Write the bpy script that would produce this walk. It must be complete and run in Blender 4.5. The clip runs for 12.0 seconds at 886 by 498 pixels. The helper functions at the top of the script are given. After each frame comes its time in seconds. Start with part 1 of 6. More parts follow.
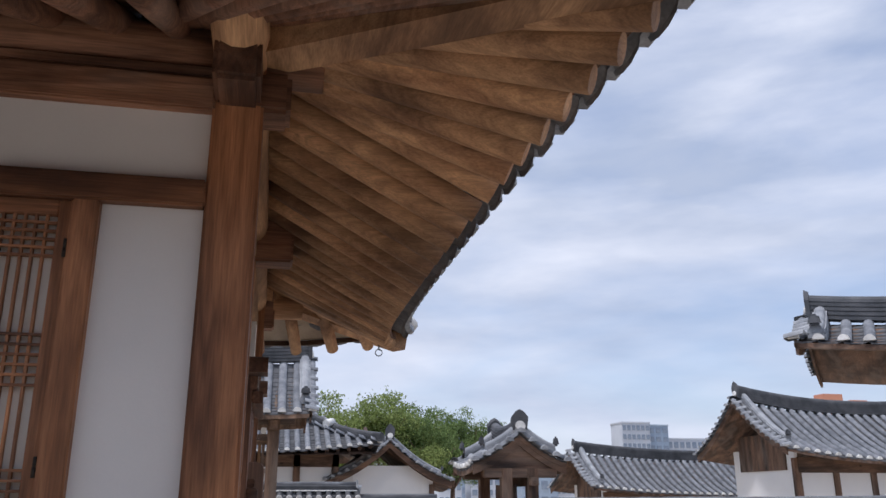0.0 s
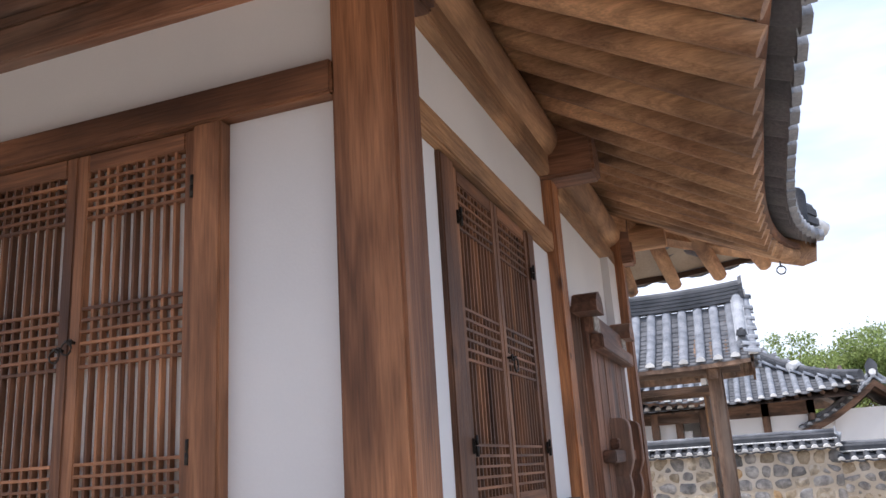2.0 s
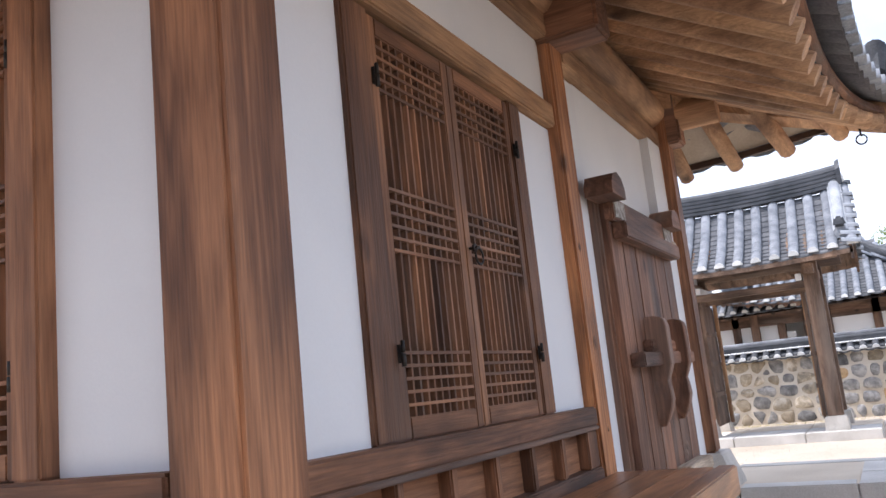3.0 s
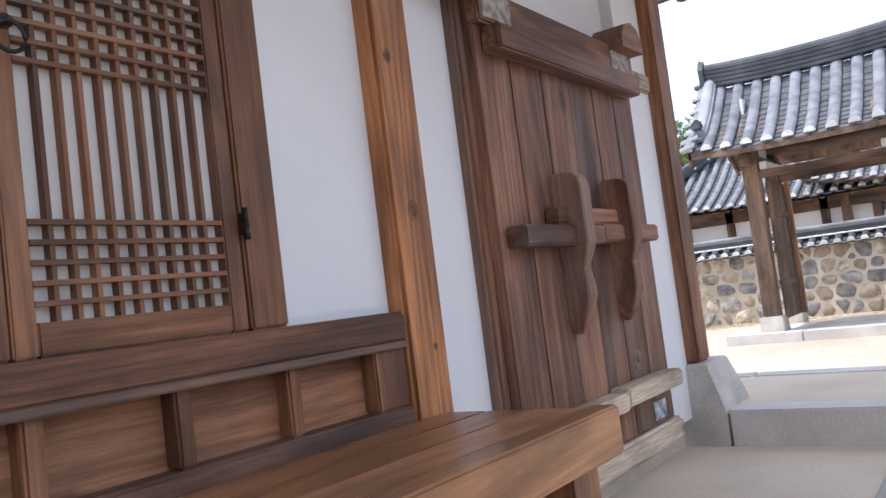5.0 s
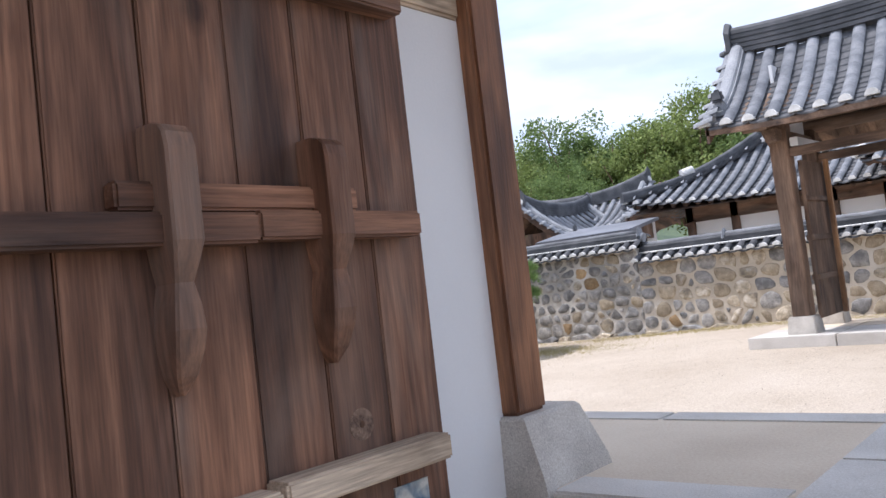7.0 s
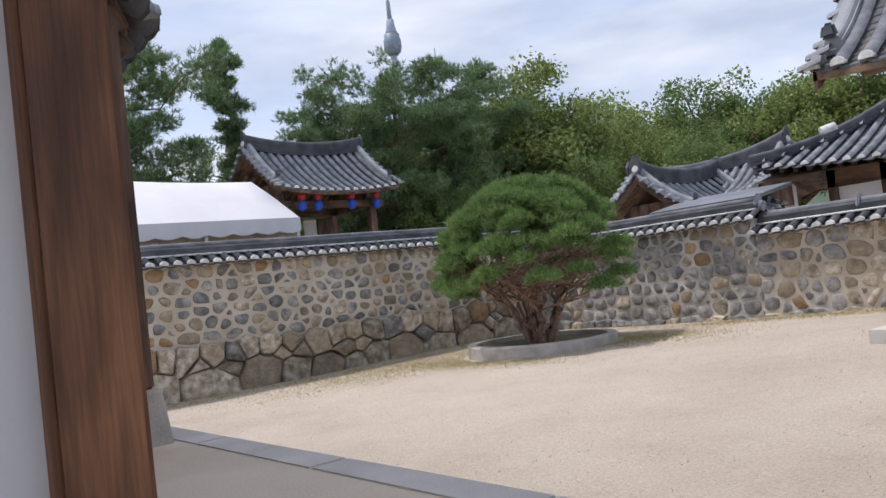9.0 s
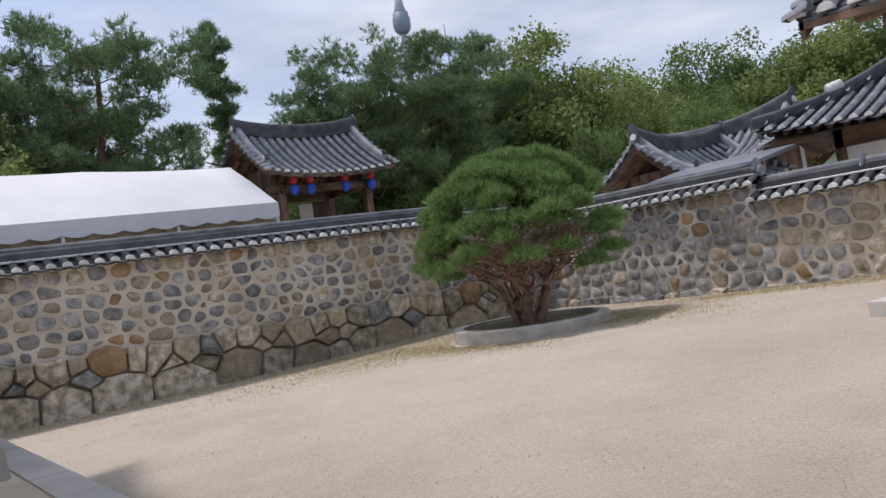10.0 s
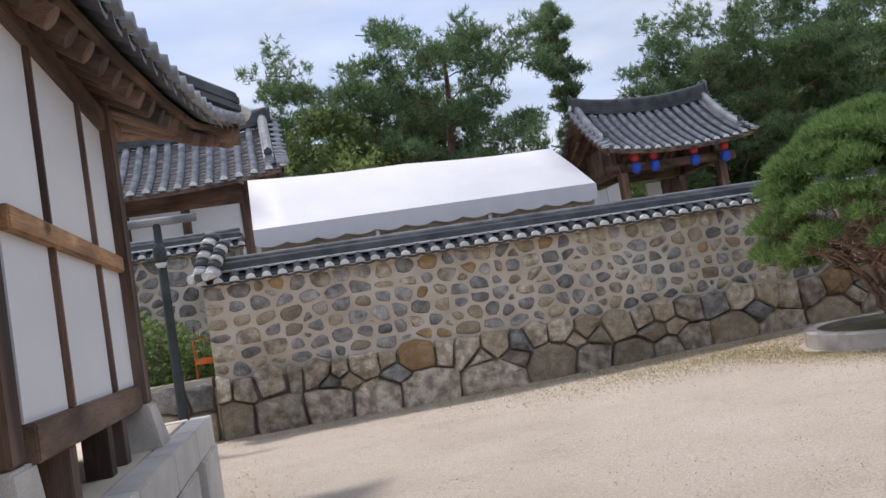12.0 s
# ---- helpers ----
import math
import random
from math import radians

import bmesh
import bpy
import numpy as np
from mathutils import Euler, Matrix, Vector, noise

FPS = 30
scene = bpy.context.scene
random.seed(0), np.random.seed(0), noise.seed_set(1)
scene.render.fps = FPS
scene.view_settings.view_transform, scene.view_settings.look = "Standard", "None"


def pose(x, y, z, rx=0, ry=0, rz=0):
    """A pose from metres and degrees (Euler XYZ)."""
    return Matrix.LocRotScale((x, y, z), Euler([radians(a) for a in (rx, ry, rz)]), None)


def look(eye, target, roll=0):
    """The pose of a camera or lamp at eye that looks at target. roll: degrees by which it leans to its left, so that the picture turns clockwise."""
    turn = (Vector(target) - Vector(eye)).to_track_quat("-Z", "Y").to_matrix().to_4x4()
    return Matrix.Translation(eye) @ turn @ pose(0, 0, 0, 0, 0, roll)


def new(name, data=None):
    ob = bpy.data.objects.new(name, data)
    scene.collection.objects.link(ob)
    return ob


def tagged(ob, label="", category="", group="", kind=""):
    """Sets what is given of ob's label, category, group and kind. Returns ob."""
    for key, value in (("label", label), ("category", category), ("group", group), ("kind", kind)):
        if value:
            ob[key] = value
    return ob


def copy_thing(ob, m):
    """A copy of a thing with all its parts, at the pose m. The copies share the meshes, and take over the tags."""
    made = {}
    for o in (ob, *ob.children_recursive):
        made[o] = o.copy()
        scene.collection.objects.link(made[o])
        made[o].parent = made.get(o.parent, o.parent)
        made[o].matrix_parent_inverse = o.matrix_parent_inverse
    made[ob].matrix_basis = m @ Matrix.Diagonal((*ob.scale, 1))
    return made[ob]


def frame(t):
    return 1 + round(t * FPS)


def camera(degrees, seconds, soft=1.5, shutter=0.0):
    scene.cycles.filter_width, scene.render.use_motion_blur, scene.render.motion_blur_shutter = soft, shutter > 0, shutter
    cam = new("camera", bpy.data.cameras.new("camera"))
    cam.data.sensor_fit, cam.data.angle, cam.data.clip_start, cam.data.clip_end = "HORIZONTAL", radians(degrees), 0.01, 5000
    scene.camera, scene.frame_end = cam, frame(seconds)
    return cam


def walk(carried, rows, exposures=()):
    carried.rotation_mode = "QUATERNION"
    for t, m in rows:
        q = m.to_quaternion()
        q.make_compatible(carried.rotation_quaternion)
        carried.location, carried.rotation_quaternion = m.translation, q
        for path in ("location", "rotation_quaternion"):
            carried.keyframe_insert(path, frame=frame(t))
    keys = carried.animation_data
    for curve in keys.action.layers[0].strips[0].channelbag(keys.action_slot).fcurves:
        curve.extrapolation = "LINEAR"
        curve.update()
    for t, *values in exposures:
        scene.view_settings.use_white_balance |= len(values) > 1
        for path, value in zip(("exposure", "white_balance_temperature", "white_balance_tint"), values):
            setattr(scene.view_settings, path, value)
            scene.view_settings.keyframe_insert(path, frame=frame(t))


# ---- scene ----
cam = camera(56.7, 12.0)
PATH = [
    (0, (0.006, 0.062, 1.614), (0.397, 1.935, 2.197), -0.1),
    (0.5, (0.149, 0.362, 1.605), (0.033, 2.293, 2.113), -4.0),
    (1, (0.374, 0.645, 1.624), (0.133, 2.581, 2.063), -6.4),
    (1.5, (0.573, 0.937, 1.628), (0.284, 2.855, 2.114), -6.1),
    (2, (0.723, 1.239, 1.621), (0.065, 3.053, 2.146), -3.7),
    (2.5, (0.891, 1.605, 1.585), (-0.073, 3.301, 2.026), -6.2),
    (3, (0.984, 1.981, 1.576), (0.076, 3.728, 1.927), -6.0),
    (3.2, (0.995, 2.135, 1.621), (0.107, 3.907, 1.887), -5.6),
    (4.8, (1.18, 3.53, 1.481), (0.036, 5.166, 1.608), -7.4),
    (5, (1.193, 3.695, 1.479), (0.052, 5.333, 1.605), -7.2),
    (5.5, (1.213, 4.137, 1.479), (0.074, 5.775, 1.614), -7.2),
    (6, (1.283, 4.557, 1.459), (0.14, 6.193, 1.589), -6.8),
    (6.5, (1.339, 4.989, 1.449), (0.17, 6.607, 1.571), -6.2),
    (7, (1.45, 5.381, 1.452), (0.164, 6.909, 1.562), -6.6),
    (7.2, (1.473, 5.541, 1.443), (0.088, 6.981, 1.542), -6.2),
    (8.8, (1.43, 6.96, 1.453), (-0.114, 8.227, 1.563), -6.7),
    (9, (1.437, 7.13, 1.437), (-0.112, 8.393, 1.52), -6.7),
    (9.5, (1.36, 7.566, 1.432), (-0.193, 8.826, 1.444), -7.2),
    (10, (1.289, 8.004, 1.422), (-0.293, 9.227, 1.458), -8.9),
    (10.5, (1.137, 8.419, 1.405), (-0.592, 9.421, 1.473), -8.9),
    (11, (1.004, 8.793, 1.399), (-0.8, 9.651, 1.492), -8.7),
    (11.5, (0.73, 9.191, 1.394), (-1.222, 9.601, 1.547), -8.8),
    (12, (0.435, 9.483, 1.406), (-1.518, 9.891, 1.542), -9.4),
]
STOPS = [(0, 0.28), (0.5, 0.64), (1.0, 0.94), (1.5, 0.96), (2.0, 1.18), (2.5, 1.74), (3.0, 1.38), (5.0, 1.38), (5.5, 1.28), (6.0, 1.22), (6.5, 1.2), (7.0, 1.02), (8.8, 0.56), (9.5, 0.34), (10.5, 0.28), (11.5, 0.42), (12.0, 0.42)]
EXPOSURES = [(t, s, 6050 if t < 7.5 else 6250, 16) for t, s in STOPS]
walk(cam, [(t, look(eye, target, roll)) for t, eye, target, roll in PATH], EXPOSURES)

# ---- world, sun, exposure ----
world = bpy.data.worlds.new("sky")
scene.world = world
world.use_nodes = True
wn, wl = world.node_tree.nodes, world.node_tree.links
wn.clear()
SUN_EL, SUN_AZ = 67.0, 243.0   # elevation, compass azimuth clockwise from +y
w_out = wn.new("ShaderNodeOutputWorld")
w_bg = wn.new("ShaderNodeBackground")
w_sky = wn.new("ShaderNodeTexSky")
w_sky.sky_type = "NISHITA"
w_sky.sun_disc = False
w_sky.sun_elevation, w_sky.sun_rotation = radians(SUN_EL), radians(SUN_AZ)
w_sky.air_density, w_sky.dust_density = 1.0, 1.5
w_co = wn.new("ShaderNodeTexCoord")
w_map = wn.new("ShaderNodeMapping")
w_map.inputs["Scale"].default_value = (1.0, 1.0, 3.6)
w_n1 = wn.new("ShaderNodeTexNoise")
w_n1.inputs["Scale"].default_value, w_n1.inputs["Detail"].default_value = 2.6, 7.0
w_n1.inputs["Roughness"].default_value, w_n1.inputs["Distortion"].default_value = 0.52, 0.35
w_ramp = wn.new("ShaderNodeValToRGB")
w_ramp.color_ramp.elements[0].position, w_ramp.color_ramp.elements[0].color = 0.30, (0.42, 0.42, 0.42, 1)
w_ramp.color_ramp.elements[1].position, w_ramp.color_ramp.elements[1].color = 0.60, (1, 1, 1, 1)
w_n2 = wn.new("ShaderNodeTexNoise")
w_n2.inputs["Scale"].default_value, w_n2.inputs["Detail"].default_value = 4.2, 6.0
w_shade = wn.new("ShaderNodeValToRGB")
w_shade.color_ramp.elements[0].position, w_shade.color_ramp.elements[0].color = 0.32, (3.0, 3.45, 4.15, 1)
w_shade.color_ramp.elements[1].position, w_shade.color_ramp.elements[1].color = 0.68, (4.9, 5.15, 5.5, 1)
w_mix = wn.new("ShaderNodeMix")
w_mix.data_type = "RGBA"
wl.new(w_co.outputs["Generated"], w_map.inputs["Vector"])
wl.new(w_map.outputs["Vector"], w_n1.inputs["Vector"])
wl.new(w_map.outputs["Vector"], w_n2.inputs["Vector"])
wl.new(w_n1.outputs["Fac"], w_ramp.inputs["Fac"])
wl.new(w_n2.outputs["Fac"], w_shade.inputs["Fac"])
wl.new(w_ramp.outputs["Color"], w_mix.inputs["Factor"])
wl.new(w_sky.outputs["Color"], w_mix.inputs["A"])
wl.new(w_shade.outputs["Color"], w_mix.inputs["B"])
wl.new(w_mix.outputs["Result"], w_bg.inputs["Color"])
wl.new(w_bg.outputs["Background"], w_out.inputs["Surface"])
w_bg.inputs["Strength"].default_value = 0.134

sun = new("sun", bpy.data.lights.new("sun", "SUN"))
sun.data.energy, sun.data.angle, sun.data.color = 2.1, radians(5), (1.0, 0.94, 0.86)
az, el = radians(SUN_AZ), radians(SUN_EL)
sun_way = Vector((math.sin(az) * math.cos(el), math.cos(az) * math.cos(el), math.sin(el)))
sun.matrix_world = look(sun_way * 60, (0, 0, 0))


# ---- materials ----
def mat(name, base, rough=0.8, second=None, scale=3.0, grain=40.0, stretch=(1, 1, 1), bump=0.15, speck=0.25,
        vary=0.0, metal=0.0, coords="Object", third=None, island=False, sheen=0.0):
    """A two-scale procedural surface: broad stains between two colours, fine grain, bump, and a shade per piece."""
    m = bpy.data.materials.new(name)
    m.use_nodes = True
    n, l = m.node_tree.nodes, m.node_tree.links
    b = n["Principled BSDF"]
    b.inputs["Roughness"].default_value, b.inputs["Metallic"].default_value = rough, metal
    co = n.new("ShaderNodeTexCoord")
    mp = n.new("ShaderNodeMapping")
    mp.inputs["Scale"].default_value = stretch
    l.new(co.outputs[coords], mp.inputs["Vector"])
    src = mp.outputs["Vector"]
    if vary:
        info = n.new("ShaderNodeObjectInfo")
        geo = n.new("ShaderNodeNewGeometry")
        rnd = geo.outputs["Random Per Island"] if island else info.outputs["Random"]
        add = n.new("ShaderNodeVectorMath")
        add.operation = "ADD"
        comb = n.new("ShaderNodeCombineXYZ")
        mul = n.new("ShaderNodeMath")
        mul.operation = "MULTIPLY"
        mul.inputs[1].default_value = 37.0
        l.new(rnd, mul.inputs[0])
        for k in "XYZ":
            l.new(mul.outputs[0], comb.inputs[k])
        l.new(src, add.inputs[0])
        l.new(comb.outputs[0], add.inputs[1])
        src = add.outputs[0]
    broad = n.new("ShaderNodeTexNoise")
    broad.inputs["Scale"].default_value, broad.inputs["Detail"].default_value = scale, 5.0
    fine = n.new("ShaderNodeTexNoise")
    fine.inputs["Scale"].default_value, fine.inputs["Detail"].default_value = grain, 4.0
    l.new(src, broad.inputs["Vector"])
    l.new(src, fine.inputs["Vector"])
    ramp = n.new("ShaderNodeValToRGB")
    e = ramp.color_ramp.elements
    e[0].position, e[1].position = 0.36, 0.64
    e[0].color, e[1].color = (*base, 1), (*(second or base), 1)
    if third:
        t = e.new(0.5)
        t.color = (*third, 1)
    l.new(broad.outputs["Fac"], ramp.inputs["Fac"])
    mix = n.new("ShaderNodeMix")
    mix.data_type, mix.blend_type = "RGBA", "OVERLAY"
    mix.inputs["Factor"].default_value = speck
    l.new(ramp.outputs["Color"], mix.inputs["A"])
    l.new(fine.outputs["Fac"], mix.inputs["B"])
    col = mix.outputs["Result"]
    if vary:
        hsv = n.new("ShaderNodeHueSaturation")
        rng = n.new("ShaderNodeMapRange")
        rng.inputs["To Min"].default_value, rng.inputs["To Max"].default_value = 1 - vary, 1 + vary
        l.new(rnd, rng.inputs["Value"])
        l.new(rng.outputs["Result"], hsv.inputs["Value"])
        l.new(col, hsv.inputs["Color"])
        col = hsv.outputs["Color"]
    l.new(col, b.inputs["Base Color"])
    if bump:
        bp = n.new("ShaderNodeBump")
        bp.inputs["Strength"].default_value, bp.inputs["Distance"].default_value = bump, 0.02
        l.new(fine.outputs["Fac"], bp.inputs["Height"])
        l.new(bp.outputs["Normal"], b.inputs["Normal"])
    return m


def wood(name, a, b, axis="z", rough=0.62, vary=0.12, bump=0.25, speck=0.5, flame=0.5, grey=0.0):
    """Planed pine: fine fibres, flame-shaped growth rings, knots, broad stains and greyed, worn stretches."""
    m = bpy.data.materials.new(name)
    m.use_nodes = True
    n, l = m.node_tree.nodes, m.node_tree.links
    p = n["Principled BSDF"]
    co, info = n.new("ShaderNodeTexCoord"), n.new("ShaderNodeObjectInfo")
    shift = n.new("ShaderNodeVectorMath")
    shift.operation = "MULTIPLY_ADD"
    shift.inputs[1].default_value = (3.1, 3.7, 2.3)
    l.new(info.outputs["Location"], shift.inputs[0])
    l.new(co.outputs["Object"], shift.inputs[2])

    def stretched(k):
        mp = n.new("ShaderNodeMapping")
        mp.inputs["Scale"].default_value = {"x": (k, 1, 1), "y": (1, k, 1), "z": (1, 1, k)}[axis]
        l.new(shift.outputs[0], mp.inputs["Vector"])
        return mp.outputs["Vector"]

    def cloud(vec, scale, detail, distort=0.0):
        t = n.new("ShaderNodeTexNoise")
        t.inputs["Scale"].default_value, t.inputs["Detail"].default_value, t.inputs["Distortion"].default_value = scale, detail, distort
        l.new(vec, t.inputs["Vector"])
        return t.outputs["Fac"]

    def math_node(op, x, y):
        t = n.new("ShaderNodeMath")
        t.operation = op
        l.new(x, t.inputs[0])
        t.inputs[1].default_value = y
        return t.outputs[0]

    def ramp(fac, p0, c0, p1, c1):
        t = n.new("ShaderNodeValToRGB")
        e = t.color_ramp.elements
        e[0].position, e[0].color, e[1].position, e[1].color = p0, (*c0, 1), p1, (*c1, 1)
        l.new(fac, t.inputs["Fac"])
        return t.outputs["Color"]

    def blend(kind, fac, x, y):
        t = n.new("ShaderNodeMix")
        t.data_type, t.blend_type = "RGBA", kind
        if isinstance(fac, float):
            t.inputs["Factor"].default_value = fac
        else:
            l.new(fac, t.inputs["Factor"])
        l.new(x, t.inputs["A"])
        l.new(y, t.inputs["B"])
        return t.outputs["Result"]

    tone = ramp(cloud(stretched(0.16), 4.5, 5.0, 0.4), 0.36, a, 0.64, b)
    rings = math_node("PINGPONG", math_node("MULTIPLY", cloud(stretched(0.07), 4.2, 2.5, 0.5), 12.0), 0.5)
    ring_col = ramp(rings, 0.0, (0.58, 0.52, 0.48), 0.40, (1.08, 1.06, 1.04))
    col = blend("MULTIPLY", flame, tone, ring_col)
    fibre = cloud(stretched(0.05), 150.0, 4.0)
    col = blend("OVERLAY", speck, col, ramp(fibre, 0.28, (0.2, 0.2, 0.2), 0.72, (0.78, 0.78, 0.78)))
    stain = cloud(stretched(0.45), 2.6, 6.0, 0.3)
    col = blend("MULTIPLY", 0.75, col, ramp(stain, 0.40, (0.40, 0.36, 0.34), 0.56, (1.20, 1.19, 1.18)))
    vor = n.new("ShaderNodeTexVoronoi")
    vor.inputs["Scale"].default_value, vor.inputs["Randomness"].default_value = 2.9, 1.0
    wob = n.new("ShaderNodeVectorMath")
    wob.operation = "MULTIPLY_ADD"
    wob.inputs[1].default_value = (0.05, 0.05, 0.05)
    warp = n.new("ShaderNodeTexNoise")
    warp.inputs["Scale"].default_value = 14.0
    l.new(stretched(0.62), warp.inputs["Vector"])
    l.new(warp.outputs["Color"], wob.inputs[0])
    l.new(stretched(0.62), wob.inputs[2])
    l.new(wob.outputs[0], vor.inputs["Vector"])
    col = blend("MULTIPLY", 0.85, col, ramp(vor.outputs["Distance"], 0.045, (0.22, 0.19, 0.18), 0.12, (1, 1, 1)))
    if grey:
        worn = ramp(cloud(stretched(0.22), 3.1, 7.0, 0.8), 0.50, (0, 0, 0), 0.68, (grey, grey, grey))
        pale = n.new("ShaderNodeRGB")
        pale.outputs[0].default_value = (0.27, 0.215, 0.175, 1)
        col = blend("MIX", worn, col, pale.outputs[0])
    hsv = n.new("ShaderNodeHueSaturation")
    rng = n.new("ShaderNodeMapRange")
    rng.inputs["To Min"].default_value, rng.inputs["To Max"].default_value = 1 - vary, 1 + vary
    l.new(info.outputs["Random"], rng.inputs["Value"])
    l.new(rng.outputs["Result"], hsv.inputs["Value"])
    l.new(col, hsv.inputs["Color"])
    l.new(hsv.outputs["Color"], p.inputs["Base Color"])
    gloss = n.new("ShaderNodeMapRange")
    gloss.inputs["To Min"].default_value, gloss.inputs["To Max"].default_value = rough - 0.12, rough + 0.16
    l.new(stain, gloss.inputs["Value"])
    l.new(gloss.outputs["Result"], p.inputs["Roughness"])
    bp = n.new("ShaderNodeBump")
    bp.inputs["Strength"].default_value, bp.inputs["Distance"].default_value = bump, 0.012
    l.new(fibre, bp.inputs["Height"])
    l.new(bp.outputs["Normal"], p.inputs["Normal"])
    return m


WOODS = {}
for ax in "xyz":
    WOODS["red" + ax] = wood("red_pine_" + ax, (0.135, 0.061, 0.031), (0.36, 0.17, 0.082), ax, speck=0.45, flame=0.7)
    WOODS["amber" + ax] = wood("amber_pine_" + ax, (0.19, 0.076, 0.029), (0.48, 0.21, 0.080), ax, speck=0.45, flame=0.85, grey=0.2)
    WOODS["dark" + ax] = wood("smoked_pine_" + ax, (0.13, 0.066, 0.041), (0.31, 0.158, 0.093), ax, 0.66, vary=0.14, speck=0.5, flame=0.85, grey=0.4)
    WOODS["frame" + ax] = wood("brown_frame_pine_" + ax, (0.125, 0.057, 0.028), (0.31, 0.148, 0.071), ax, 0.64, speck=0.4, flame=0.65, grey=0.15)
    WOODS["pale" + ax] = wood("weathered_pine_" + ax, (0.29, 0.155, 0.075), (0.50, 0.295, 0.15), ax, 0.75, flame=0.4, grey=0.25)
    WOODS["grey" + ax] = wood("greyed_pine_" + ax, (0.32, 0.25, 0.18), (0.53, 0.44, 0.335), ax, 0.8, flame=0.4)
    WOODS["rafter" + ax] = wood("rafter_pine_" + ax, (0.29, 0.158, 0.083), (0.57, 0.35, 0.19), ax, 0.75, speck=0.4, flame=0.45, vary=0.22)
    WOODS["bench" + ax] = wood("varnished_pine_" + ax, (0.28, 0.128, 0.059), (0.52, 0.262, 0.12), ax, 0.34, speck=0.3, flame=0.5, bump=0.12)
    # dark timber; on the north wing's eave its colour also stands for shade
    WOODS["smoke" + ax] = wood("blackened_shade_pine_" + ax, (0.06, 0.037, 0.026), (0.19, 0.112, 0.072), ax, 0.72, speck=0.5, grey=0.35)
    WOODS["gate" + ax] = wood("gate_pine_" + ax, (0.12, 0.08, 0.056), (0.26, 0.17, 0.115), ax, 0.78, grey=0.4)
PLASTER = mat("lime_plaster", (0.70, 0.71, 0.72), 0.9, (0.765, 0.77, 0.77), 1.1, 120, bump=0.05, speck=0.06)
PAPER = mat("window_paper", (0.64, 0.63, 0.59), 0.95, (0.72, 0.71, 0.67), 3, 90, bump=0.03, speck=0.06)
TILE = mat("grey_roof_tile", (0.085, 0.09, 0.10), 0.72, (0.19, 0.20, 0.215), 2.4, 60, bump=0.2, speck=0.4, vary=0.22)
TILE_RIB = mat("pale_cover_tile", (0.165, 0.18, 0.205), 0.7, (0.28, 0.295, 0.32), 5, 60, bump=0.15, speck=0.3, vary=0.12)
TILE_PAN = mat("stepped_pan_tile", (0.075, 0.08, 0.09), 0.75, (0.15, 0.155, 0.165), 6, 60, bump=0.15, speck=0.3, vary=0.15)
TILE_DARK = mat("dark_roof_tile", (0.045, 0.05, 0.058), 0.7, (0.10, 0.105, 0.115), 3, 60, bump=0.2, speck=0.35, vary=0.2)
TILE_PALE = mat("pale_roof_tile", (0.20, 0.215, 0.235), 0.75, (0.34, 0.355, 0.375), 2.8, 60, bump=0.2, speck=0.4, vary=0.15)
LIME = mat("lime_tile_end", (0.55, 0.55, 0.53), 0.9, (0.76, 0.76, 0.74), 6, 70, bump=0.2, speck=0.3, vary=0.15)
GRANITE = mat("granite", (0.42, 0.39, 0.35), 0.85, (0.60, 0.565, 0.51), 4, 170, bump=0.25, speck=0.55)
KERB = mat("pale_granite", (0.51, 0.485, 0.445), 0.85, (0.64, 0.61, 0.565), 2.5, 150, bump=0.15, speck=0.35, vary=0.05)
EARTH = mat("rammed_earth", (0.59, 0.495, 0.38), 0.95, (0.72, 0.62, 0.49), 1.2, 90, bump=0.15, speck=0.25)
SAND = mat("sandy_yard", (0.47, 0.395, 0.31), 0.97, (0.57, 0.495, 0.405), 0.5, 52, bump=1.0, speck=0.75, third=(0.53, 0.455, 0.365))
for tex in SAND.node_tree.nodes:
    if tex.bl_idname == "ShaderNodeTexNoise":
        tex.inputs["Detail"].default_value, tex.inputs["Roughness"].default_value = 9.0, 0.72
MORTAR = mat("clay_mortar", (0.47, 0.41, 0.325), 0.97, (0.63, 0.58, 0.50), 1.6, 60, bump=0.35, speck=0.35, third=(0.56, 0.495, 0.40))
MORTAR_GREY = mat("grey_mortar", (0.30, 0.285, 0.26), 0.97, (0.68, 0.65, 0.60), 1.5, 60, bump=0.4, speck=0.4, third=(0.47, 0.44, 0.395))
# darker mortar; carries the shadow between the boulders as colour
MORTAR_SHADE = mat("mortar_shade", (0.13, 0.115, 0.093), 0.97, (0.26, 0.23, 0.19), 3, 60, bump=0.4, speck=0.35)


def stone_mat(name, cols):
    m = mat(name, cols[0], 0.9, cols[1], 8.0, 70, bump=0.8, speck=0.75, vary=0.32, third=cols[2])
    return m


STONES = [stone_mat("grey_stone", ((0.19, 0.185, 0.18), (0.40, 0.385, 0.365), (0.29, 0.28, 0.265))),
          stone_mat("blue_grey_stone", ((0.14, 0.14, 0.14), (0.33, 0.325, 0.32), (0.23, 0.228, 0.225))),
          stone_mat("tan_stone", ((0.30, 0.245, 0.17), (0.44, 0.37, 0.27), (0.36, 0.30, 0.22))),
          stone_mat("ochre_stone", ((0.34, 0.215, 0.105), (0.46, 0.32, 0.18), (0.38, 0.26, 0.14))),
          stone_mat("boulder_stone", ((0.25, 0.215, 0.17), (0.58, 0.53, 0.45), (0.43, 0.365, 0.27)))]
IRON = mat("black_iron", (0.02, 0.02, 0.022), 0.55, (0.05, 0.045, 0.04), 8, 90, bump=0.2, speck=0.3, metal=0.7)
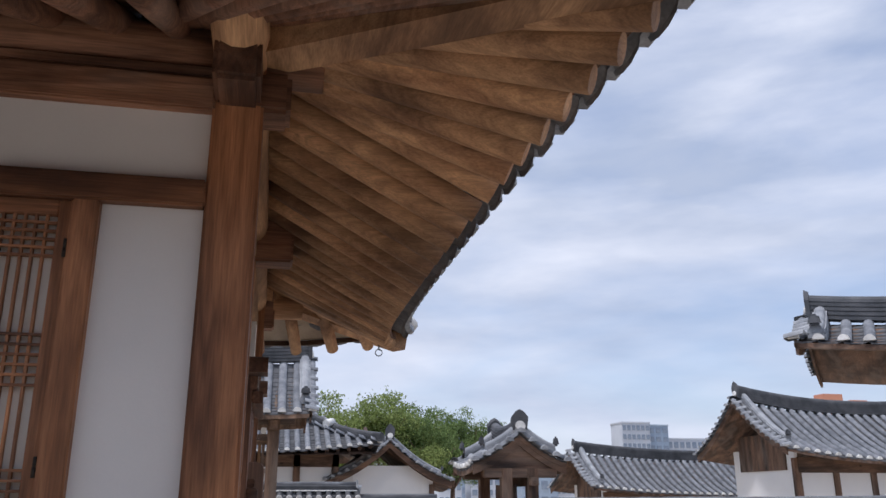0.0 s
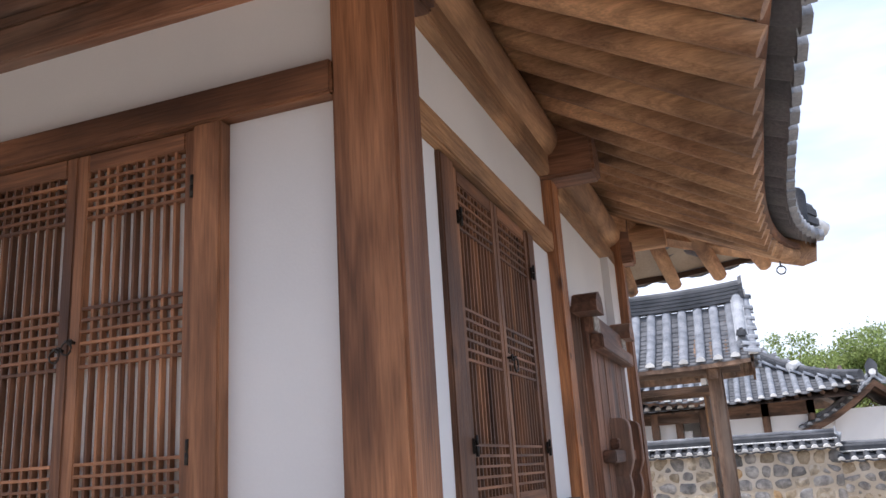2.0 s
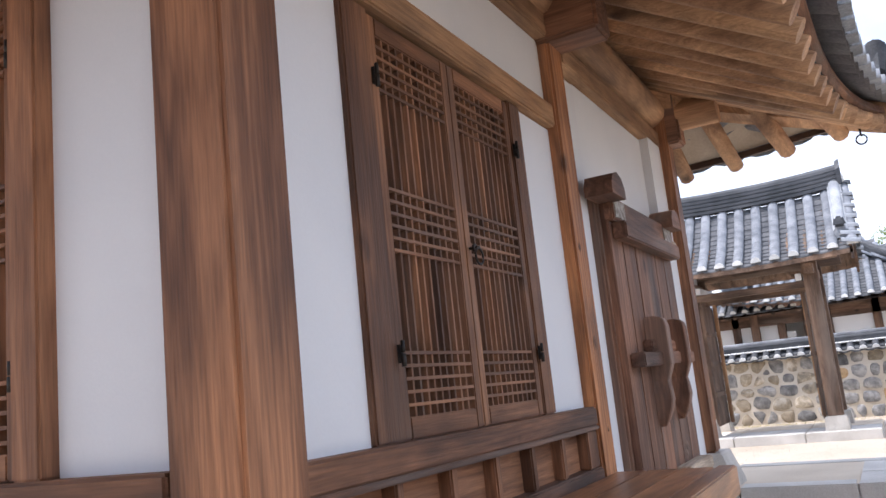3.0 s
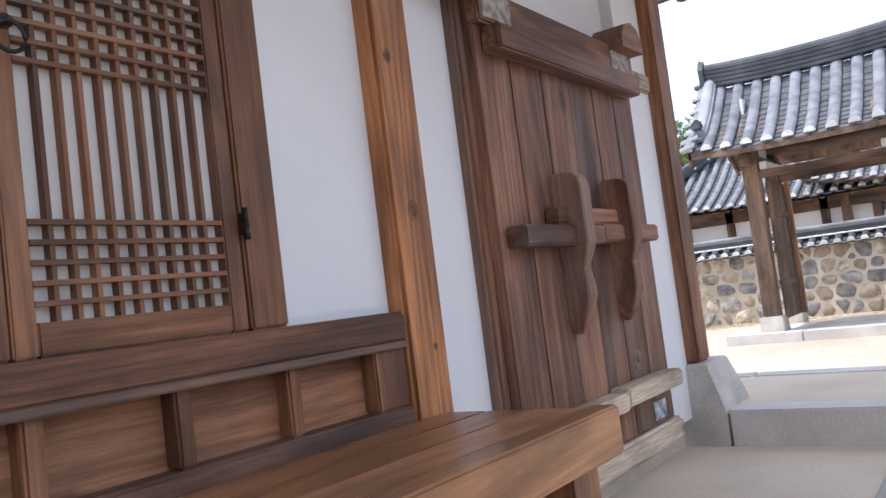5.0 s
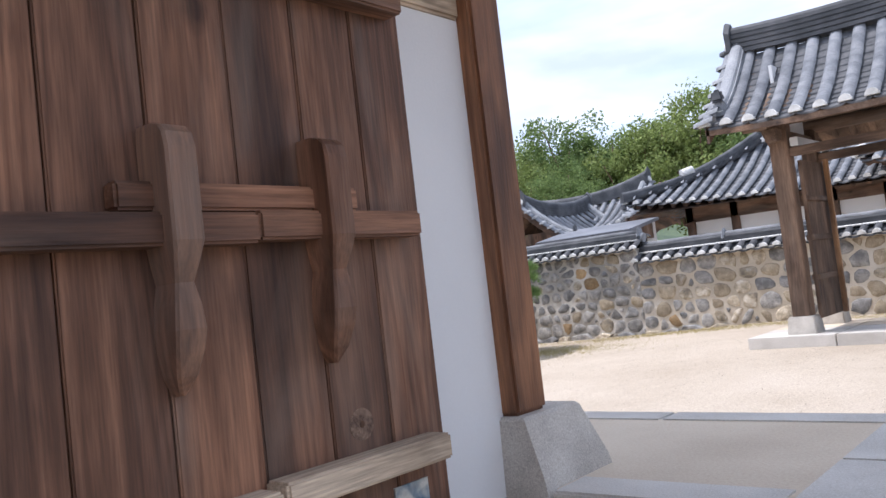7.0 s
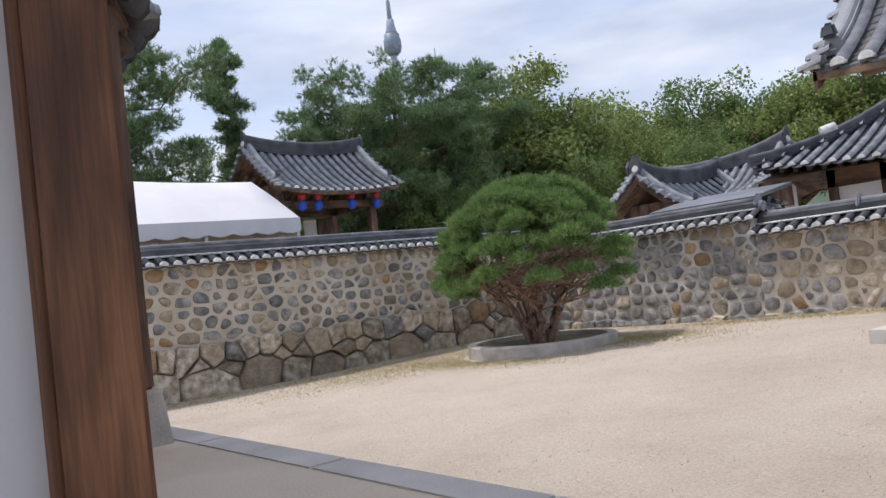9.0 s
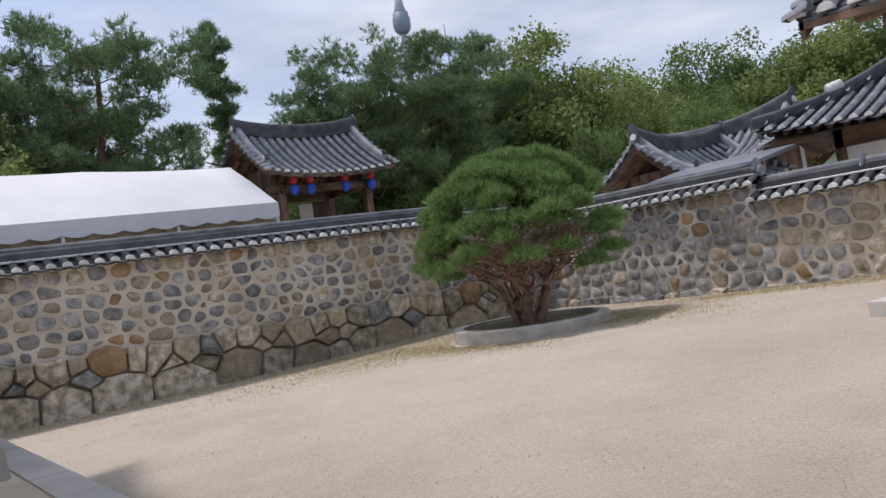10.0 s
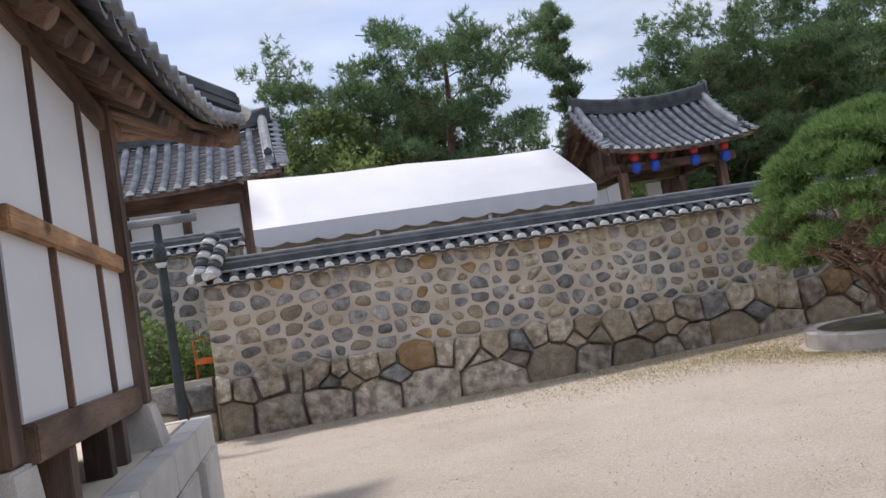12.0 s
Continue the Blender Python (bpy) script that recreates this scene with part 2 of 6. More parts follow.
BARK = mat("pine_bark", (0.11, 0.065, 0.045), 0.95, (0.23, 0.145, 0.105), 9, 60, (1, 1, 0.3), 0.6, 0.5)
TENT = mat("white_tent_fabric", (0.60, 0.595, 0.615), 0.6, (0.68, 0.675, 0.69), 0.7, 12, bump=0.05, speck=0.05)
TENT_TRIM = mat("beige_tent_lining", (0.55, 0.45, 0.33), 0.8, (0.63, 0.54, 0.42), 2, 30, bump=0.05, speck=0.1)
RED = mat("red_vinyl", (0.55, 0.02, 0.03), 0.4, (0.66, 0.03, 0.04), 4, 40, bump=0.05, speck=0.08)
BLUE = mat("blue_silk", (0.015, 0.06, 0.42), 0.6, (0.02, 0.09, 0.55), 6, 50, bump=0.05, speck=0.1)
REDSILK = mat("red_silk", (0.32, 0.02, 0.03), 0.6, (0.45, 0.03, 0.04), 6, 50, bump=0.05, speck=0.1)
WHITE = mat("white_print", (0.8, 0.8, 0.8), 0.6, (0.85, 0.85, 0.85), 3, 30, bump=0)
INK = mat("black_print", (0.03, 0.03, 0.03), 0.6, (0.04, 0.04, 0.04), 3, 30, bump=0)
ACRYL = mat("frosted_acrylic", (0.62, 0.63, 0.63), 0.3, (0.68, 0.69, 0.69), 3, 40, bump=0.02, speck=0.05)


def leaf_mat(name, a, b, vary=0.3):
    m = mat(name, a, 0.7, b, 0.9, 9, bump=0.0, speck=0.5, vary=vary, island=True)
    p = m.node_tree.nodes["Principled BSDF"]
    p.inputs["Specular IOR Level"].default_value = 0.25
    n, l = m.node_tree.nodes, m.node_tree.links
    tr = n.new("ShaderNodeBsdfTranslucent")
    ms = n.new("ShaderNodeMixShader")
    ms.inputs["Fac"].default_value = 0.38
    l.new(p.inputs["Base Color"].links[0].from_socket, tr.inputs["Color"])
    l.new(p.outputs["BSDF"], ms.inputs[1])
    l.new(tr.outputs["BSDF"], ms.inputs[2])
    l.new(ms.outputs["Shader"], n["Material Output"].inputs["Surface"])
    return m


NEEDLE = leaf_mat("pine_needles", (0.115, 0.195, 0.06), (0.26, 0.38, 0.135))
NEEDLE_DARK = leaf_mat("dark_pine_needles", (0.088, 0.155, 0.076), (0.215, 0.305, 0.145))
LEAF = leaf_mat("bright_leaves", (0.16, 0.215, 0.07), (0.31, 0.38, 0.13))
LEAF_MID = leaf_mat("mid_leaves", (0.11, 0.17, 0.06), (0.21, 0.29, 0.10))
GRASS = leaf_mat("dry_grass", (0.30, 0.27, 0.10), (0.52, 0.43, 0.20))
GRAVEL = mat("grit", (0.27, 0.225, 0.18), 0.95, (0.58, 0.52, 0.44), 20, 60, bump=0, speck=0.2, vary=0.45, island=True)
HILL = mat("far_woods", (0.045, 0.075, 0.045), 1.0, (0.09, 0.125, 0.06), 0.02, 0.22, bump=0.0, speck=0.8)


# ---- mesh helpers ----
def bm_box(bm, c, s, rot=None, bevel=0.0, taper=1.0):
    """A box of size s round c; taper scales its top; rot: Euler degrees."""
    r = bmesh.ops.create_cube(bm, size=1.0)
    vs = r["verts"]
    for v in vs:
        k = taper if v.co.z > 0 else 1.0
        v.co = Vector((v.co.x * s[0] * k, v.co.y * s[1] * k, v.co.z * s[2]))
    if bevel:
        es = list({e for v in vs for e in v.link_edges})
        vs = list({v for f in bmesh.ops.bevel(bm, geom=es, offset=bevel, segments=2, affect="EDGES")["faces"] for v in f.verts} | {v for v in vs if v.is_valid})
    m = Matrix.Translation(c) @ (Euler([radians(a) for a in rot]).to_matrix().to_4x4() if rot else Matrix())
    bmesh.ops.transform(bm, matrix=m, verts=vs)
    return vs


def bm_tube(bm, pts, radii, seg=10, cap=True, flat=1.0):
    """A tube through pts with a radius at each."""
    pts = [Vector(p) for p in pts]
    rings = []
    for i, p in enumerate(pts):
        d = (pts[min(i + 1, len(pts) - 1)] - pts[max(i - 1, 0)]).normalized()
        a = d.cross(Vector((0, 0, 1)) if abs(d.z) < 0.95 else Vector((1, 0, 0))).normalized()
        b = d.cross(a).normalized()
        r = radii[i] if hasattr(radii, "__len__") else radii
        rings.append([bm.verts.new(p + a * math.cos(2 * math.pi * k / seg) * r + b * math.sin(2 * math.pi * k / seg) * r * flat) for k in range(seg)])
    for q0, q1 in zip(rings, rings[1:]):
        for k in range(seg):
            bm.faces.new((q0[k], q0[(k + 1) % seg], q1[(k + 1) % seg], q1[k])).smooth = True
    if cap:
        bm.faces.new(rings[0][::-1])
        bm.faces.new(rings[-1])


def bm_sweep(bm, profile, frames, close=True, cap=True, smooth=False):
    """Sweeps a 2D profile through frames (origin, side, up)."""
    rings = [[bm.verts.new(o + s * x + u * y) for x, y in profile] for o, s, u in frames]
    n = len(profile)
    for q0, q1 in zip(rings, rings[1:]):
        for k in range(n if close else n - 1):
            f = bm.faces.new((q0[k], q0[(k + 1) % n], q1[(k + 1) % n], q1[k]))
            f.smooth = smooth
    if cap and close:
        bm.faces.new(rings[0][::-1])
        bm.faces.new(rings[-1])


def mesh_of(bm, name, material):
    bmesh.ops.recalc_face_normals(bm, faces=bm.faces)
    me = bpy.data.meshes.new(name)
    bm.to_mesh(me)
    bm.free()
    me.materials.append(material)
    return me


def put(name, me, parent=None, at=None, label=""):
    ob = new(name, me)
    if parent is not None:
        ob.parent = parent
    if at is not None:
        ob.matrix_basis = at
    if label:
        ob["label"] = label
    return ob


def part(name, bm, material, parent, label="", at=None):
    return put(name, mesh_of(bm, name, material), parent, at, label)


def thing(name, label, category, at=(0, 0, 0), rz=0.0, group="", kind=""):
    ob = new(name)
    ob.empty_display_size = 0.2
    ob.matrix_basis = pose(*at, 0, 0, rz)
    return tagged(ob, label, category, group, kind)


def solid(name, c, s, material, parent=None, bevel=0.006, rot=None, label="", taper=1.0):
    bm = bmesh.new()
    bm_box(bm, (0, 0, 0), s, None, min(bevel, min(s) * 0.3), taper)
    r = rot or (0, 0, 0)
    return part(name, bm, material, parent, label, pose(*c, *r))


def lohi(name, x0, x1, y0, y1, z0, z1, material, parent=None, bevel=0.006, label=""):
    return solid(name, ((x0 + x1) / 2, (y0 + y1) / 2, (z0 + z1) / 2), (x1 - x0, y1 - y0, z1 - z0), material, parent, bevel, None, label)


def beam_x(name, x0, x1, y, z, sy, sz, key, parent, label="", bevel=0.008):
    return lohi(name, x0, x1, y - sy / 2, y + sy / 2, z - sz / 2, z + sz / 2, WOODS[key + "x"], parent, bevel, label)


def beam_y(name, y0, y1, x, z, sx, sz, key, parent, label="", bevel=0.008):
    return lohi(name, x - sx / 2, x + sx / 2, y0, y1, z - sz / 2, z + sz / 2, WOODS[key + "y"], parent, bevel, label)


# ---- tiled roofs ----
def slope_curve(run, rise, sag, n):
    """Points (distance in, height) from eave up, sagging below the straight line."""
    return [(run * k / n, rise * k / n - sag * math.sin(math.pi * k / n)) for k in range(n + 1)]


def row_mesh(curve, radius, convex, step=0.012, material=None, dip=0.34):
    """One row of roof tiles: half-round cover tiles, or curved pan tiles overlapping in steps, along a slope curve in local y, z."""
    bm = bmesh.new()
    seg = 6 if convex else 5
    last = None
    for (d0, z0), (d1, z1) in zip(curve, curve[1:]):
        rings = []
        for d, z, lift in ((d0, z0, step), (d1, z1, 0.0)):
            ring = []
            for k in range(seg + 1):
                a = math.pi * k / seg
                if convex:
                    r = radius + lift * 0.5
                    ring.append(bm.verts.new((-math.cos(a) * r, d, z + math.sin(a) * r * 1.05)))
                else:
                    ring.append(bm.verts.new((-math.cos(a) * radius, d, z + lift - math.sin(a) * radius * dip)))
            rings.append(ring)
        for k in range(seg):
            bm.faces.new((rings[0][k], rings[0][k + 1], rings[1][k + 1], rings[1][k])).smooth = True
        # the thick front edge of each tile, down to the tile below
        front = rings[0]
        low = last or [bm.verts.new(v.co - Vector((0, 0, step * 1.3))) for v in front]
        last = rings[1]
        for k in range(seg):
            bm.faces.new((front[k], low[k], low[k + 1], front[k + 1]))
    me = bpy.data.meshes.new("tile_row")
    bm.to_mesh(me)
    bm.free()
    me.materials.append(material or TILE)
    return me


def end_mesh(radius):
    """The rounded lime plug that closes a cover row at the eave."""
    bm = bmesh.new()
    n = 8
    rim = [bm.verts.new((-math.cos(math.pi * k / n) * radius * 1.05, 0.03, math.sin(math.pi * k / n) * radius * 1.12)) for k in range(n + 1)]
    nose = [bm.verts.new((v.co.x * 0.9, -0.035, v.co.z * 0.9)) for v in rim]
    for k in range(n):
        bm.faces.new((rim[k], rim[k + 1], nose[k + 1], nose[k])).smooth = True
    bm.faces.new(nose)
    bm.faces.new((rim[0], nose[0], nose[-1], rim[-1]))
    return mesh_of(bm, "tile_end", LIME)


def tiled_slope(parent, origin, along, inward, count, pitch, run, rise, sag=0.12, lift=None, lengths=None, tile=0.30, radius=0.075, ends=True, tint=None, ends_mesh=None):
    """Rows of tiles side by side. origin: first row at the eave; along, inward: unit directions; lift(u): extra height at u in 0..1; lengths(u): share of the run."""
    along, inward = Vector(along), Vector(inward)
    cache = {}
    for i in range(count):
        u = i / max(count - 1, 1)
        share = lengths(u) if lengths else 1.0
        if share < 0.06:
            continue
        key = round(share, 2)
        if key not in cache:
            full = slope_curve(run, rise, sag, max(3, int(run / tile)))
            pair = []
            for step in (tile * 1.15, tile * 0.6):
                n = max(2, int(run * key / step))
                ks = [key * run * k / n for k in range(n + 1)]
                pair.append([(d, float(np.interp(d, [q[0] for q in full], [q[1] for q in full]))) for d in ks])
            plain = tint not in (None, TILE)
            cache[key] = (row_mesh(pair[0], radius, True, 0.008, tint if plain else TILE_RIB), row_mesh(pair[1], pitch / 2 + 0.012, False, 0.02, tint if plain else TILE_PAN))
        z = lift(u) if lift else 0.0
        o = Vector(origin) + along * (pitch * i) + Vector((0, 0, z))
        m = Matrix.Translation(o) @ Matrix((along, inward, Vector((0, 0, 1)))).transposed().to_4x4()
        put("tile_rib", cache[key][0], parent, m)
        if i < count - 1:
            z2 = lift((i + 0.5) / max(count - 1, 1)) if lift else 0.0
            o2 = Vector(origin) + along * (pitch * (i + 0.5)) + Vector((0, 0, z2))
            put("tile_channel", cache[key][1], parent, Matrix.Translation(o2) @ Matrix((along, inward, Vector((0, 0, 1)))).transposed().to_4x4())
        if ends:
            put("tile_end", ends_mesh or END, parent, m)


END = end_mesh(0.078)
END_SMALL = end_mesh(0.066)


def ridge(parent, pts, width=0.2, height=0.28, finial=True, name="ridge", layers=3, tint=None):
    """A ridge of stacked flat tiles capped by a round one, along pts (its foot line)."""
    pts = [Vector(p) for p in pts]
    frames = []
    for i, p in enumerate(pts):
        d = (pts[min(i + 1, len(pts) - 1)] - pts[max(i - 1, 0)]).normalized()
        s = Vector((d.y, -d.x, 0)).normalized()
        frames.append((p, s, Vector((0, 0, 1))))
    prof = []
    left = []
    hl = height * 0.72 / layers
    for k in range(layers):
        w = width / 2 * (1 - 0.06 * k)
        left += [(w, hl * k), (w, hl * (k + 0.72)), (w * 0.8, hl * (k + 0.72)), (w * 0.8, hl * (k + 1))]
    top = [(math.cos(a) * width * 0.36, height * 0.72 + math.sin(a) * height * 0.28) for a in [math.pi * j / 6 for j in range(7)]]
    prof = left + top + [(-x, y) for x, y in left[::-1]]
    bm = bmesh.new()
    bm_sweep(bm, prof, frames)
    r = part(name, bm, tint or TILE_DARK, parent)
    if finial:
        for e in ((0, 1), (-1, -2)):
            p, q = pts[e[0]], pts[e[1]]
            d = (p - q).normalized()
            bm = bmesh.new()
            s = Vector((d.y, -d.x, 0)).normalized()
            prof2 = [(-width * 0.5, 0), (width * 0.5, 0), (width * 0.62, height * 0.7), (width * 0.3, height * 1.02), (0, height * 1.14), (-width * 0.3, height * 1.02), (-width * 0.62, height * 0.7)]
            bm_sweep(bm, prof2, [(p + d * 0.0, s, Vector((0, 0, 1))), (p + d * 0.07 + Vector((0, 0, 0.03)), s, Vector((0, 0, 1)))])
            part("finial", bm, TILE_DARK, parent)
            bm = bmesh.new()
            bm_tube(bm, [p - d * 0.02 + Vector((0, 0, height * 0.3)), p + d * 0.10 + Vector((0, 0, height * 0.3))], width * 0.36, 10)
            part("lime_plug", bm, LIME, parent)
    return r


def gable_roof(parent, length, depth, z_eave, rise, lift=0.25, pitch=0.27, verge=True, ridge_h=0.38, sag=0.14, tile=0.3, over=0.0, ends=True, tint=None, deck="rafter"):
    """A gabled tile roof in the parent's frame: ridge along x at y 0, eaves at y -depth and depth, the ends curving up."""
    n = int(length / pitch) + 1
    pitch = length / (n - 1)
    up = lambda u: lift * abs(2 * u - 1) ** 2.2
    tiled_slope(parent, (-length / 2, -depth, z_eave), (1, 0, 0), (0, 1, 0), n, pitch, depth, rise, sag, up, tile=tile, ends=ends, tint=tint)
    tiled_slope(parent, (length / 2, depth, z_eave), (-1, 0, 0), (0, -1, 0), n, pitch, depth, rise, sag, up, tile=tile, ends=ends, tint=tint)
    # deck under the tiles
    bm = bmesh.new()
    cols = 16
    rows = [(-depth * (1 - k / 6), z_eave + rise * k / 6 - sag * math.sin(math.pi * k / 6)) for k in range(7)]
    prof = rows + [(-y, z) for y, z in rows[-2::-1]]
    fr = [(Vector((-length / 2 + length * c / cols, 0, up(c / cols) - 0.05)), Vector((0, 1, 0)), Vector((0, 0, 1))) for c in range(cols + 1)]
    loop = prof + [(y, z - 0.07) for y, z in prof[::-1]]
    bm_sweep(bm, loop, fr)
    part("roof_deck", bm, WOODS[deck + "y"], parent)
    ridge(parent, [(-length / 2 * 0.96 + length * 0.96 * k / 14, 0, z_eave + rise + up(k / 14) * 1.1 - 0.02) for k in range(15)], 0.24, ridge_h, layers=4)
    if verge:
        crv = slope_curve(depth, rise, sag, 8)
        for sx in (-1, 1):
            for sy in (-1, 1):
                pts = [(sx * length / 2 * 0.92, sy * (-depth + d * 0.93 + 0.1), z_eave + z + lift * 0.85 + 0.05) for d, z in crv[1:]]
                ridge(parent, pts[::-1], 0.22, 0.2, finial=False, name="verge_ridge", layers=2, tint=TILE_PALE)
                p = Vector(pts[0])
                bm = bmesh.new()
                bm_tube(bm, [p + Vector((0, sy * 0.05, 0.12)), p + Vector((0, -sy * -0.12, 0.06))], 0.09, 10)
                part("lime_plug", bm, LIME, parent)
                bm = bmesh.new()
                bm_box(bm, p + Vector((0, sy * -0.04, 0.25)), (0.2, 0.08, 0.16), (0, 0, 0), 0.03, 0.6)
                part("verge_cap", bm, TILE_DARK, parent)
                # short tiles laid across the gable's edge
                k = 0
                for d, z in slope_curve(depth, rise, sag, int(depth / 0.2)):
                    me = VERGE_TILE
                    put("verge_tile", me, parent, pose(sx * (length / 2 + 0.02), sy * (-depth + d), z_eave + z + lift + 0.0, 0, 0, 90 * sx))
                    k += 1
                bm = bmesh.new()
                prof = [(-0.02, -0.2), (0.02, -0.2), (0.02, 0.0), (-0.02, 0.0)]
                fr = [(Vector((sx * (length / 2 - 0.03), sy * (-depth + d), z_eave + z + lift - 0.02)), Vector((1, 0, 0)), Vector((0, 0, 1))) for d, z in crv]
                bm_sweep(bm, prof, fr)
                part("barge_board", bm, WOODS["greyy" if deck == "rafter" else "smokey"], parent)


def verge_mesh():
    bm = bmesh.new()
    n = 6
    for y0, y1, r in ((-0.10, 0.16, 0.07),):
        a = [bm.verts.new((-math.cos(math.pi * k / n) * r, y0, math.sin(math.pi * k / n) * r)) for k in range(n + 1)]
        b = [bm.verts.new((-math.cos(math.pi * k / n) * r, y1, math.sin(math.pi * k / n) * r + 0.05)) for k in range(n + 1)]
        for k in range(n):
            bm.faces.new((a[k], a[k + 1], b[k + 1], b[k])).smooth = True
        bm.faces.new(a)
    return mesh_of(bm, "verge_tile", TILE_PALE)


VERGE_TILE = verge_mesh()


# ---- ground ----
def smooth(a, b, x):
    """0 at a, 1 at b, eased."""
    t = min(max((x - a) / (b - a), 0.0), 1.0)
    return t * t * (3 - 2 * t)


def ground_z(x, y):
    z = 0.10 + 0.10 * smooth(12, 19, y) + 0.16 * smooth(-9, -2, x) * smooth(9, 16, y) + 0.12 * smooth(6, 0, y) * smooth(-8, 0, x)
    z += -0.6 * smooth(40, 160, abs(x) + abs(y))
    return z


bm = bmesh.new()
xs = [-2500, -900, -300, -120, -60, -40, -28] + [-22 + 0.75 * i for i in range(57)] + [24, 30, 45, 80, 200, 600, 2500]
ys = [-2500, -600, -150, -50, -20, -12] + [-8 + 0.75 * i for i in range(52)] + [34, 45, 70, 140, 300, 900, 2500]
grid = [[bm.verts.new((x, y, ground_z(x, y) + 0.012 * noise.noise((x * 0.7, y * 0.7, 0)))) for x in xs] for y in ys]
for j in range(len(ys) - 1):
    for i in range(len(xs) - 1):
        bm.faces.new((grid[j][i], grid[j][i + 1], grid[j + 1][i + 1], grid[j + 1][i])).smooth = True
ground = part("ground", bm, SAND, None)
tagged(ground, "pale sandy gravel yard, swept and dry", "ground", kind="structure")

# ---- stone platform of the house ----
TOP, LOW = 0.83, 0.67
platform = thing("platform", "raised platform of pale granite kerbs filled with rammed earth", "platform", kind="structure")
lohi("earth_fill", -6.55, 0.72, 7.50, 8.60, 0.0, TOP - 0.006, EARTH, platform, 0.0)
lohi("earth_fill", -6.55, -0.24, 3.3, 7.50, 0.0, TOP - 0.006, EARTH, platform, 0.0)
lohi("lower_step", -6.0, 0.80, 2.45, 7.46, 0.0, LOW, EARTH, platform, 0.01)


def kerb_run(p0, p1, width, z1, z0, side, n):
    """Kerb blocks end to end from p0 to p1 (plan), each with a hair joint."""
    p0, p1 = Vector((*p0, 0)), Vector((*p1, 0))
    d = (p1 - p0)
    L = d.length / n
    ang = math.degrees(math.atan2(d.y, d.x))
    h = (z1 - z0)
    bm = bmesh.new()
    bm_box(bm, (0, 0, 0), (L - 0.006, width, h), None, 0.008)
    me = mesh_of(bm, "kerb_stone", KERB)
    for i in range(n):
        c = p0 + d * ((i + 0.5) / n)
        put("kerb_stone", me, platform, pose(c.x, c.y, (z0 + z1) / 2, 0, 0, ang))


kerb_run((-6.72, 8.725), (0.93, 8.645), 0.17, TOP, 0.60, 1, 7)
kerb_run((0.80, 8.55), (0.80, 7.45), 0.22, TOP, 0.60, 1, 2)
kerb_run((0.02, 7.545), (0.688, 7.545), 0.19, TOP, 0.60, 1, 1)
kerb_run((-6.62, 4.0), (-6.62, 8.63), 0.2, TOP, 0.60, 1, 4)
for k in range(7):
    x = -6.72 + 7.65 * (k + 0.5) / 7 + (0.25 if k % 2 else -0.05)
    solid("face_stone", (min(x, 0.36), 8.735 - 0.0105 * (x + 6.7), 0.34), (1.08, 0.18, 0.51), KERB, platform, 0.012)
for y in (7.76, 8.36):
    solid("face_stone", (0.845, y, 0.36), (0.12, 0.6, 0.50), KERB, platform, 0.012)
for y in (2.9, 3.9, 4.9, 5.9, 6.8):
    solid("face_stone", (0.76, y, 0.36), (0.12, 0.94, 0.66), GRANITE, platform, 0.012)

KNOT = mat("wood_knot", (0.06, 0.028, 0.015), 0.7, (0.15, 0.07, 0.032), 30, 90, bump=0.2, speck=0.4)

KNOT_RING = mat("knot_ring", (0.13, 0.058, 0.024), 0.7, (0.24, 0.11, 0.045), 30, 90, bump=0.2, speck=0.4)

# ---- main house ----
house = thing("hanok_house", "timber-framed hanok house with white plaster panels and grey tiled eaves", "house")
PX = -0.20


def column(x, y, z0, z1, s=0.195, key="red", parent=house, label="reddish-brown squared pine column"):
    return lohi("column", x - s / 2, x + s / 2, y - s / 2, y + s / 2, z0, z1, WOODS[key + "z"], parent, 0.012, label)


def plinth(x, y, z0, z1, s=0.34, taper=0.70):
    return solid("plinth_stone", (x, y, (z0 + z1) / 2), (s, s, z1 - z0), GRANITE, house, 0.012, None, "tapered grey granite column base", taper)


column(-0.188, 3.265, 1.0, 3.46, 0.20)
column(-0.229, 5.492, 1.0, 3.30, 0.172, "amber", label="brown pine column with dark knots")
lohi("column", -0.27, -0.087, 7.477, 7.645, 1.045, 3.30, WOODS["redz"], house, 0.012, "reddish-brown squared pine column")
column(-2.35, 3.265, 1.0, 3.46, 0.20)
column(-4.6, 3.265, 1.0, 3.46, 0.20)
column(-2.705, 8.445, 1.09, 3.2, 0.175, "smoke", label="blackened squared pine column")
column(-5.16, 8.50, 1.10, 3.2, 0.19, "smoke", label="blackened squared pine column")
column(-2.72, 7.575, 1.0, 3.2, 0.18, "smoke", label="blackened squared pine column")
bm = bmesh.new()
rings = [[bm.verts.new((x, y, z)) for x, y in ((x0, y0), (x1, y0), (x1, y1), (x0, y1))] for x0, x1, y0, y1, z in
         ((-0.36, 0.012, 7.447, 7.85, LOW - 0.05), (-0.36, 0.014, 7.447, 7.85, 0.80), (-0.34, 0.004, 7.449, 7.84, 0.86), (-0.31, -0.05, 7.456, 7.78, 1.035), (-0.30, -0.062, 7.466, 7.77, 1.045))]
for a, b in zip(rings, rings[1:]):
    for k in range(4):
        bm.faces.new((a[k], a[(k + 1) % 4], b[(k + 1) % 4], b[k]))
bm.faces.new(rings[-1])
part("plinth_stone", bm, GRANITE, house, "tapered grey granite column base")
plinth(-2.705, 8.405, TOP - 0.02, 1.09, 0.34, 0.84)
plinth(-5.15, 8.46, TOP - 0.02, 1.10, 0.42)
plinth(-0.188, 3.265, LOW - 0.02, 1.0)
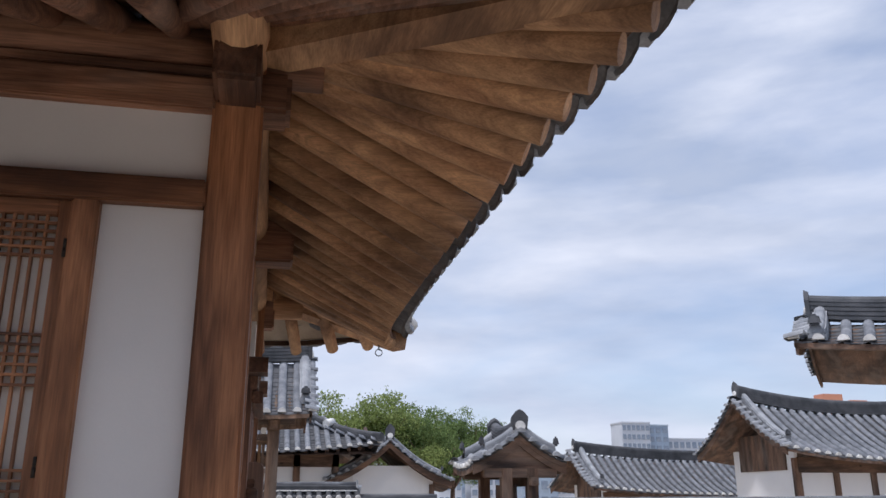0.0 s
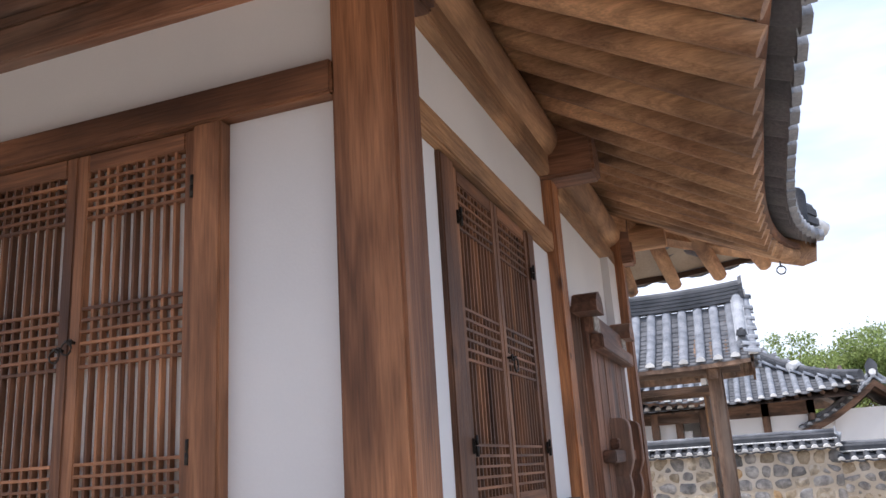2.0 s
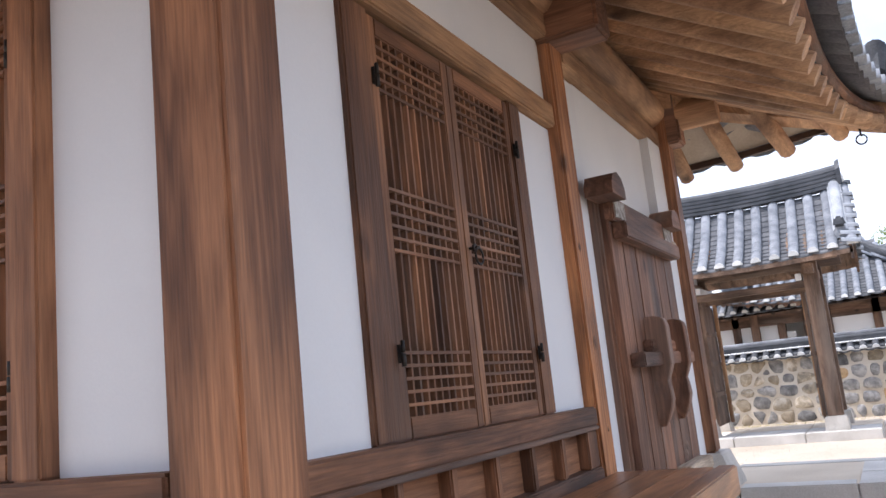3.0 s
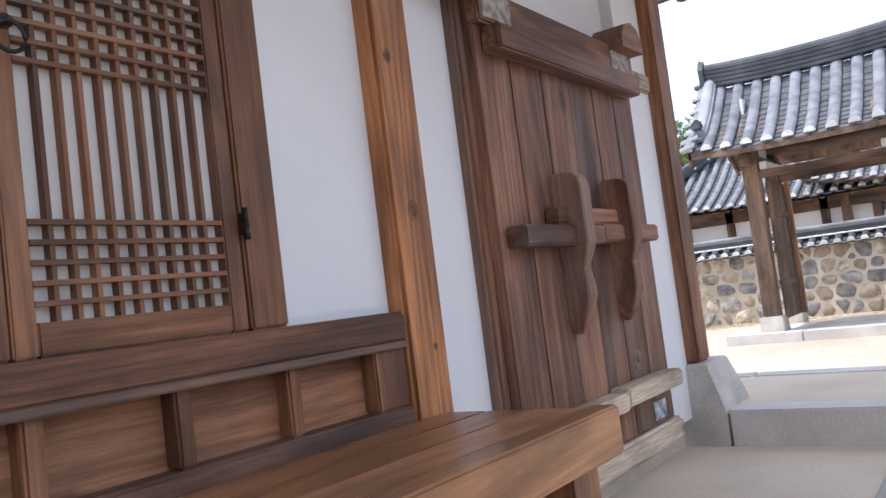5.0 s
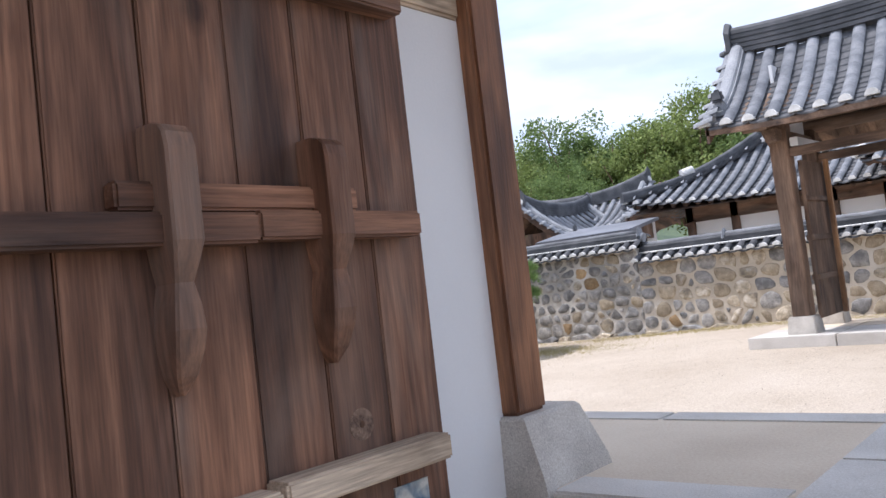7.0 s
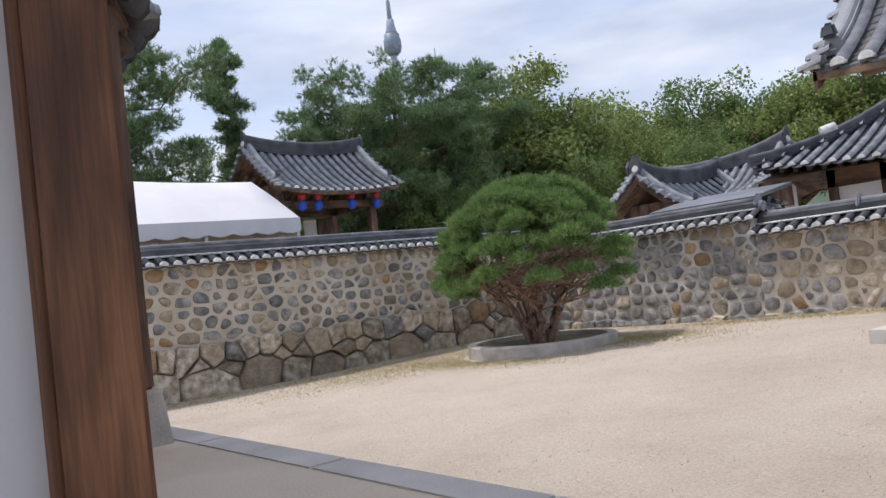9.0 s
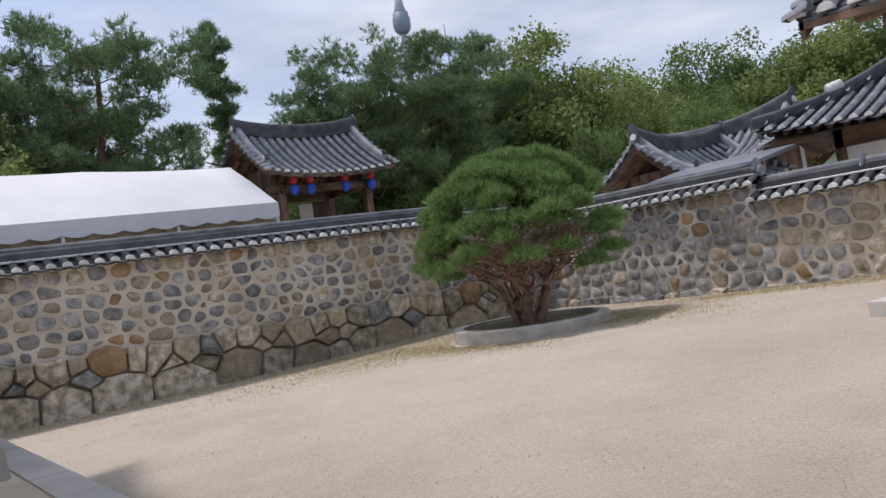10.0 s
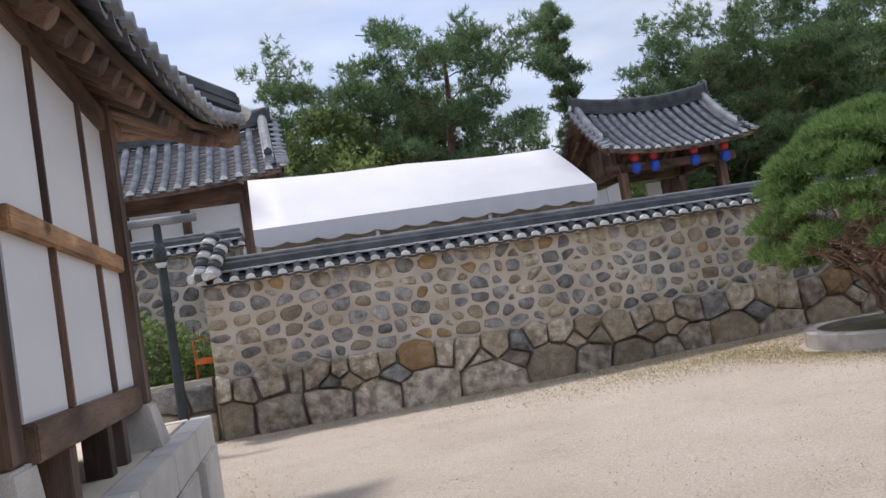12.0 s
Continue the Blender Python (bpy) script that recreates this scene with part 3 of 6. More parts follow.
plinth(-0.195, 5.492, LOW - 0.02, 1.0)
plinth(-2.35, 3.265, LOW - 0.02, 1.0)
plinth(-4.6, 3.265, LOW - 0.02, 1.0)

# east side: plaster, rails and lintels
plaster = lambda x0, x1, y0, y1, z0, z1, n="plaster_panel": lohi(n, x0, x1, y0, y1, z0, z1, PLASTER, house, 0.0)
plaster(-0.24, PX, 3.36, 3.757, 1.46, 2.715)
plaster(-0.24, PX, 5.025, 5.41, 1.46, 2.71)
plaster(-0.24, PX, 3.36, 5.41, 2.80, 3.14)
plaster(-0.24, PX, 5.575, 5.865, 0.88, 3.06)
plaster(-0.24, -0.147, 7.16, 7.479, 0.80, 3.08)
plaster(-0.24, PX - 0.002, 5.865, 7.16, 2.43, 3.07)
beam_y("lintel", 3.365, 5.407, -0.205, 2.769, 0.09, 0.108, "pale", house)
beam_y("sill_rail", 3.365, 5.407, -0.195, 1.428, 0.10, 0.078, "red", house)
beam_y("bottom_rail", 3.365, 5.407, -0.195, 1.185, 0.10, 0.07, "dark", house)
lohi("jamb", -0.25, -0.180, 3.757, 3.895, 1.467, 2.712, WOODS["framez"], house)
lohi("jamb", -0.25, -0.180, 4.915, 5.025, 1.467, 2.712, WOODS["framez"], house)
for k in range(6):
    y1 = 5.0 - 0.297 * k
    lohi("panel_stile", -0.22, -0.160, y1 - 0.02, y1 + 0.02, 1.22, 1.389, WOODS["redz"], house, 0.006)
lohi("panel_stile", -0.22, -0.157, 5.275, 5.40, 1.22, 1.389, WOODS["redz"], house, 0.006)
lohi("wainscot_board", -0.245, -0.205, 3.365, 5.407, 1.2, 1.40, WOODS["redy"], house, 0.0, "recessed reddish wainscot boards")
beam_y("moulding", 3.365, 5.407, -0.153, 1.381, 0.02, 0.018, "dark", house, bevel=0.004)
lohi("foundation_wall", -0.24, -0.19, 3.36, 5.41, 0.6, 1.15, MORTAR, house, 0.0)
lohi("foundation_wall", -0.24, -0.195, 5.57, 7.5, 0.6, 0.90, MORTAR, house, 0.0)
beam_y("plate_beam", 3.3, 5.42, -0.20, 3.20, 0.12, 0.12, "rafter", house)
beam_y("plate_beam", 5.58, 7.5, -0.20, 3.13, 0.12, 0.11, "rafter", house)


def round_beam(name, p, q, r, key, parent=house, seg=14):
    bm = bmesh.new()
    a, b = Vector(p), Vector(q)
    n = 5
    bm_tube(bm, [a.lerp(b, k / n) for k in range(n + 1)], [r * (1 + 0.03 * noise.noise(a.lerp(b, k / n) * 3)) for k in range(n + 1)], seg)
    ax = max("xyz", key=lambda c: abs(dict(x=b.x - a.x, y=b.y - a.y, z=b.z - a.z)[c]))
    return part(name, bm, WOODS[key + ax], parent)


round_beam("purlin", (-0.19, 2.6, 3.37), (-0.19, 8.1, 3.33), 0.115, "rafter")
round_beam("purlin", (-6.0, 3.265, 3.40), (0.15, 3.265, 3.40), 0.115, "dark")
round_beam("purlin", (-6.0, 8.42, 3.10), (-2.3, 8.40, 3.10), 0.11, "dark")
round_beam("purlin", (-2.9, 7.60, 3.30), (0.25, 7.60, 3.30), 0.105, "rafter")
lohi("beam_end", -0.6, 0.10, 5.385, 5.60, 3.12, 3.45, WOODS["darkx"], house, 0.015, "squared dark beam end")
lohi("beam_end", -0.6, 0.0, 7.49, 7.67, 3.09, 3.46, WOODS["darkx"], house, 0.015, "squared dark beam end")
lohi("bracket", -0.29, 0.02, 3.16, 3.37, 3.12, 3.30, WOODS["darkx"], house, 0.02)
lohi("bracket", -0.28, -0.10, 2.92, 3.60, 3.13, 3.31, WOODS["darky"], house, 0.02)

# south front
FY = 3.215
front = lambda x0, x1, z0, z1: lohi("plaster_panel", x0, x1, FY, FY + 0.07, z0, z1, PLASTER, house, 0.0)
front(-0.664, -0.285, 1.48, 2.695)
front(-2.26, -1.80, 1.48, 2.695)
front(-2.26, -0.285, 2.80, 3.11)
front(-4.5, -2.45, 1.0, 3.11)
front(-2.26, -0.285, 0.75, 1.40)
beam_x("lintel", -2.26, -0.285, 3.21, 2.75, 0.10, 0.11, "red", house)
beam_x("sill_rail", -2.26, -0.285, 3.21, 1.44, 0.10, 0.09, "red", house)
beam_x("plate_beam", -4.5, -0.28, 3.22, 3.175, 0.12, 0.14, "dark", house)
beam_x("plate_beam", -4.5, -0.28, 3.22, 3.275, 0.10, 0.05, "dark", house)
lohi("jamb", -0.764, -0.664, 3.165, 3.255, 1.485, 2.695, WOODS["redz"], house)
lohi("jamb", -1.80, -1.70, 3.165, 3.255, 1.485, 2.695, WOODS["redz"], house)

# north wing
WY = 8.47
for x0, x1 in ((-3.445, -2.82), (-4.395, -3.505), (-5.06, -4.455)):
    lohi("plaster_panel", x0, x1, WY, WY + 0.06, 1.23, 1.945, PLASTER, house, 0.0)
    lohi("plaster_panel", x0, x1, WY, WY + 0.06, 2.045, 2.87, PLASTER, house, 0.0)
for x in (-3.475, -4.425):
    lohi("batten", x - 0.022, x + 0.022, WY + 0.005, WY + 0.085, 1.23, 2.87, WOODS["smokez"], house)
beam_x("waist_rail", -5.06, -2.82, WY + 0.045, 1.995, 0.11, 0.10, "pale", house)
beam_x("bottom_rail", -5.06, -2.82, WY + 0.035, 1.155, 0.13, 0.15, "gate", house)
beam_x("plate_beam", -5.06, -2.82, WY + 0.04, 2.94, 0.13, 0.14, "smoke", house)
for x in (-3.35, -4.1, -4.5):
    lohi("floor_post", x - 0.065, x + 0.065, WY - 0.05, WY + 0.08, TOP - 0.01, 1.08, WOODS["smokez"], house)
lohi("plaster_panel", -2.76, -2.70, 7.66, 8.295, 1.22, 1.96, PLASTER, house, 0.0)
lohi("plaster_panel", -2.76, -2.70, 7.66, 8.295, 2.05, 2.9, PLASTER, house, 0.0)
beam_y("waist_rail", 7.66, 8.295, -2.71, 2.005, 0.10, 0.09, "smoke", house)
beam_y("bottom_rail", 7.66, 8.295, -2.71, 1.13, 0.12, 0.17, "smoke", house)
beam_y("plate_beam", 7.66, 8.295, -2.71, 2.97, 0.12, 0.14, "smoke", house)
lohi("plaster_panel", -2.63, -0.265, 7.53, 7.59, 1.15, 3.1, PLASTER, house, 0.0)
beam_x("bottom_rail", -2.63, -0.265, 7.56, 1.08, 0.12, 0.15, "smoke", house)
lohi("plaster_panel", -5.18, -5.12, 3.3, 8.30, 1.0, 3.2, PLASTER, house, 0.0)
lohi("foundation_wall", -5.1, -2.8, 7.9, 7.96, 0.78, 1.2, MORTAR_SHADE, house, 0.0)
lohi("inner_floor", -5.1, -0.3, 3.3, 7.50, 1.05, 1.12, WOODS["darkx"], house, 0.0)
lohi("inner_ceiling", -5.1, -0.26, 3.3, 8.37, 3.06, 3.10, PLASTER, house, 0.0)
rk = random.Random(3)
for x, y, z, r in ((-0.1425, 5.495, 1.735, 0.026), (-0.1425, 5.462, 2.165, 0.018), (-0.1425, 5.52, 1.36, 0.009)):
    for grow, name, material in ((1.0, "knot", KNOT_RING), (0.55, "knot_heart", KNOT)):
        bm = bmesh.new()
        rim = [bm.verts.new((x + 0.0008 * (2 - grow), y + r * grow * 0.85 * math.cos(a) * rk.uniform(0.85, 1.15), z + r * grow * 1.25 * math.sin(a) * rk.uniform(0.85, 1.15)))
               for a in [2 * math.pi * k / 16 for k in range(16)]]
        bm.faces.new(rim)
        low = [bm.verts.new(v.co - Vector((0.004, 0, 0))) for v in rim]
        for k in range(16):
            bm.faces.new((rim[k], rim[(k + 1) % 16], low[(k + 1) % 16], low[k]))
        part(name, bm, material, house, "dark knot in the wood")


# eaves: edge lines of the roof in plan and height
def east_edge(y):
    s = (y - 5.15) / 3.40
    return Vector((0.99 + 0.36 * abs(s) ** 2.6, y, 2.965 + 0.235 * abs(s) ** 2.4))


NEX = (-7.55, -6.3, -5.2, -4.2, -3.0, -2.4, -1.0, 0.3, 1.35)
NEY = (9.34, 9.13, 9.02, 8.91, 8.80, 8.45, 8.38, 8.42, 8.55)
NEZ = (3.35, 3.10, 3.00, 2.97, 2.95, 2.97, 3.00, 3.06, 3.20)


def north_edge(x):
    return Vector((x, float(np.interp(x, NEX, NEY)), float(np.interp(x, NEX, NEZ))))


def south_edge(x):
    s = (x + 2.9) / 4.25
    return Vector((x, 2.06 - 0.31 * abs(s) ** 2.6, 2.97 + 0.235 * abs(s) ** 2.4))


NE, SEC, NW, SW = Vector((1.35, 8.55, 3.20)), Vector((1.35, 1.75, 3.20)), Vector((-7.55, 9.34, 3.35)), Vector((-7.15, 1.75, 3.20))


def rafter(foot, tip, r=0.062, key="rafter"):
    """A round rafter, its top under the deck, with a cut end."""
    a, b = Vector(foot), Vector(tip)
    bm = bmesh.new()
    d = (b - a)
    pts = [a + d * k for k in (0, 0.35, 0.7, 1.0)]
    j = random.uniform(0.94, 1.06)
    bm_tube(bm, pts, [r * j, r * j * 1.03, r * j, r * j * 0.92], 10)
    ax = "x" if abs(d.x) > abs(d.y) else "y"
    part("rafter", bm, WOODS[key + ax], house)


random.seed(4)
EDGE_IN = 0.10
for i in range(18):                      # straight rafters of the east side
    y = 3.45 + 0.235 * i
    if y > 7.3:
        break
    e = east_edge(y)
    rafter((-0.30, y, 3.60), (e.x - EDGE_IN, y, e.z - 0.06))
for i in range(8):                       # fanned rafters at the two east corners
    f = (i + 0.5) / 8
    e = east_edge(7.25 + f * 1.18)
    rafter((-0.32, 7.05 + 0.42 * f, 3.60), (e.x - EDGE_IN, e.y, e.z - 0.05 + 0.02 * f))
    e = east_edge(3.35 - f * 1.45)
    rafter((-0.32, 3.55 - 0.42 * f, 3.60), (e.x - EDGE_IN, e.y, e.z - 0.05 + 0.02 * f))
    e = south_edge(-0.2 + f * 1.4)
    rafter((-0.60 + 0.3 * f, 3.40, 3.62), (e.x, e.y + EDGE_IN, e.z - 0.05), key="dark")
for i in range(22):                      # south side
    x = -0.45 - 0.245 * i
    e = south_edge(x)
    rafter((x, 3.45, 3.60), (x, e.y + EDGE_IN, e.z - 0.06), key="dark")
for i in range(10):                      # north side over the porch
    x = 0.95 - 0.36 * i
    e = north_edge(x)
    rafter((x * 0.75 - 0.1, 7.45, 3.52), (e.x, e.y - EDGE_IN - 0.06, e.z - 0.04))
for i in range(20):                      # north wing, soffit shade put into the darker wood
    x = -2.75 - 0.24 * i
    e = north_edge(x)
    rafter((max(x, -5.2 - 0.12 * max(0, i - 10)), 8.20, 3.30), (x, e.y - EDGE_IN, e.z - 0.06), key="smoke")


def hip_rafter(foot, tip, name="hip_rafter", key="rafter"):
    a, b = Vector(foot), Vector(tip)
    d = (b - a).normalized()
    s = Vector((d.y, -d.x, 0)).normalized()
    u = s.cross(d).normalized()
    if u.z < 0:
        u = -u
    bm = bmesh.new()
    n = 8
    fr = [(a.lerp(b, k / n) + Vector((0, 0, 0.06 * (k / n) ** 2)), s, u) for k in range(n + 1)]
    bm_sweep(bm, [(-0.09, -0.22), (0.09, -0.22), (0.10, 0.0), (-0.10, 0.0)], fr)
    part(name, bm, WOODS[key + "y"], house, "broad curved hip rafter")


hip_rafter((-0.6, 7.2, 3.66), NE + Vector((-0.02, 0.0, 0.06)))
hip_rafter((-0.6, 3.65, 3.66), SEC + Vector((-0.05, 0.05, 0.02)))
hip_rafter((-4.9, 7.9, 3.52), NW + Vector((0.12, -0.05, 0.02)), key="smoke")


def eave_deck(edge, inner, t0, t1, n, name="eave_deck", material=None):
    """The boarded underside from the edge line up to an inner line."""
    bm = bmesh.new()
    rings = []
    for k in range(n + 1):
        t = t0 + (t1 - t0) * k / n
        e, i = edge(t), Vector(inner(t))
        e = e.lerp(i, 0.10)
        rings.append([bm.verts.new(e + Vector((0, 0, 0.015))), bm.verts.new(e.lerp(i, 0.5)), bm.verts.new(i), bm.verts.new(i + Vector((0, 0, 0.06))), bm.verts.new(e.lerp(i, 0.5) + Vector((0, 0, 0.06))), bm.verts.new(e + Vector((0, 0, 0.05)))])
    for a, b in zip(rings, rings[1:]):
        for k in range(6):
            bm.faces.new((a[k], a[(k + 1) % 6], b[(k + 1) % 6], b[k]))
    part(name, bm, material or PLASTER_EAVE, house, "boarding between the rafters")


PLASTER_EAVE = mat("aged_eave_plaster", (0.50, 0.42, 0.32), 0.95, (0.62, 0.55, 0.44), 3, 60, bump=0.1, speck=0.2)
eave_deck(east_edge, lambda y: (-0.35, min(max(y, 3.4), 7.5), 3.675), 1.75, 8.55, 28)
eave_deck(south_edge, lambda x: (min(x, -0.35), 3.45, 3.675), -7.15, 1.35, 30, material=WOODS["darkx"])
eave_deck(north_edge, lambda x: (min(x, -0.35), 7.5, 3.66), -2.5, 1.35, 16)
# darker than the east deck: the wing soffit's shade is in its colour
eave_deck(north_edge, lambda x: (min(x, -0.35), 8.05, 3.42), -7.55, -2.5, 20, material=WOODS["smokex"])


def eave_line(edge, t0, t1, n, out, name):
    bm = bmesh.new()
    fr = []
    for k in range(n + 1):
        t = t0 + (t1 - t0) * k / n
        fr.append((edge(t), Vector(out), Vector((0, 0, 1))))
    bm_sweep(bm, [(-0.10, 0.03), (-0.06, 0.03), (-0.06, 0.075), (-0.10, 0.075)], fr)
    # the north board is coloured darker for the shade under that eave
    part(name, bm, WOODS["smokex" if edge is north_edge else "darky"], house)


eave_line(east_edge, 1.75, 8.55, 30, (1, 0, 0), "eave_board")
eave_line(north_edge, -7.55, 1.35, 34, (0, 1, 0), "eave_board")
eave_line(south_edge, -7.15, 1.35, 34, (0, -1, 0), "eave_board")


def edge_tiles(edge, t0, t1, pitch, inward, inner_len, rise, limit=None):
    """Tile rows of one side of the house, one from each step along its edge."""
    n = int(abs(t1 - t0) / pitch)
    inward = Vector(inward)
    along = Vector((inward.y, -inward.x, 0))
    cache = {}
    for i in range(n + 1):
        t = t0 + (t1 - t0) * i / n
        L = limit(t) if limit else inner_len
        if L < 0.3:
            continue
        key = round(L * 4) / 4
        if key not in cache:
            k = max(2, int(key / 0.3))
            cv = [(key * j / k, rise / inner_len * key * j / k * (0.86 + 0.14 * j / k)) for j in range(k + 1)]
            cache[key] = (row_mesh(cv, 0.078, True, 0.014, TILE_RIB), row_mesh(cv, pitch / 2 + 0.012, False, 0.022, TILE_PALE, 0.44))
        rot = Matrix((along, inward, Vector((0, 0, 1)))).transposed().to_4x4()
        e = edge(t) + Vector((0, 0, 0.10)) - inward * 0.07
        put("tile_rib", cache[key][0], house, Matrix.Translation(e) @ rot)
        put("tile_end", END_DARK, house, Matrix.Translation(e) @ rot)
        if i < n:
            t2 = t0 + (t1 - t0) * (i + 0.5) / n
            e = edge(t2) + Vector((0, 0, 0.095)) - inward * 0.05
            put("tile_channel", cache[key][1], house, Matrix.Translation(e) @ rot)


END_DARK = END.copy()
END_DARK.materials[0] = TILE_PALE
edge_tiles(east_edge, 1.80, 8.50, 0.215, (-1, 0, 0), 3.4, 1.75, lambda y: min(3.4, (y - 1.6) * 1.05 + 0.2, (8.75 - y) * 1.05 + 0.2))
edge_tiles(north_edge, 1.25, -7.5, 0.24, (0, -1, 0), 3.4, 1.95, lambda x: min(3.4, (x + 7.8) * 1.05 + 0.2, (1.55 - x) * 1.05 + 0.2))
edge_tiles(south_edge, -7.1, 1.25, 0.24, (0, 1, 0), 3.4, 1.75, lambda x: min(3.4, (x + 7.4) * 1.05 + 0.2, (1.55 - x) * 1.05 + 0.2))
ridge(house, [(-5.0, 5.4, 5.05), (-3, 5.4, 4.95), (-1.0, 5.4, 5.05)], 0.26, 0.4)
for c, t in ((NE, (-1.6, 5.9, 4.85)), (SEC, (-1.6, 4.9, 4.85)), (NW, (-4.6, 6.0, 4.9)), (SW, (-4.6, 4.8, 4.9))):
    b, t = Vector(c) + Vector((0, 0, 0.2)), Vector(t)
    ridge(house, [b.lerp(t, k / 8) + Vector((0, 0, -0.12 * math.sin(math.pi * k / 8))) for k in range(9)], 0.22, 0.22, finial=False, name="hip_ridge", layers=2)
    bm = bmesh.new()
    d = (b - t).normalized()
    bm_tube(bm, [b - d * 0.05 + Vector((0, 0, 0.06)), b + d * 0.14 + Vector((0, 0, 0.03))], 0.085, 10)
    part("hip_end_tile", bm, LIME, house)


# ---- lattice doors and windows ----
def lattice_leaf(name, w, h, bands, n_v, parent, at, dim=0.045, key="red"):
    """A leaf in its own x, z plane facing -y: stiles, rails, thin upright bars and bands of cross bars, paper behind."""
    leaf = put(name, None, parent, at)
    leaf.empty_display_size = 0.1
    t = 0.035
    lohi("stile", 0, dim, -t / 2, t / 2, 0, h, WOODS[key + "z"], leaf, 0.004)
    lohi("stile", w - dim, w, -t / 2, t / 2, 0, h, WOODS[key + "z"], leaf, 0.004)
    lohi("rail", dim, w - dim, -t / 2, t / 2, 0, dim * 1.35, WOODS[key + "x"], leaf, 0.004)
    lohi("rail", dim, w - dim, -t / 2, t / 2, h - dim * 1.35, h, WOODS[key + "x"], leaf, 0.004)
    bar = 0.0095
    z0, z1 = dim * 1.35, h - dim * 1.35
    bm = bmesh.new()
    bm_box(bm, (0, 0, 0), (bar, 0.021, z1 - z0), None, 0.0)
    up = mesh_of(bm, "upright_bar", WOODS[key + "z"])
    for k in range(n_v):
        x = dim + (w - 2 * dim) * (k + 1) / (n_v + 1)
        put("upright_bar", up, leaf, pose(x, -0.002, (z0 + z1) / 2))
    bm = bmesh.new()
    bm_box(bm, (0, 0, 0), (w - 2 * dim, 0.02, bar), None, 0.0)
    cr = mesh_of(bm, "cross_bar", WOODS[key + "x"])
    for zc, num, gap in bands:
        for k in range(num):
            put("cross_bar", cr, leaf, pose(w / 2, -0.006, zc + (k - (num - 1) / 2) * gap))
    lohi("paper", dim * 0.8, w - dim * 0.8, 0.0095, 0.0135, z0 - 0.01, z1 + 0.01, PAPER, leaf, 0.0, "cream paper backing")
    return leaf


def ring_handle(parent, at, k=1.0):
    bm = bmesh.new()
    pts = [(0.028 * k * math.cos(a), -0.035, -0.03 * k + 0.028 * k * math.sin(a)) for a in [2 * math.pi * j / 14 for j in range(15)]]
    bm_tube(bm, pts, 0.0042 * k, 6, False)
    bm_tube(bm, [(0, 0, 0), (0, -0.04, 0)], 0.005, 6)
    bm_tube(bm, [(0, -0.018, 0), (0, -0.025, 0)], 0.014 * k, 10)
    part("ring_handle", bm, IRON, parent, "black iron ring handle", at)


def hinge(parent, at):
    bm = bmesh.new()
    bm_tube(bm, [(0, -0.02, -0.035), (0, -0.02, 0.0)], 0.007, 8)
    bm_tube(bm, [(0, -0.02, 0.003), (0, -0.02, 0.035)], 0.006, 8)
    bm_box(bm, (0, -0.01, 0), (0.014, 0.01, 0.05))
    part("hinge", bm, IRON, parent, "black iron hinge", at)


door_1 = thing("door_1", "closed pair of reddish lattice doors with cream paper", "door", (0, 0, 0), kind="structure")
H1 = 2.692 - 1.487
BANDS = [(H1 - 0.155, 5, 0.032), (H1 * 0.50, 6, 0.036), (0.155, 5, 0.034)]
lattice_leaf("leaf", 0.466, H1, BANDS, 9, door_1, pose(-1.230, 3.205, 1.487))
lattice_leaf("leaf", 0.468, H1, BANDS, 9, door_1, pose(-1.699, 3.205, 1.487))
ring_handle(door_1, pose(-1.205, 3.19, 2.075), 0.7)
ring_handle(door_1, pose(-1.25, 3.19, 2.055), 0.7)
for z in (1.72, 2.5):
    hinge(door_1, pose(-0.767, 3.19, z))
window_1 = thing("window_1", "closed pair of brown lattice windows with cream paper, above wainscot panels", "window", kind="structure")
H2 = 2.703 - 1.468
BANDS2 = [(H2 - 0.16, 5, 0.034), (H2 * 0.50, 6, 0.036), (0.165, 5, 0.036)]
# the leaf's front faces +x here
lattice_leaf("leaf", 0.498, H2, BANDS2, 9, window_1, pose(-0.205, 3.898, 1.468, 0, 0, 90), key="frame")
lattice_leaf("leaf", 0.512, H2, BANDS2, 9, window_1, pose(-0.205, 4.400, 1.468, 0, 0, 90), key="frame")
ring_handle(window_1, pose(-0.188, 4.425, 2.05, 0, 0, 90))
for z in (1.70, 2.5):
    hinge(window_1, pose(-0.185, 4.914, z, 0, 0, 90))
    hinge(window_1, pose(-0.185, 3.898, z, 0, 0, 90))

# ---- plank door ----
door_2 = thing("door_2", "closed double plank door of dark weathered pine with wooden bolt and battens", "door", kind="structure")
cuts = [5.885, 6.094, 6.314, 6.534, 6.745, 6.952, 7.155]
random.seed(11)
for a, b in zip(cuts, cuts[1:]):
    d = random.uniform(-0.004, 0.004)
    lohi("plank", -0.165 + d, -0.118 + d, a + 0.002, b - 0.002, 0.865, 2.455, WOODS["darkz"], door_2, 0.004)
lohi("head_board", -0.14, -0.085, 5.885, 7.15, 2.34, 2.46, WOODS["darky"], door_2, 0.008)
lohi("pivot_post", -0.22, -0.155, 5.85, 5.905, 0.80, 2.50, WOODS["darkz"], door_2, 0.012)


def batten(y0, y1, z0, z1, depth, key, name="batten", label=""):
    bm = bmesh.new()
    bm_box(bm, (-0.118 + depth / 2, (y0 + y1) / 2, (z0 + z1) / 2), (depth, y1 - y0, z1 - z0), None, min(0.007, (z1 - z0) / 4))
    return part(name, bm, WOODS[key + "y"], door_2, label)


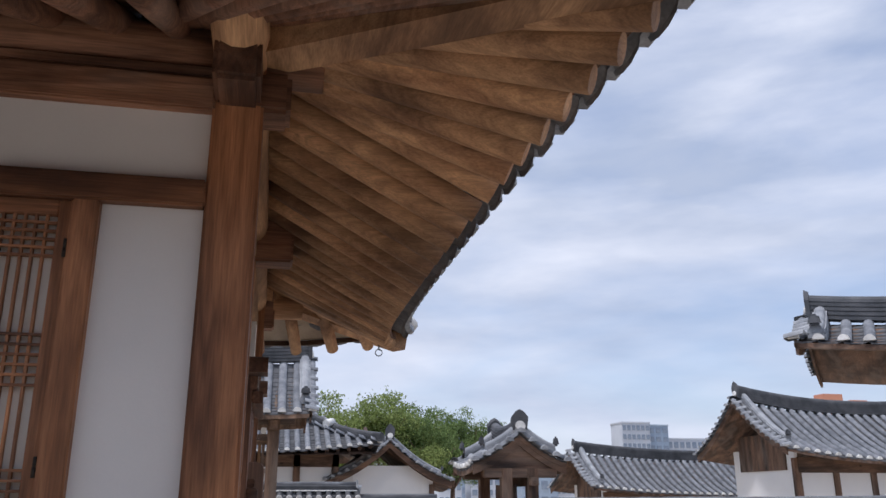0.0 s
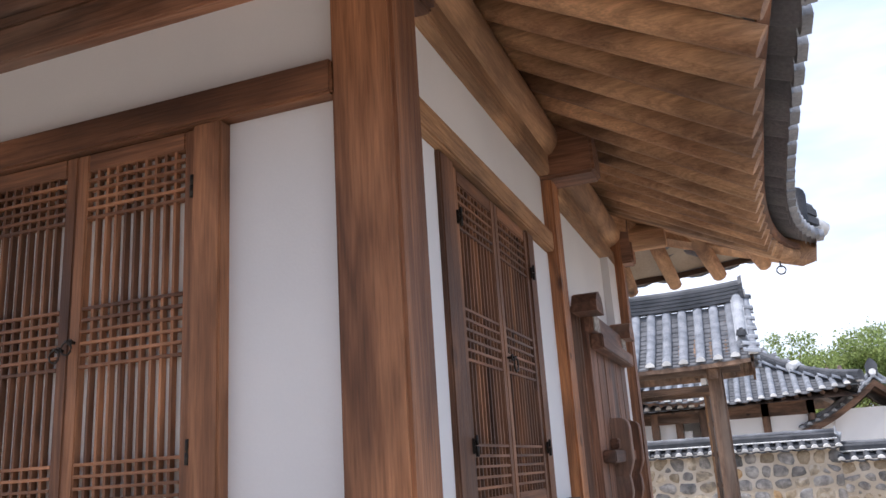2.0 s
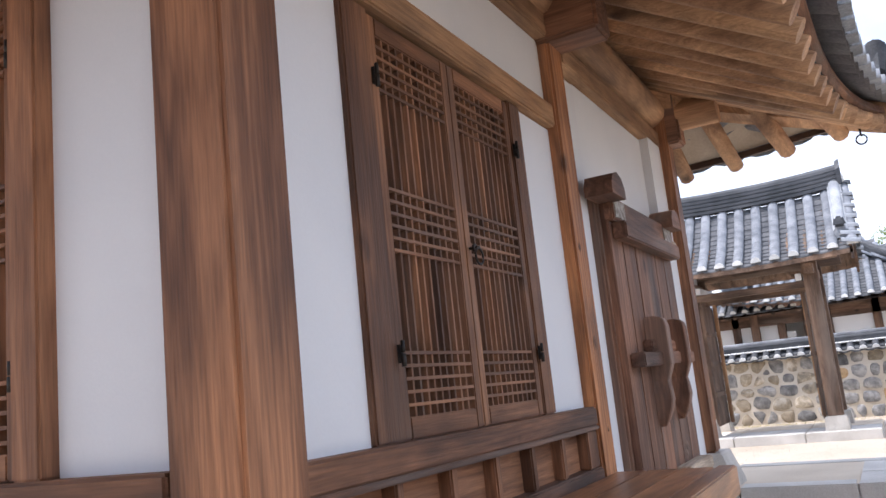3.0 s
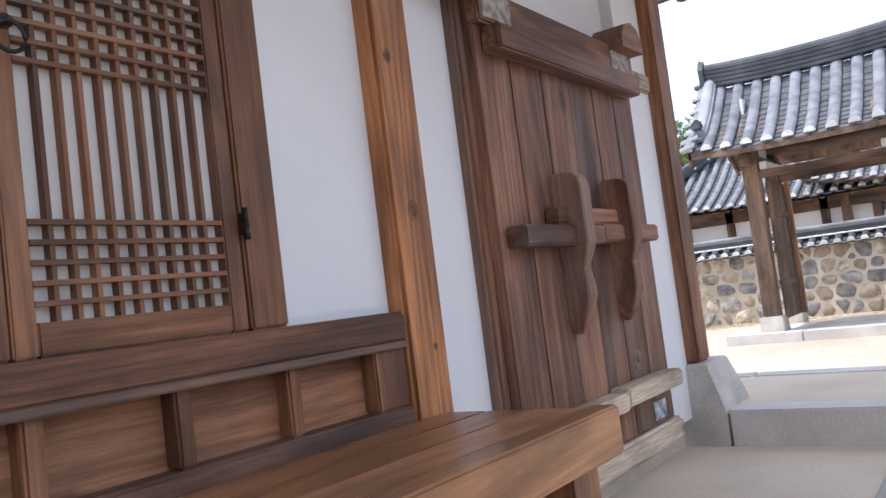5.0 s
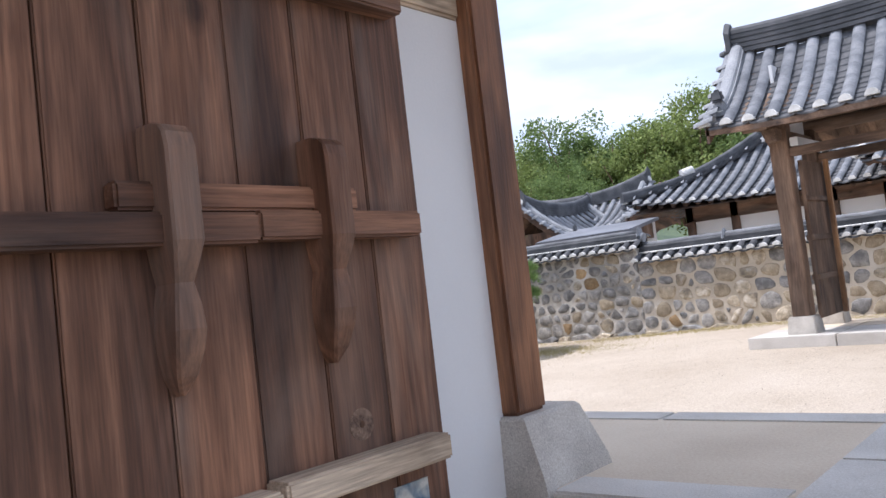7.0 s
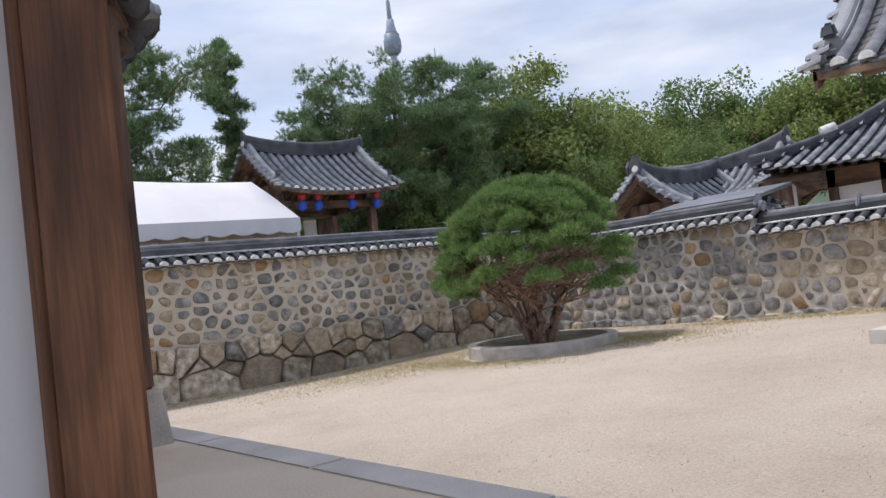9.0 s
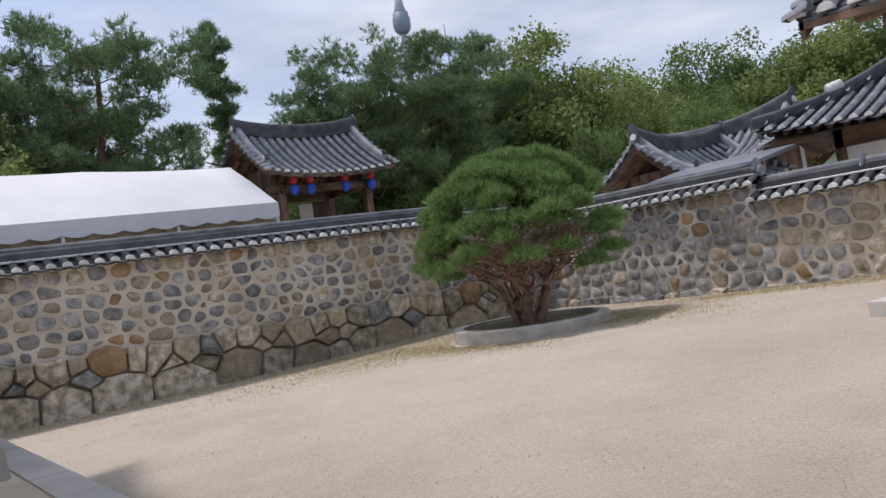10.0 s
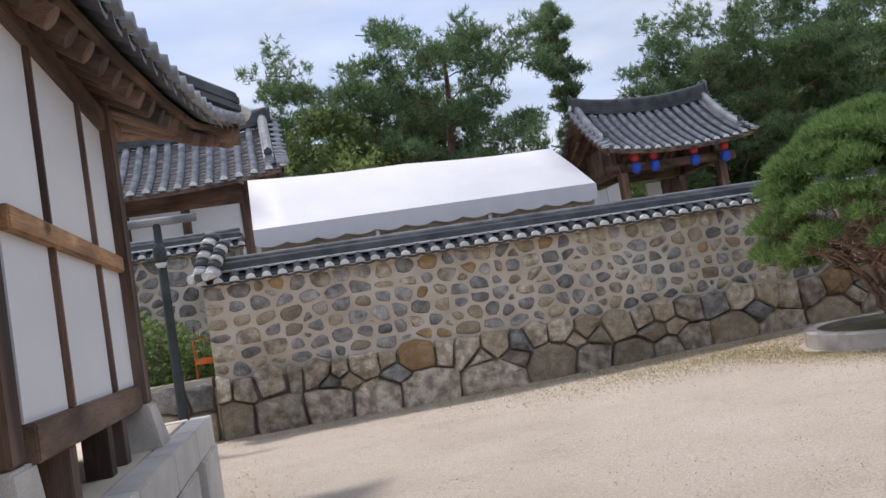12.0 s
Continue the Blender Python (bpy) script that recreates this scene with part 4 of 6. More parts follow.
batten(5.93, 7.10, 2.25, 2.335, 0.075, "dark")
batten(5.93, 6.532, 1.615, 1.685, 0.075, "dark", "bolt_rail", "long horizontal bolt rail")
batten(6.536, 7.085, 1.622, 1.69, 0.07, "dark", "bolt_rail", "long horizontal bolt rail")
batten(6.205, 6.87, 1.692, 1.752, 0.05, "dark", "bolt", "sliding wooden bolt")
batten(5.86, 6.515, 1.00, 1.065, 0.085, "grey")
batten(6.525, 7.09, 1.01, 1.078, 0.085, "grey")


def lock_post(y, z0, z1, w):
    """A carved keeper: head rounded to the front, straight past the bolt, then a waist and a leaf-shaped tail."""
    shape = [(0.0, 0.10, 0.30), (0.07, 0.34, 0.52), (0.16, 0.46, 0.70), (0.24, 0.50, 0.80), (0.33, 0.42, 0.78), (0.41, 0.30, 0.72), (0.49, 0.42, 0.88),
             (0.56, 0.50, 1.0), (0.90, 0.50, 1.0), (0.955, 0.49, 0.93), (0.985, 0.47, 0.78), (1.0, 0.44, 0.52)]
    bm = bmesh.new()
    rings = []
    for k, half, deep in shape:
        z, h, x = z0 + (z1 - z0) * k, half * w, -0.118 + 0.112 * deep
        c = 0.006
        rings.append([bm.verts.new(p) for p in ((-0.118, y - h, z), (x - c, y - h, z), (x, y - h + c, z), (x, y + h - c, z), (x - c, y + h, z), (-0.118, y + h, z))])
    for a, b in zip(rings, rings[1:]):
        for k in range(6):
            bm.faces.new((a[k], a[(k + 1) % 6], b[(k + 1) % 6], b[k]))
    bm.faces.new(rings[0][::-1])
    bm.faces.new(rings[-1])
    part("bolt_keeper", bm, WOODS["darkz"], door_2, "carved wooden bolt keeper")


lock_post(6.325, 1.305, 1.872, 0.074)
lock_post(6.755, 1.315, 1.872, 0.074)
knot = bmesh.new()
bm_tube(knot, [(-0.1185, 6.842, 1.146), (-0.1165, 6.842, 1.146)], 0.042, 14)
part("plank_knot", knot, mat("pale_knot", (0.13, 0.08, 0.055), 0.75, (0.27, 0.18, 0.13), 40, 120, bump=0.5, speck=0.5), door_2, "pale round knot")
knot = bmesh.new()
bm_tube(knot, [(-0.1175, 6.842, 1.146), (-0.1155, 6.842, 1.146)], 0.009, 8)
part("knot_heart", knot, KNOT, door_2)
for y in (5.80, 7.02):
    bm = bmesh.new()
    prof = [(-0.11, 0), (0.11, 0), (0.11, 0.05), (0.07, 0.10), (0, 0.12), (-0.07, 0.10), (-0.11, 0.05)]
    bm_sweep(bm, prof, [(Vector((-0.16, y, 2.43)), Vector((0, 1, 0)), Vector((0, 0, 1))), (Vector((-0.02, y, 2.43)), Vector((0, 1, 0)), Vector((0, 0, 1)))])
    part("pivot_block", bm, WOODS["darky"], door_2, "rounded wooden pivot block")
lohi("head_rail", -0.19, -0.13, 7.155, 7.476, 2.33, 2.42, WOODS["greyy"], door_2, 0.01)
lohi("threshold", -0.22, -0.10, 5.75, 7.22, 0.76, 0.858, WOODS["greyy"], door_2, 0.015, "worn grey timber threshold")
for y, z in ((5.99, 2.40), (7.0, 2.395)):
    lohi("stud_plate", -0.09, -0.078, y - 0.09, y + 0.09, z - 0.045, z + 0.045, IRON_PALE := mat("rusted_plate", (0.22, 0.19, 0.16), 0.8, (0.42, 0.39, 0.35), 30, 90, bump=0.4, speck=0.6), door_2, 0.002, "pale studded iron plate")
lohi("painted_patch", -0.118, -0.112, 6.93, 7.06, 0.885, 0.96, mat("blue_paint_patch", (0.08, 0.16, 0.24), 0.7, (0.55, 0.55, 0.5), 18, 60, bump=0.1, speck=0.4), door_2, 0.0, "worn blue and white painted patch")

# ---- bench ----
bench = thing("bench", "low brown varnished plank bench against the wall", "bench", (0, 0, 0))
for k in range(3):
    solid("seat_board", (-0.125 + 0.068 + 0.1365 * k, 4.55, 1.156), (0.135, 1.90, 0.055), WOODS["benchy"], bench, 0.005)
lohi("front_rail", 0.290, 0.365, 3.60, 5.53, 1.07, 1.185, WOODS["benchy"], bench, 0.006)
lohi("end_rail", -0.10, 0.290, 5.43, 5.51, 1.07, 1.127, WOODS["benchx"], bench, 0.006)
for y in (3.72, 5.40):
    for x in (0.27, -0.06):
        lohi("leg", x - 0.05, x + 0.05, y - 0.07, y + 0.07, LOW, 1.072, WOODS["benchz"], bench, 0.008)


# notice lying on the bench
notice = thing("notice_sign", "small pale acrylic notice with dark Korean lettering on the bench", "sign", (-0.03, 4.42, 1.184), 8)
lohi("board", -0.10, 0.10, -0.16, 0.16, 0.0, 0.012, ACRYL, notice, 0.002)


def text_mesh(body, size, material, parent, at, name="lettering"):
    cu = bpy.data.curves.new(name, "FONT")
    cu.body, cu.size, cu.extrude = body, size, 0.001
    cu.align_x, cu.align_y = "CENTER", "CENTER"
    ob = new(name, cu)
    me = bpy.data.meshes.new_from_object(ob)
    bpy.data.objects.remove(ob)
    me.materials.clear()
    me.materials.append(material)
    return put(name, me, parent, at)


text_mesh("만지지 마시오", 0.045, INK, notice, pose(0.03, 0.0, 0.0135, 0, 0, 90))

# red cover hanging by the wing
bag = thing("extinguisher_cover", "red vinyl extinguisher cover with white Korean lettering", "bag", (-2.40, 8.115, TOP))
bm = bmesh.new()
bm_tube(bm, [(0, 0, 0), (0, 0, 0.12), (0, 0, 0.31), (0.0, 0, 0.40), (0, 0, 0.45), (0, 0, 0.47)], [0.115, 0.12, 0.105, 0.085, 0.05, 0.02], 18)
part("cover", bm, RED, bag)
bm = bmesh.new()
bm_tube(bm, [(0, 0, 0.055), (0, 0, 0.068)], [0.121, 0.121], 18, False)
part("white_band", bm, WHITE, bag)
text_mesh("소화기", 0.06, WHITE, bag, pose(0.068, 0.108, 0.24, 90, 0, 148))


def hook_ring(x, y, z, r, drop, label):
    """A short iron staple with a ring hanging from it."""
    h = thing("hook_ring", label, "hook", (x, y, z))
    bm = bmesh.new()
    bm_tube(bm, [(0, 0, 0.05), (0, 0, -drop), (0.008, 0, -drop - 0.012)], 0.007, 7)
    part("staple", bm, IRON, h)
    bm = bmesh.new()
    n = 16
    bm_tube(bm, [(r * math.sin(2 * math.pi * k / n), 0, -drop - r - r * math.cos(2 * math.pi * k / n) * -1) for k in range(n + 1)], 0.006, 6)
    part("ring", bm, IRON, h)


hook_ring(1.07, 8.40, 3.14, 0.035, 0.05, "small black iron ring hanging under the eave corner")
hook_ring(0.59, 4.62, 3.24, 0.022, 0.07, "bent black iron hook under the rafters")

# unseen boarded wall added south of the yard to cut sky light on the front
south = thing("wall_south", "unseen dark boarded wall with a coping, added to dim the south front", "wall", kind="structure")
lohi("boarding", -9.0, 7.0, -3.6, -3.3, 0.0, 3.8, WOODS["darkx"], south, 0.0)
lohi("coping", -9.1, 7.1, -3.7, -3.2, 3.8, 3.95, TILE_DARK, south, 0.02)


# ---- stone yard walls ----
def cell(seeds, i, box, gap):
    """The part of a wall face nearer to seed i than to its neighbours, less the joint: a polygon of (s, z)."""
    x, z, r = seeds[i][:3]
    poly = [(box[0], box[2]), (box[1], box[2]), (box[1], box[3]), (box[0], box[3])]
    near = sorted((k for k in range(len(seeds)) if k != i and abs(seeds[k][0] - x) < 1.8), key=lambda k: (seeds[k][0] - x) ** 2 + (seeds[k][1] - z) ** 2)[:16]
    for k in near:
        u, w, q = seeds[k][:3]
        dx, dz = u - x, w - z
        D = math.hypot(dx, dz)
        if D < 1e-4:
            continue
        dx, dz = dx / D, dz / D
        lim = (D * D + r * r - q * q) / (2 * D) - gap / 2
        side = [(a - x) * dx + (b - z) * dz - lim for a, b in poly]
        out = []
        for j, (a, b) in enumerate(poly):
            j2 = (j + 1) % len(poly)
            if side[j] <= 0:
                out.append((a, b))
            if (side[j] <= 0) != (side[j2] <= 0):
                f = side[j] / (side[j] - side[j2])
                out.append((a + (poly[j2][0] - a) * f, b + (poly[j2][1] - b) * f))
        poly = out
        if len(poly) < 3:
            return None
    return poly


def stone_mesh(poly, proud, depth, round_by, rng, material):
    """A field stone from its outline: worn corners, a flank into the wall and an uneven face."""
    n = len(poly)
    ring = []
    for k in range(n):
        (a, b), (c, d) = poly[k], poly[(k + 1) % n]
        if math.hypot(c - a, d - b) < 0.03:
            ring.append(((a + c) / 2, (b + d) / 2))
            continue
        f = round_by * rng.uniform(0.7, 1.2)
        ring += [(a + (c - a) * f, b + (d - b) * f), (c + (a - c) * f, d + (b - d) * f)]
    cx, cz = sum(p[0] for p in ring) / len(ring), sum(p[1] for p in ring) / len(ring)
    ring = [(x - cx, z - cz) for x, z in ring]
    size = max(max(abs(x), abs(z)) for x, z in ring)
    jit = 0.05 * size
    ring = [(x + rng.uniform(-jit, jit), z + rng.uniform(-jit, jit)) for x, z in ring]
    bm = bmesh.new()
    tilt = (rng.uniform(-0.3, 0.3) * proud / size, rng.uniform(-0.3, 0.3) * proud / size)
    back = [bm.verts.new((x, depth, z)) for x, z in ring]
    edge = [bm.verts.new((x, -proud * rng.uniform(0.25, 0.55), z)) for x, z in ring]
    inset = 0.84 if proud < 0.04 else 0.90
    face = [bm.verts.new((x * inset, -proud * rng.uniform(0.8, 1.15) + tilt[0] * x + tilt[1] * z, z * inset)) for x, z in ring]
    inner = [bm.verts.new((x * 0.45 + rng.uniform(-0.05, 0.05) * size, -proud * rng.uniform(0.9, 1.3), z * 0.45 + rng.uniform(-0.05, 0.05) * size)) for x, z in ring[::2]] if proud > 0.04 else None
    mid = bm.verts.new((rng.uniform(-0.2, 0.2) * size, -proud * rng.uniform(1.0, 1.35), rng.uniform(-0.2, 0.2) * size))
    m = len(ring)
    for k in range(m):
        j = (k + 1) % m
        bm.faces.new((back[k], back[j], edge[j], edge[k]))
        bm.faces.new((edge[k], edge[j], face[j], face[k])).smooth = True
        if not inner:
            bm.faces.new((face[k], face[j], mid)).smooth = True
    for k in range(len(inner or ())):
        j = (k + 1) % len(inner)
        arc = [face[i % m] for i in range(2 * k, (2 * j if j else m) + 1)]
        bm.faces.new([inner[k]] + arc[:2])
        for a, b in zip(arc[1:], arc[2:]):
            bm.faces.new((inner[j], a, b) if b is arc[-1] else (inner[k], a, b))
        bm.faces.new((inner[k], arc[-2], inner[j])) if len(arc) > 2 else bm.faces.new((inner[k], arc[-1], inner[j]))
        bm.faces.new((inner[k], inner[j], mid)).smooth = True
    return mesh_of(bm, "stone", material), cx, cz


def seeds_in(length, z0, z1, w, h, rng, loose):
    """Stone middles in wavering courses: (s, z, weight)."""
    out = []
    rows = max(1, round((z1 - z0) / (sum(h) / 2)))
    hh = (z1 - z0) / rows
    for j in range(rows):
        s = rng.uniform(-0.5, 0.2) * w[0]
        while s < length + 0.1:
            ww = rng.uniform(*w)
            out.append((s + ww / 2, z0 + hh * (j + 0.5) + rng.uniform(-loose, loose) * hh, rng.uniform(0.0, 0.5) * hh))
            if rng.random() < 0.14:
                out.append((s + ww, z0 + hh * (j + 0.5) + rng.choice((-0.3, 0.3)) * hh, 0.0))
            s += ww
    return out


def yard_wall(name, p0, p1, z_ground, z_top, thick, boulder_top, label, seed, small=(0.19, 0.42), rows=(0.17, 0.22), mix=(6, 2.5, 3, 1, 3), mortar=None, cap=True, joint=(0.035, 0.075), foot=0.0):
    """A field-stone wall in clay mortar from p0 to p1, its face to the left of that way... with boulders below and a tiled cap."""
    rng = random.Random(seed)
    p0, p1 = Vector((*p0, 0)), Vector((*p1, 0))
    d = p1 - p0
    L = d.length
    d.normalize()
    nrm = Vector((d.y, -d.x, 0))             # out of the visible face
    ang = math.atan2(d.y, d.x)
    wall = thing(name, label, "wall", kind="structure")
    zt = z_top
    bm = bmesh.new()
    c = (p0 + p1) / 2 - nrm * thick / 2
    bm_box(bm, (c.x, c.y, (zt + z_ground - 0.3) / 2), (L, thick, zt - z_ground + 0.3), (0, 0, math.degrees(ang)), 0.0)
    part("mortar_core", bm, mortar or MORTAR, wall)
    if boulder_top:
        # dark sheet behind the boulders: the shadow in their joints, put in as colour
        bm = bmesh.new()
        c = (p0 + p1) / 2 + nrm * 0.012
        bm_box(bm, (c.x, c.y, (boulder_top + z_ground) / 2 - 0.15), (L + 0.02, 0.05, boulder_top - z_ground + 0.14), (0, 0, math.degrees(ang)), 0.0)
        part("joint_shade", bm, MORTAR_SHADE, wall)
    z1 = zt - 0.02
    split = boulder_top or z_ground + foot
    flat = 0.74                       # stones lie wider than high
    upper = (mix, 0.018, 0.27, None)
    seeds = [(s * flat, z, w, upper) for s, z, w in seeds_in(L, split, z1, small, rows, rng, 0.2)]
    if boulder_top:
        big = ((2.5, 0.3, 3, 0.7, 8), 0.10, 0.07, 0.024)
        H = boulder_top - z_ground
        s = -0.3
        while s < L + 0.3:
            w = rng.uniform(0.4, 1.1)
            k = rng.uniform(0.16, 0.34)
            seeds.append(((s + w / 2) * flat, z_ground + k * H, 0.06 + 0.16 * w + 0.1 * k, big))
            top = z_ground + (0.42 + k) * H
            u = s
            while u < s + w - 0.1:
                v = min(rng.uniform(0.34, 0.75), s + w - u)
                z = top + (boulder_top - top) * rng.uniform(0.35, 0.7)
                seeds.append(((u + v / 2) * flat, z, 0.05 + 0.24 * v, big))
                if rng.random() < 0.3:
                    seeds.append(((u + v) * flat, top + rng.uniform(-0.08, 0.05), rng.uniform(0.0, 0.08), big))
                u += v
            s += w
    elif foot:
        rough = ((5, 2, 2, 0.5, 5), 0.07, 0.16, 0.02)
        seeds += [(s * flat, z, w, rough) for s, z, w in seeds_in(L, z_ground - 0.08, split, (0.25, 0.65), (foot + 0.05, foot + 0.1), rng, 0.12)]
    for k in range(len(seeds)):
        kinds, proud, worn, gap = seeds[k][3]
        poly = cell(seeds, k, (0.0, L * flat, z_ground - 0.15, z1), gap or rng.uniform(*joint))
        if not poly:
            continue
        poly = [(a / flat, b) for a, b in poly]
        wide, high = (max(q[e] for q in poly) - min(q[e] for q in poly) for e in (0, 1))
        if wide < 0.06 or high < 0.05:
            continue
        me, cx, cz = stone_mesh(poly, proud * rng.uniform(0.7, 1.3), 0.06, worn, rng, STONES[rng.choices(range(5), kinds)[0]])
        q = p0 + d * cx + nrm * (0.035 if gap else 0.0)
        put("stone", me, wall, Matrix.Translation((q.x, q.y, cz)) @ Matrix.Rotation(ang, 4, "Z"))
    if cap:
        wall_cap(wall, p0, p1, nrm, d, zt, thick)
    return wall


def wall_cap(wall, p0, p1, nrm, d, zt, thick, pitch=0.215, rise=0.20):
    """The little tiled roof of a yard wall: short rows both ways, a stacked ridge, white plugged ends."""
    L = (p1 - p0).length
    n = max(2, int(L / pitch) + 1)
    over = 0.14
    run = thick / 2 + over
    for sgn in (1, -1):
        out = nrm * sgn
        base = (p0 - nrm * thick / 2) + out * run
        along = d if sgn < 0 else -d
        o = base if sgn < 0 else base + d * L
        tiled_slope(wall, (o.x, o.y, zt + 0.02), tuple(along), tuple(-out), n, L / (n - 1), run, rise, 0.02, tile=0.2, radius=0.058, ends=sgn > 0, tint=TILE_DARK, ends_mesh=END_SMALL)
    mid0, mid1 = p0 - nrm * thick / 2, p1 - nrm * thick / 2
    ridge(wall, [mid0.lerp(mid1, k / 6) + Vector((0, 0, zt + rise - 0.03 + 0.004 * math.sin(k * 2))) for k in range(7)], 0.26, 0.16, finial=False, name="cap_ridge", layers=1)
    bm = bmesh.new()
    bm_tube(bm, [mid0.lerp(mid1, k / 8) + Vector((0, 0, zt + rise + 0.125 + 0.004 * math.sin(k * 3))) for k in range(9)], 0.062, 10)
    part("cap_tile", bm, TILE, wall, "round grey capping tiles")
    for sg in (1, -1):
        bm = bmesh.new()
        bm_tube(bm, [mid0.lerp(mid1, k / 8) + nrm * sg * 0.135 + Vector((0, 0, zt + rise - 0.02)) for k in range(9)], 0.02, 6)
        part("lime_line", bm, LIME, wall)
    bm = bmesh.new()
    a = math.atan2(d.y, d.x)
    c = (mid0 + mid1) / 2
    bm_box(bm, (c.x, c.y, zt + 0.0), (L, thick + over * 1.5, 0.04), (0, 0, math.degrees(a)))
    part("cap_bed", bm, MORTAR, wall)


def end_cap(wall, p, face, zt):
    """The rolled end of a wall's cap: lime-bedded round tiles that climb from the corner to above the ridge."""
    f = Vector(face).normalized()
    side = Vector((-f.y, f.x, 0))
    foot = Vector((p[0], p[1], zt + 0.12)) + f * 0.16
    for row, off in ((0, 0.0), (1, 0.2)):
        line = [foot + side * off - f * (0.34 * k / 6) + Vector((0, 0, (0.60 - 0.14 * row) * (k / 6) ** 0.8)) for k in range(7)]
        for k in range(6):
            bm = bmesh.new()
            bm_tube(bm, [line[k], line[k + 1]], [0.125 - 0.02 * row, 0.10 - 0.02 * row], 12)
            part("end_tile", bm, TILE_DARK if k % 2 else LIME, wall)
    for k in range(3):
        bm = bmesh.new()
        q = foot + side * (0.14 * k - 0.05) + f * 0.1
        bm_tube(bm, [q + f * 0.05, q - f * 0.2 + Vector((0, 0, 0.05))], 0.06, 10)
        part("lime_plug", bm, LIME if k % 2 == 0 else TILE_DARK, wall)


MORTAR_PALE = mat("pale_mortar", (0.58, 0.54, 0.47), 0.97, (0.74, 0.71, 0.65), 1.6, 60, bump=0.35, speck=0.3)
WEST_X, NORTH_Y = -11.17, 19.75
wall_west = yard_wall("wall_west", (WEST_X, 8.52), (WEST_X, 20.0), 0.06, 2.18, 0.45, 0.92, "field-stone wall in pale clay mortar on big boulders with a tiled cap", 3)
end_cap(wall_west, (WEST_X - 0.1, 8.62), (0.75, -0.66, 0), 2.18)
wall_north = yard_wall("wall_north_1", (WEST_X + 0.01, NORTH_Y), (-5.85, NORTH_Y), 0.15, 1.88, 0.45, 0.0, "weathered grey field-stone wall with a stepped tiled cap", 5, (0.18, 0.42), (0.16, 0.27), (6, 5, 1, 0.4, 2), mortar=MORTAR_GREY, joint=(0.03, 0.06), foot=0.20)
wall_north2 = yard_wall("wall_north_2", (-5.85, NORTH_Y), (2.1, NORTH_Y), 0.15, 1.62, 0.45, 0.0, "weathered field-stone wall in beige mortar with a tiled cap", 8, (0.2, 0.46), (0.17, 0.28), (6, 3, 4, 0.4, 4), joint=(0.035, 0.065), foot=0.22)
wall_north3 = yard_wall("wall_north_3", (2.1, NORTH_Y), (4.0, NORTH_Y), 0.15, 1.35, 0.45, 0.0, "low field-stone wall in beige mortar with a tiled cap", 9, (0.2, 0.4), (0.16, 0.24), (5, 4, 4, 0, 0))
for x, z in ((-5.85, 1.88), (-4.2, 1.62), (2.1, 1.62)):
    bm = bmesh.new()
    bm_box(bm, (x, NORTH_Y + 0.22, z + 0.34), (0.06, 0.3, 0.2), None, 0.02, 0.5)
    bm_tube(bm, [(x - 0.02, NORTH_Y + 0.22, z + 0.24), (x + 0.09, NORTH_Y + 0.22, z + 0.22)], 0.09, 10)
    part("cap_finial", bm, TILE_PALE, wall_north)
wall_east = yard_wall("wall_east_1", (4.0, 19.75), (4.2, 15.1), 0.15, 1.25, 0.45, 0.0, "long field-stone wall in pale mortar with a tiled cap", 10, (0.18, 0.36), (0.14, 0.22), (3, 1, 4, 0, 6), mortar=MORTAR_PALE)
wall_east2 = yard_wall("wall_east_2", (4.25, 13.5), (4.35, 0.5), 0.15, 1.25, 0.45, 0.0, "long field-stone wall in pale mortar with a tiled cap", 12, (0.18, 0.36), (0.14, 0.22), (3, 1, 4, 0, 6), mortar=MORTAR_PALE)

# ---- gate in the yard ----
gate = thing("yard_gate", "free-standing tiled gate with two timber posts and open doors", "gate", (-0.88, 16.75, 0))
gable_roof(gate, 3.32, 1.25, 3.11, 1.12, 0.06, 0.268, ridge_h=0.38, sag=0.10, tile=0.16, deck="gate")
for x in (-0.96, 0.98):
    lohi("post", x - 0.11, x + 0.11, -0.74, -0.52, 0.66, 3.12, WOODS["gatez"], gate, 0.012, "weathered squared timber post")
    lohi("post", x - 0.10, x + 0.10, 0.52, 0.72, 0.66, 3.12, WOODS["gatez"], gate, 0.012, "weathered squared timber post")
    solid("post_base", (x, -0.63, 0.55), (0.36, 0.36, 0.24), GRANITE, gate, 0.012, None, "granite post base", 0.86)
    solid("post_base", (x, 0.62, 0.55), (0.36, 0.36, 0.24), GRANITE, gate, 0.012, None, "granite post base", 0.86)
    lohi("side_beam", x - 0.07, x + 0.07, -1.0, 1.0, 2.86, 3.02, WOODS["gatey"], gate, 0.01)
    lohi("door_leaf", x * 0.83 - 0.025, x * 0.83 + 0.025, -0.52, 0.42, 0.62, 2.62, WOODS["gatez"], gate, 0.006, "plank door leaf standing open")
    for z in (1.1, 1.6, 2.1):
        lohi("door_batten", x * 0.83 - 0.05, x * 0.83 + 0.05, -0.50, 0.40, z, z + 0.07, WOODS["gatey"], gate, 0.006)
for y in (-0.63, 0.62):
    lohi("tie_beam", -0.95, 0.97, y - 0.06, y + 0.06, 2.67, 2.78, WOODS["gatex"], gate, 0.01)
    round_beam("purlin", (-1.4, y, 3.16), (1.4, y, 3.16), 0.09, "gate", gate)
for x in (-0.78, 0.80):
    lohi("strut", x - 0.05, x + 0.05, -0.70, 0.70, 2.79, 2.90, PLASTER, gate, 0.008)
    lohi("door_stop", x * 0.92 - 0.03, x * 0.92 + 0.03, 0.30, 0.37, 0.62, 2.66, WOODS["palez"], gate, 0.006, "thin pale door post")
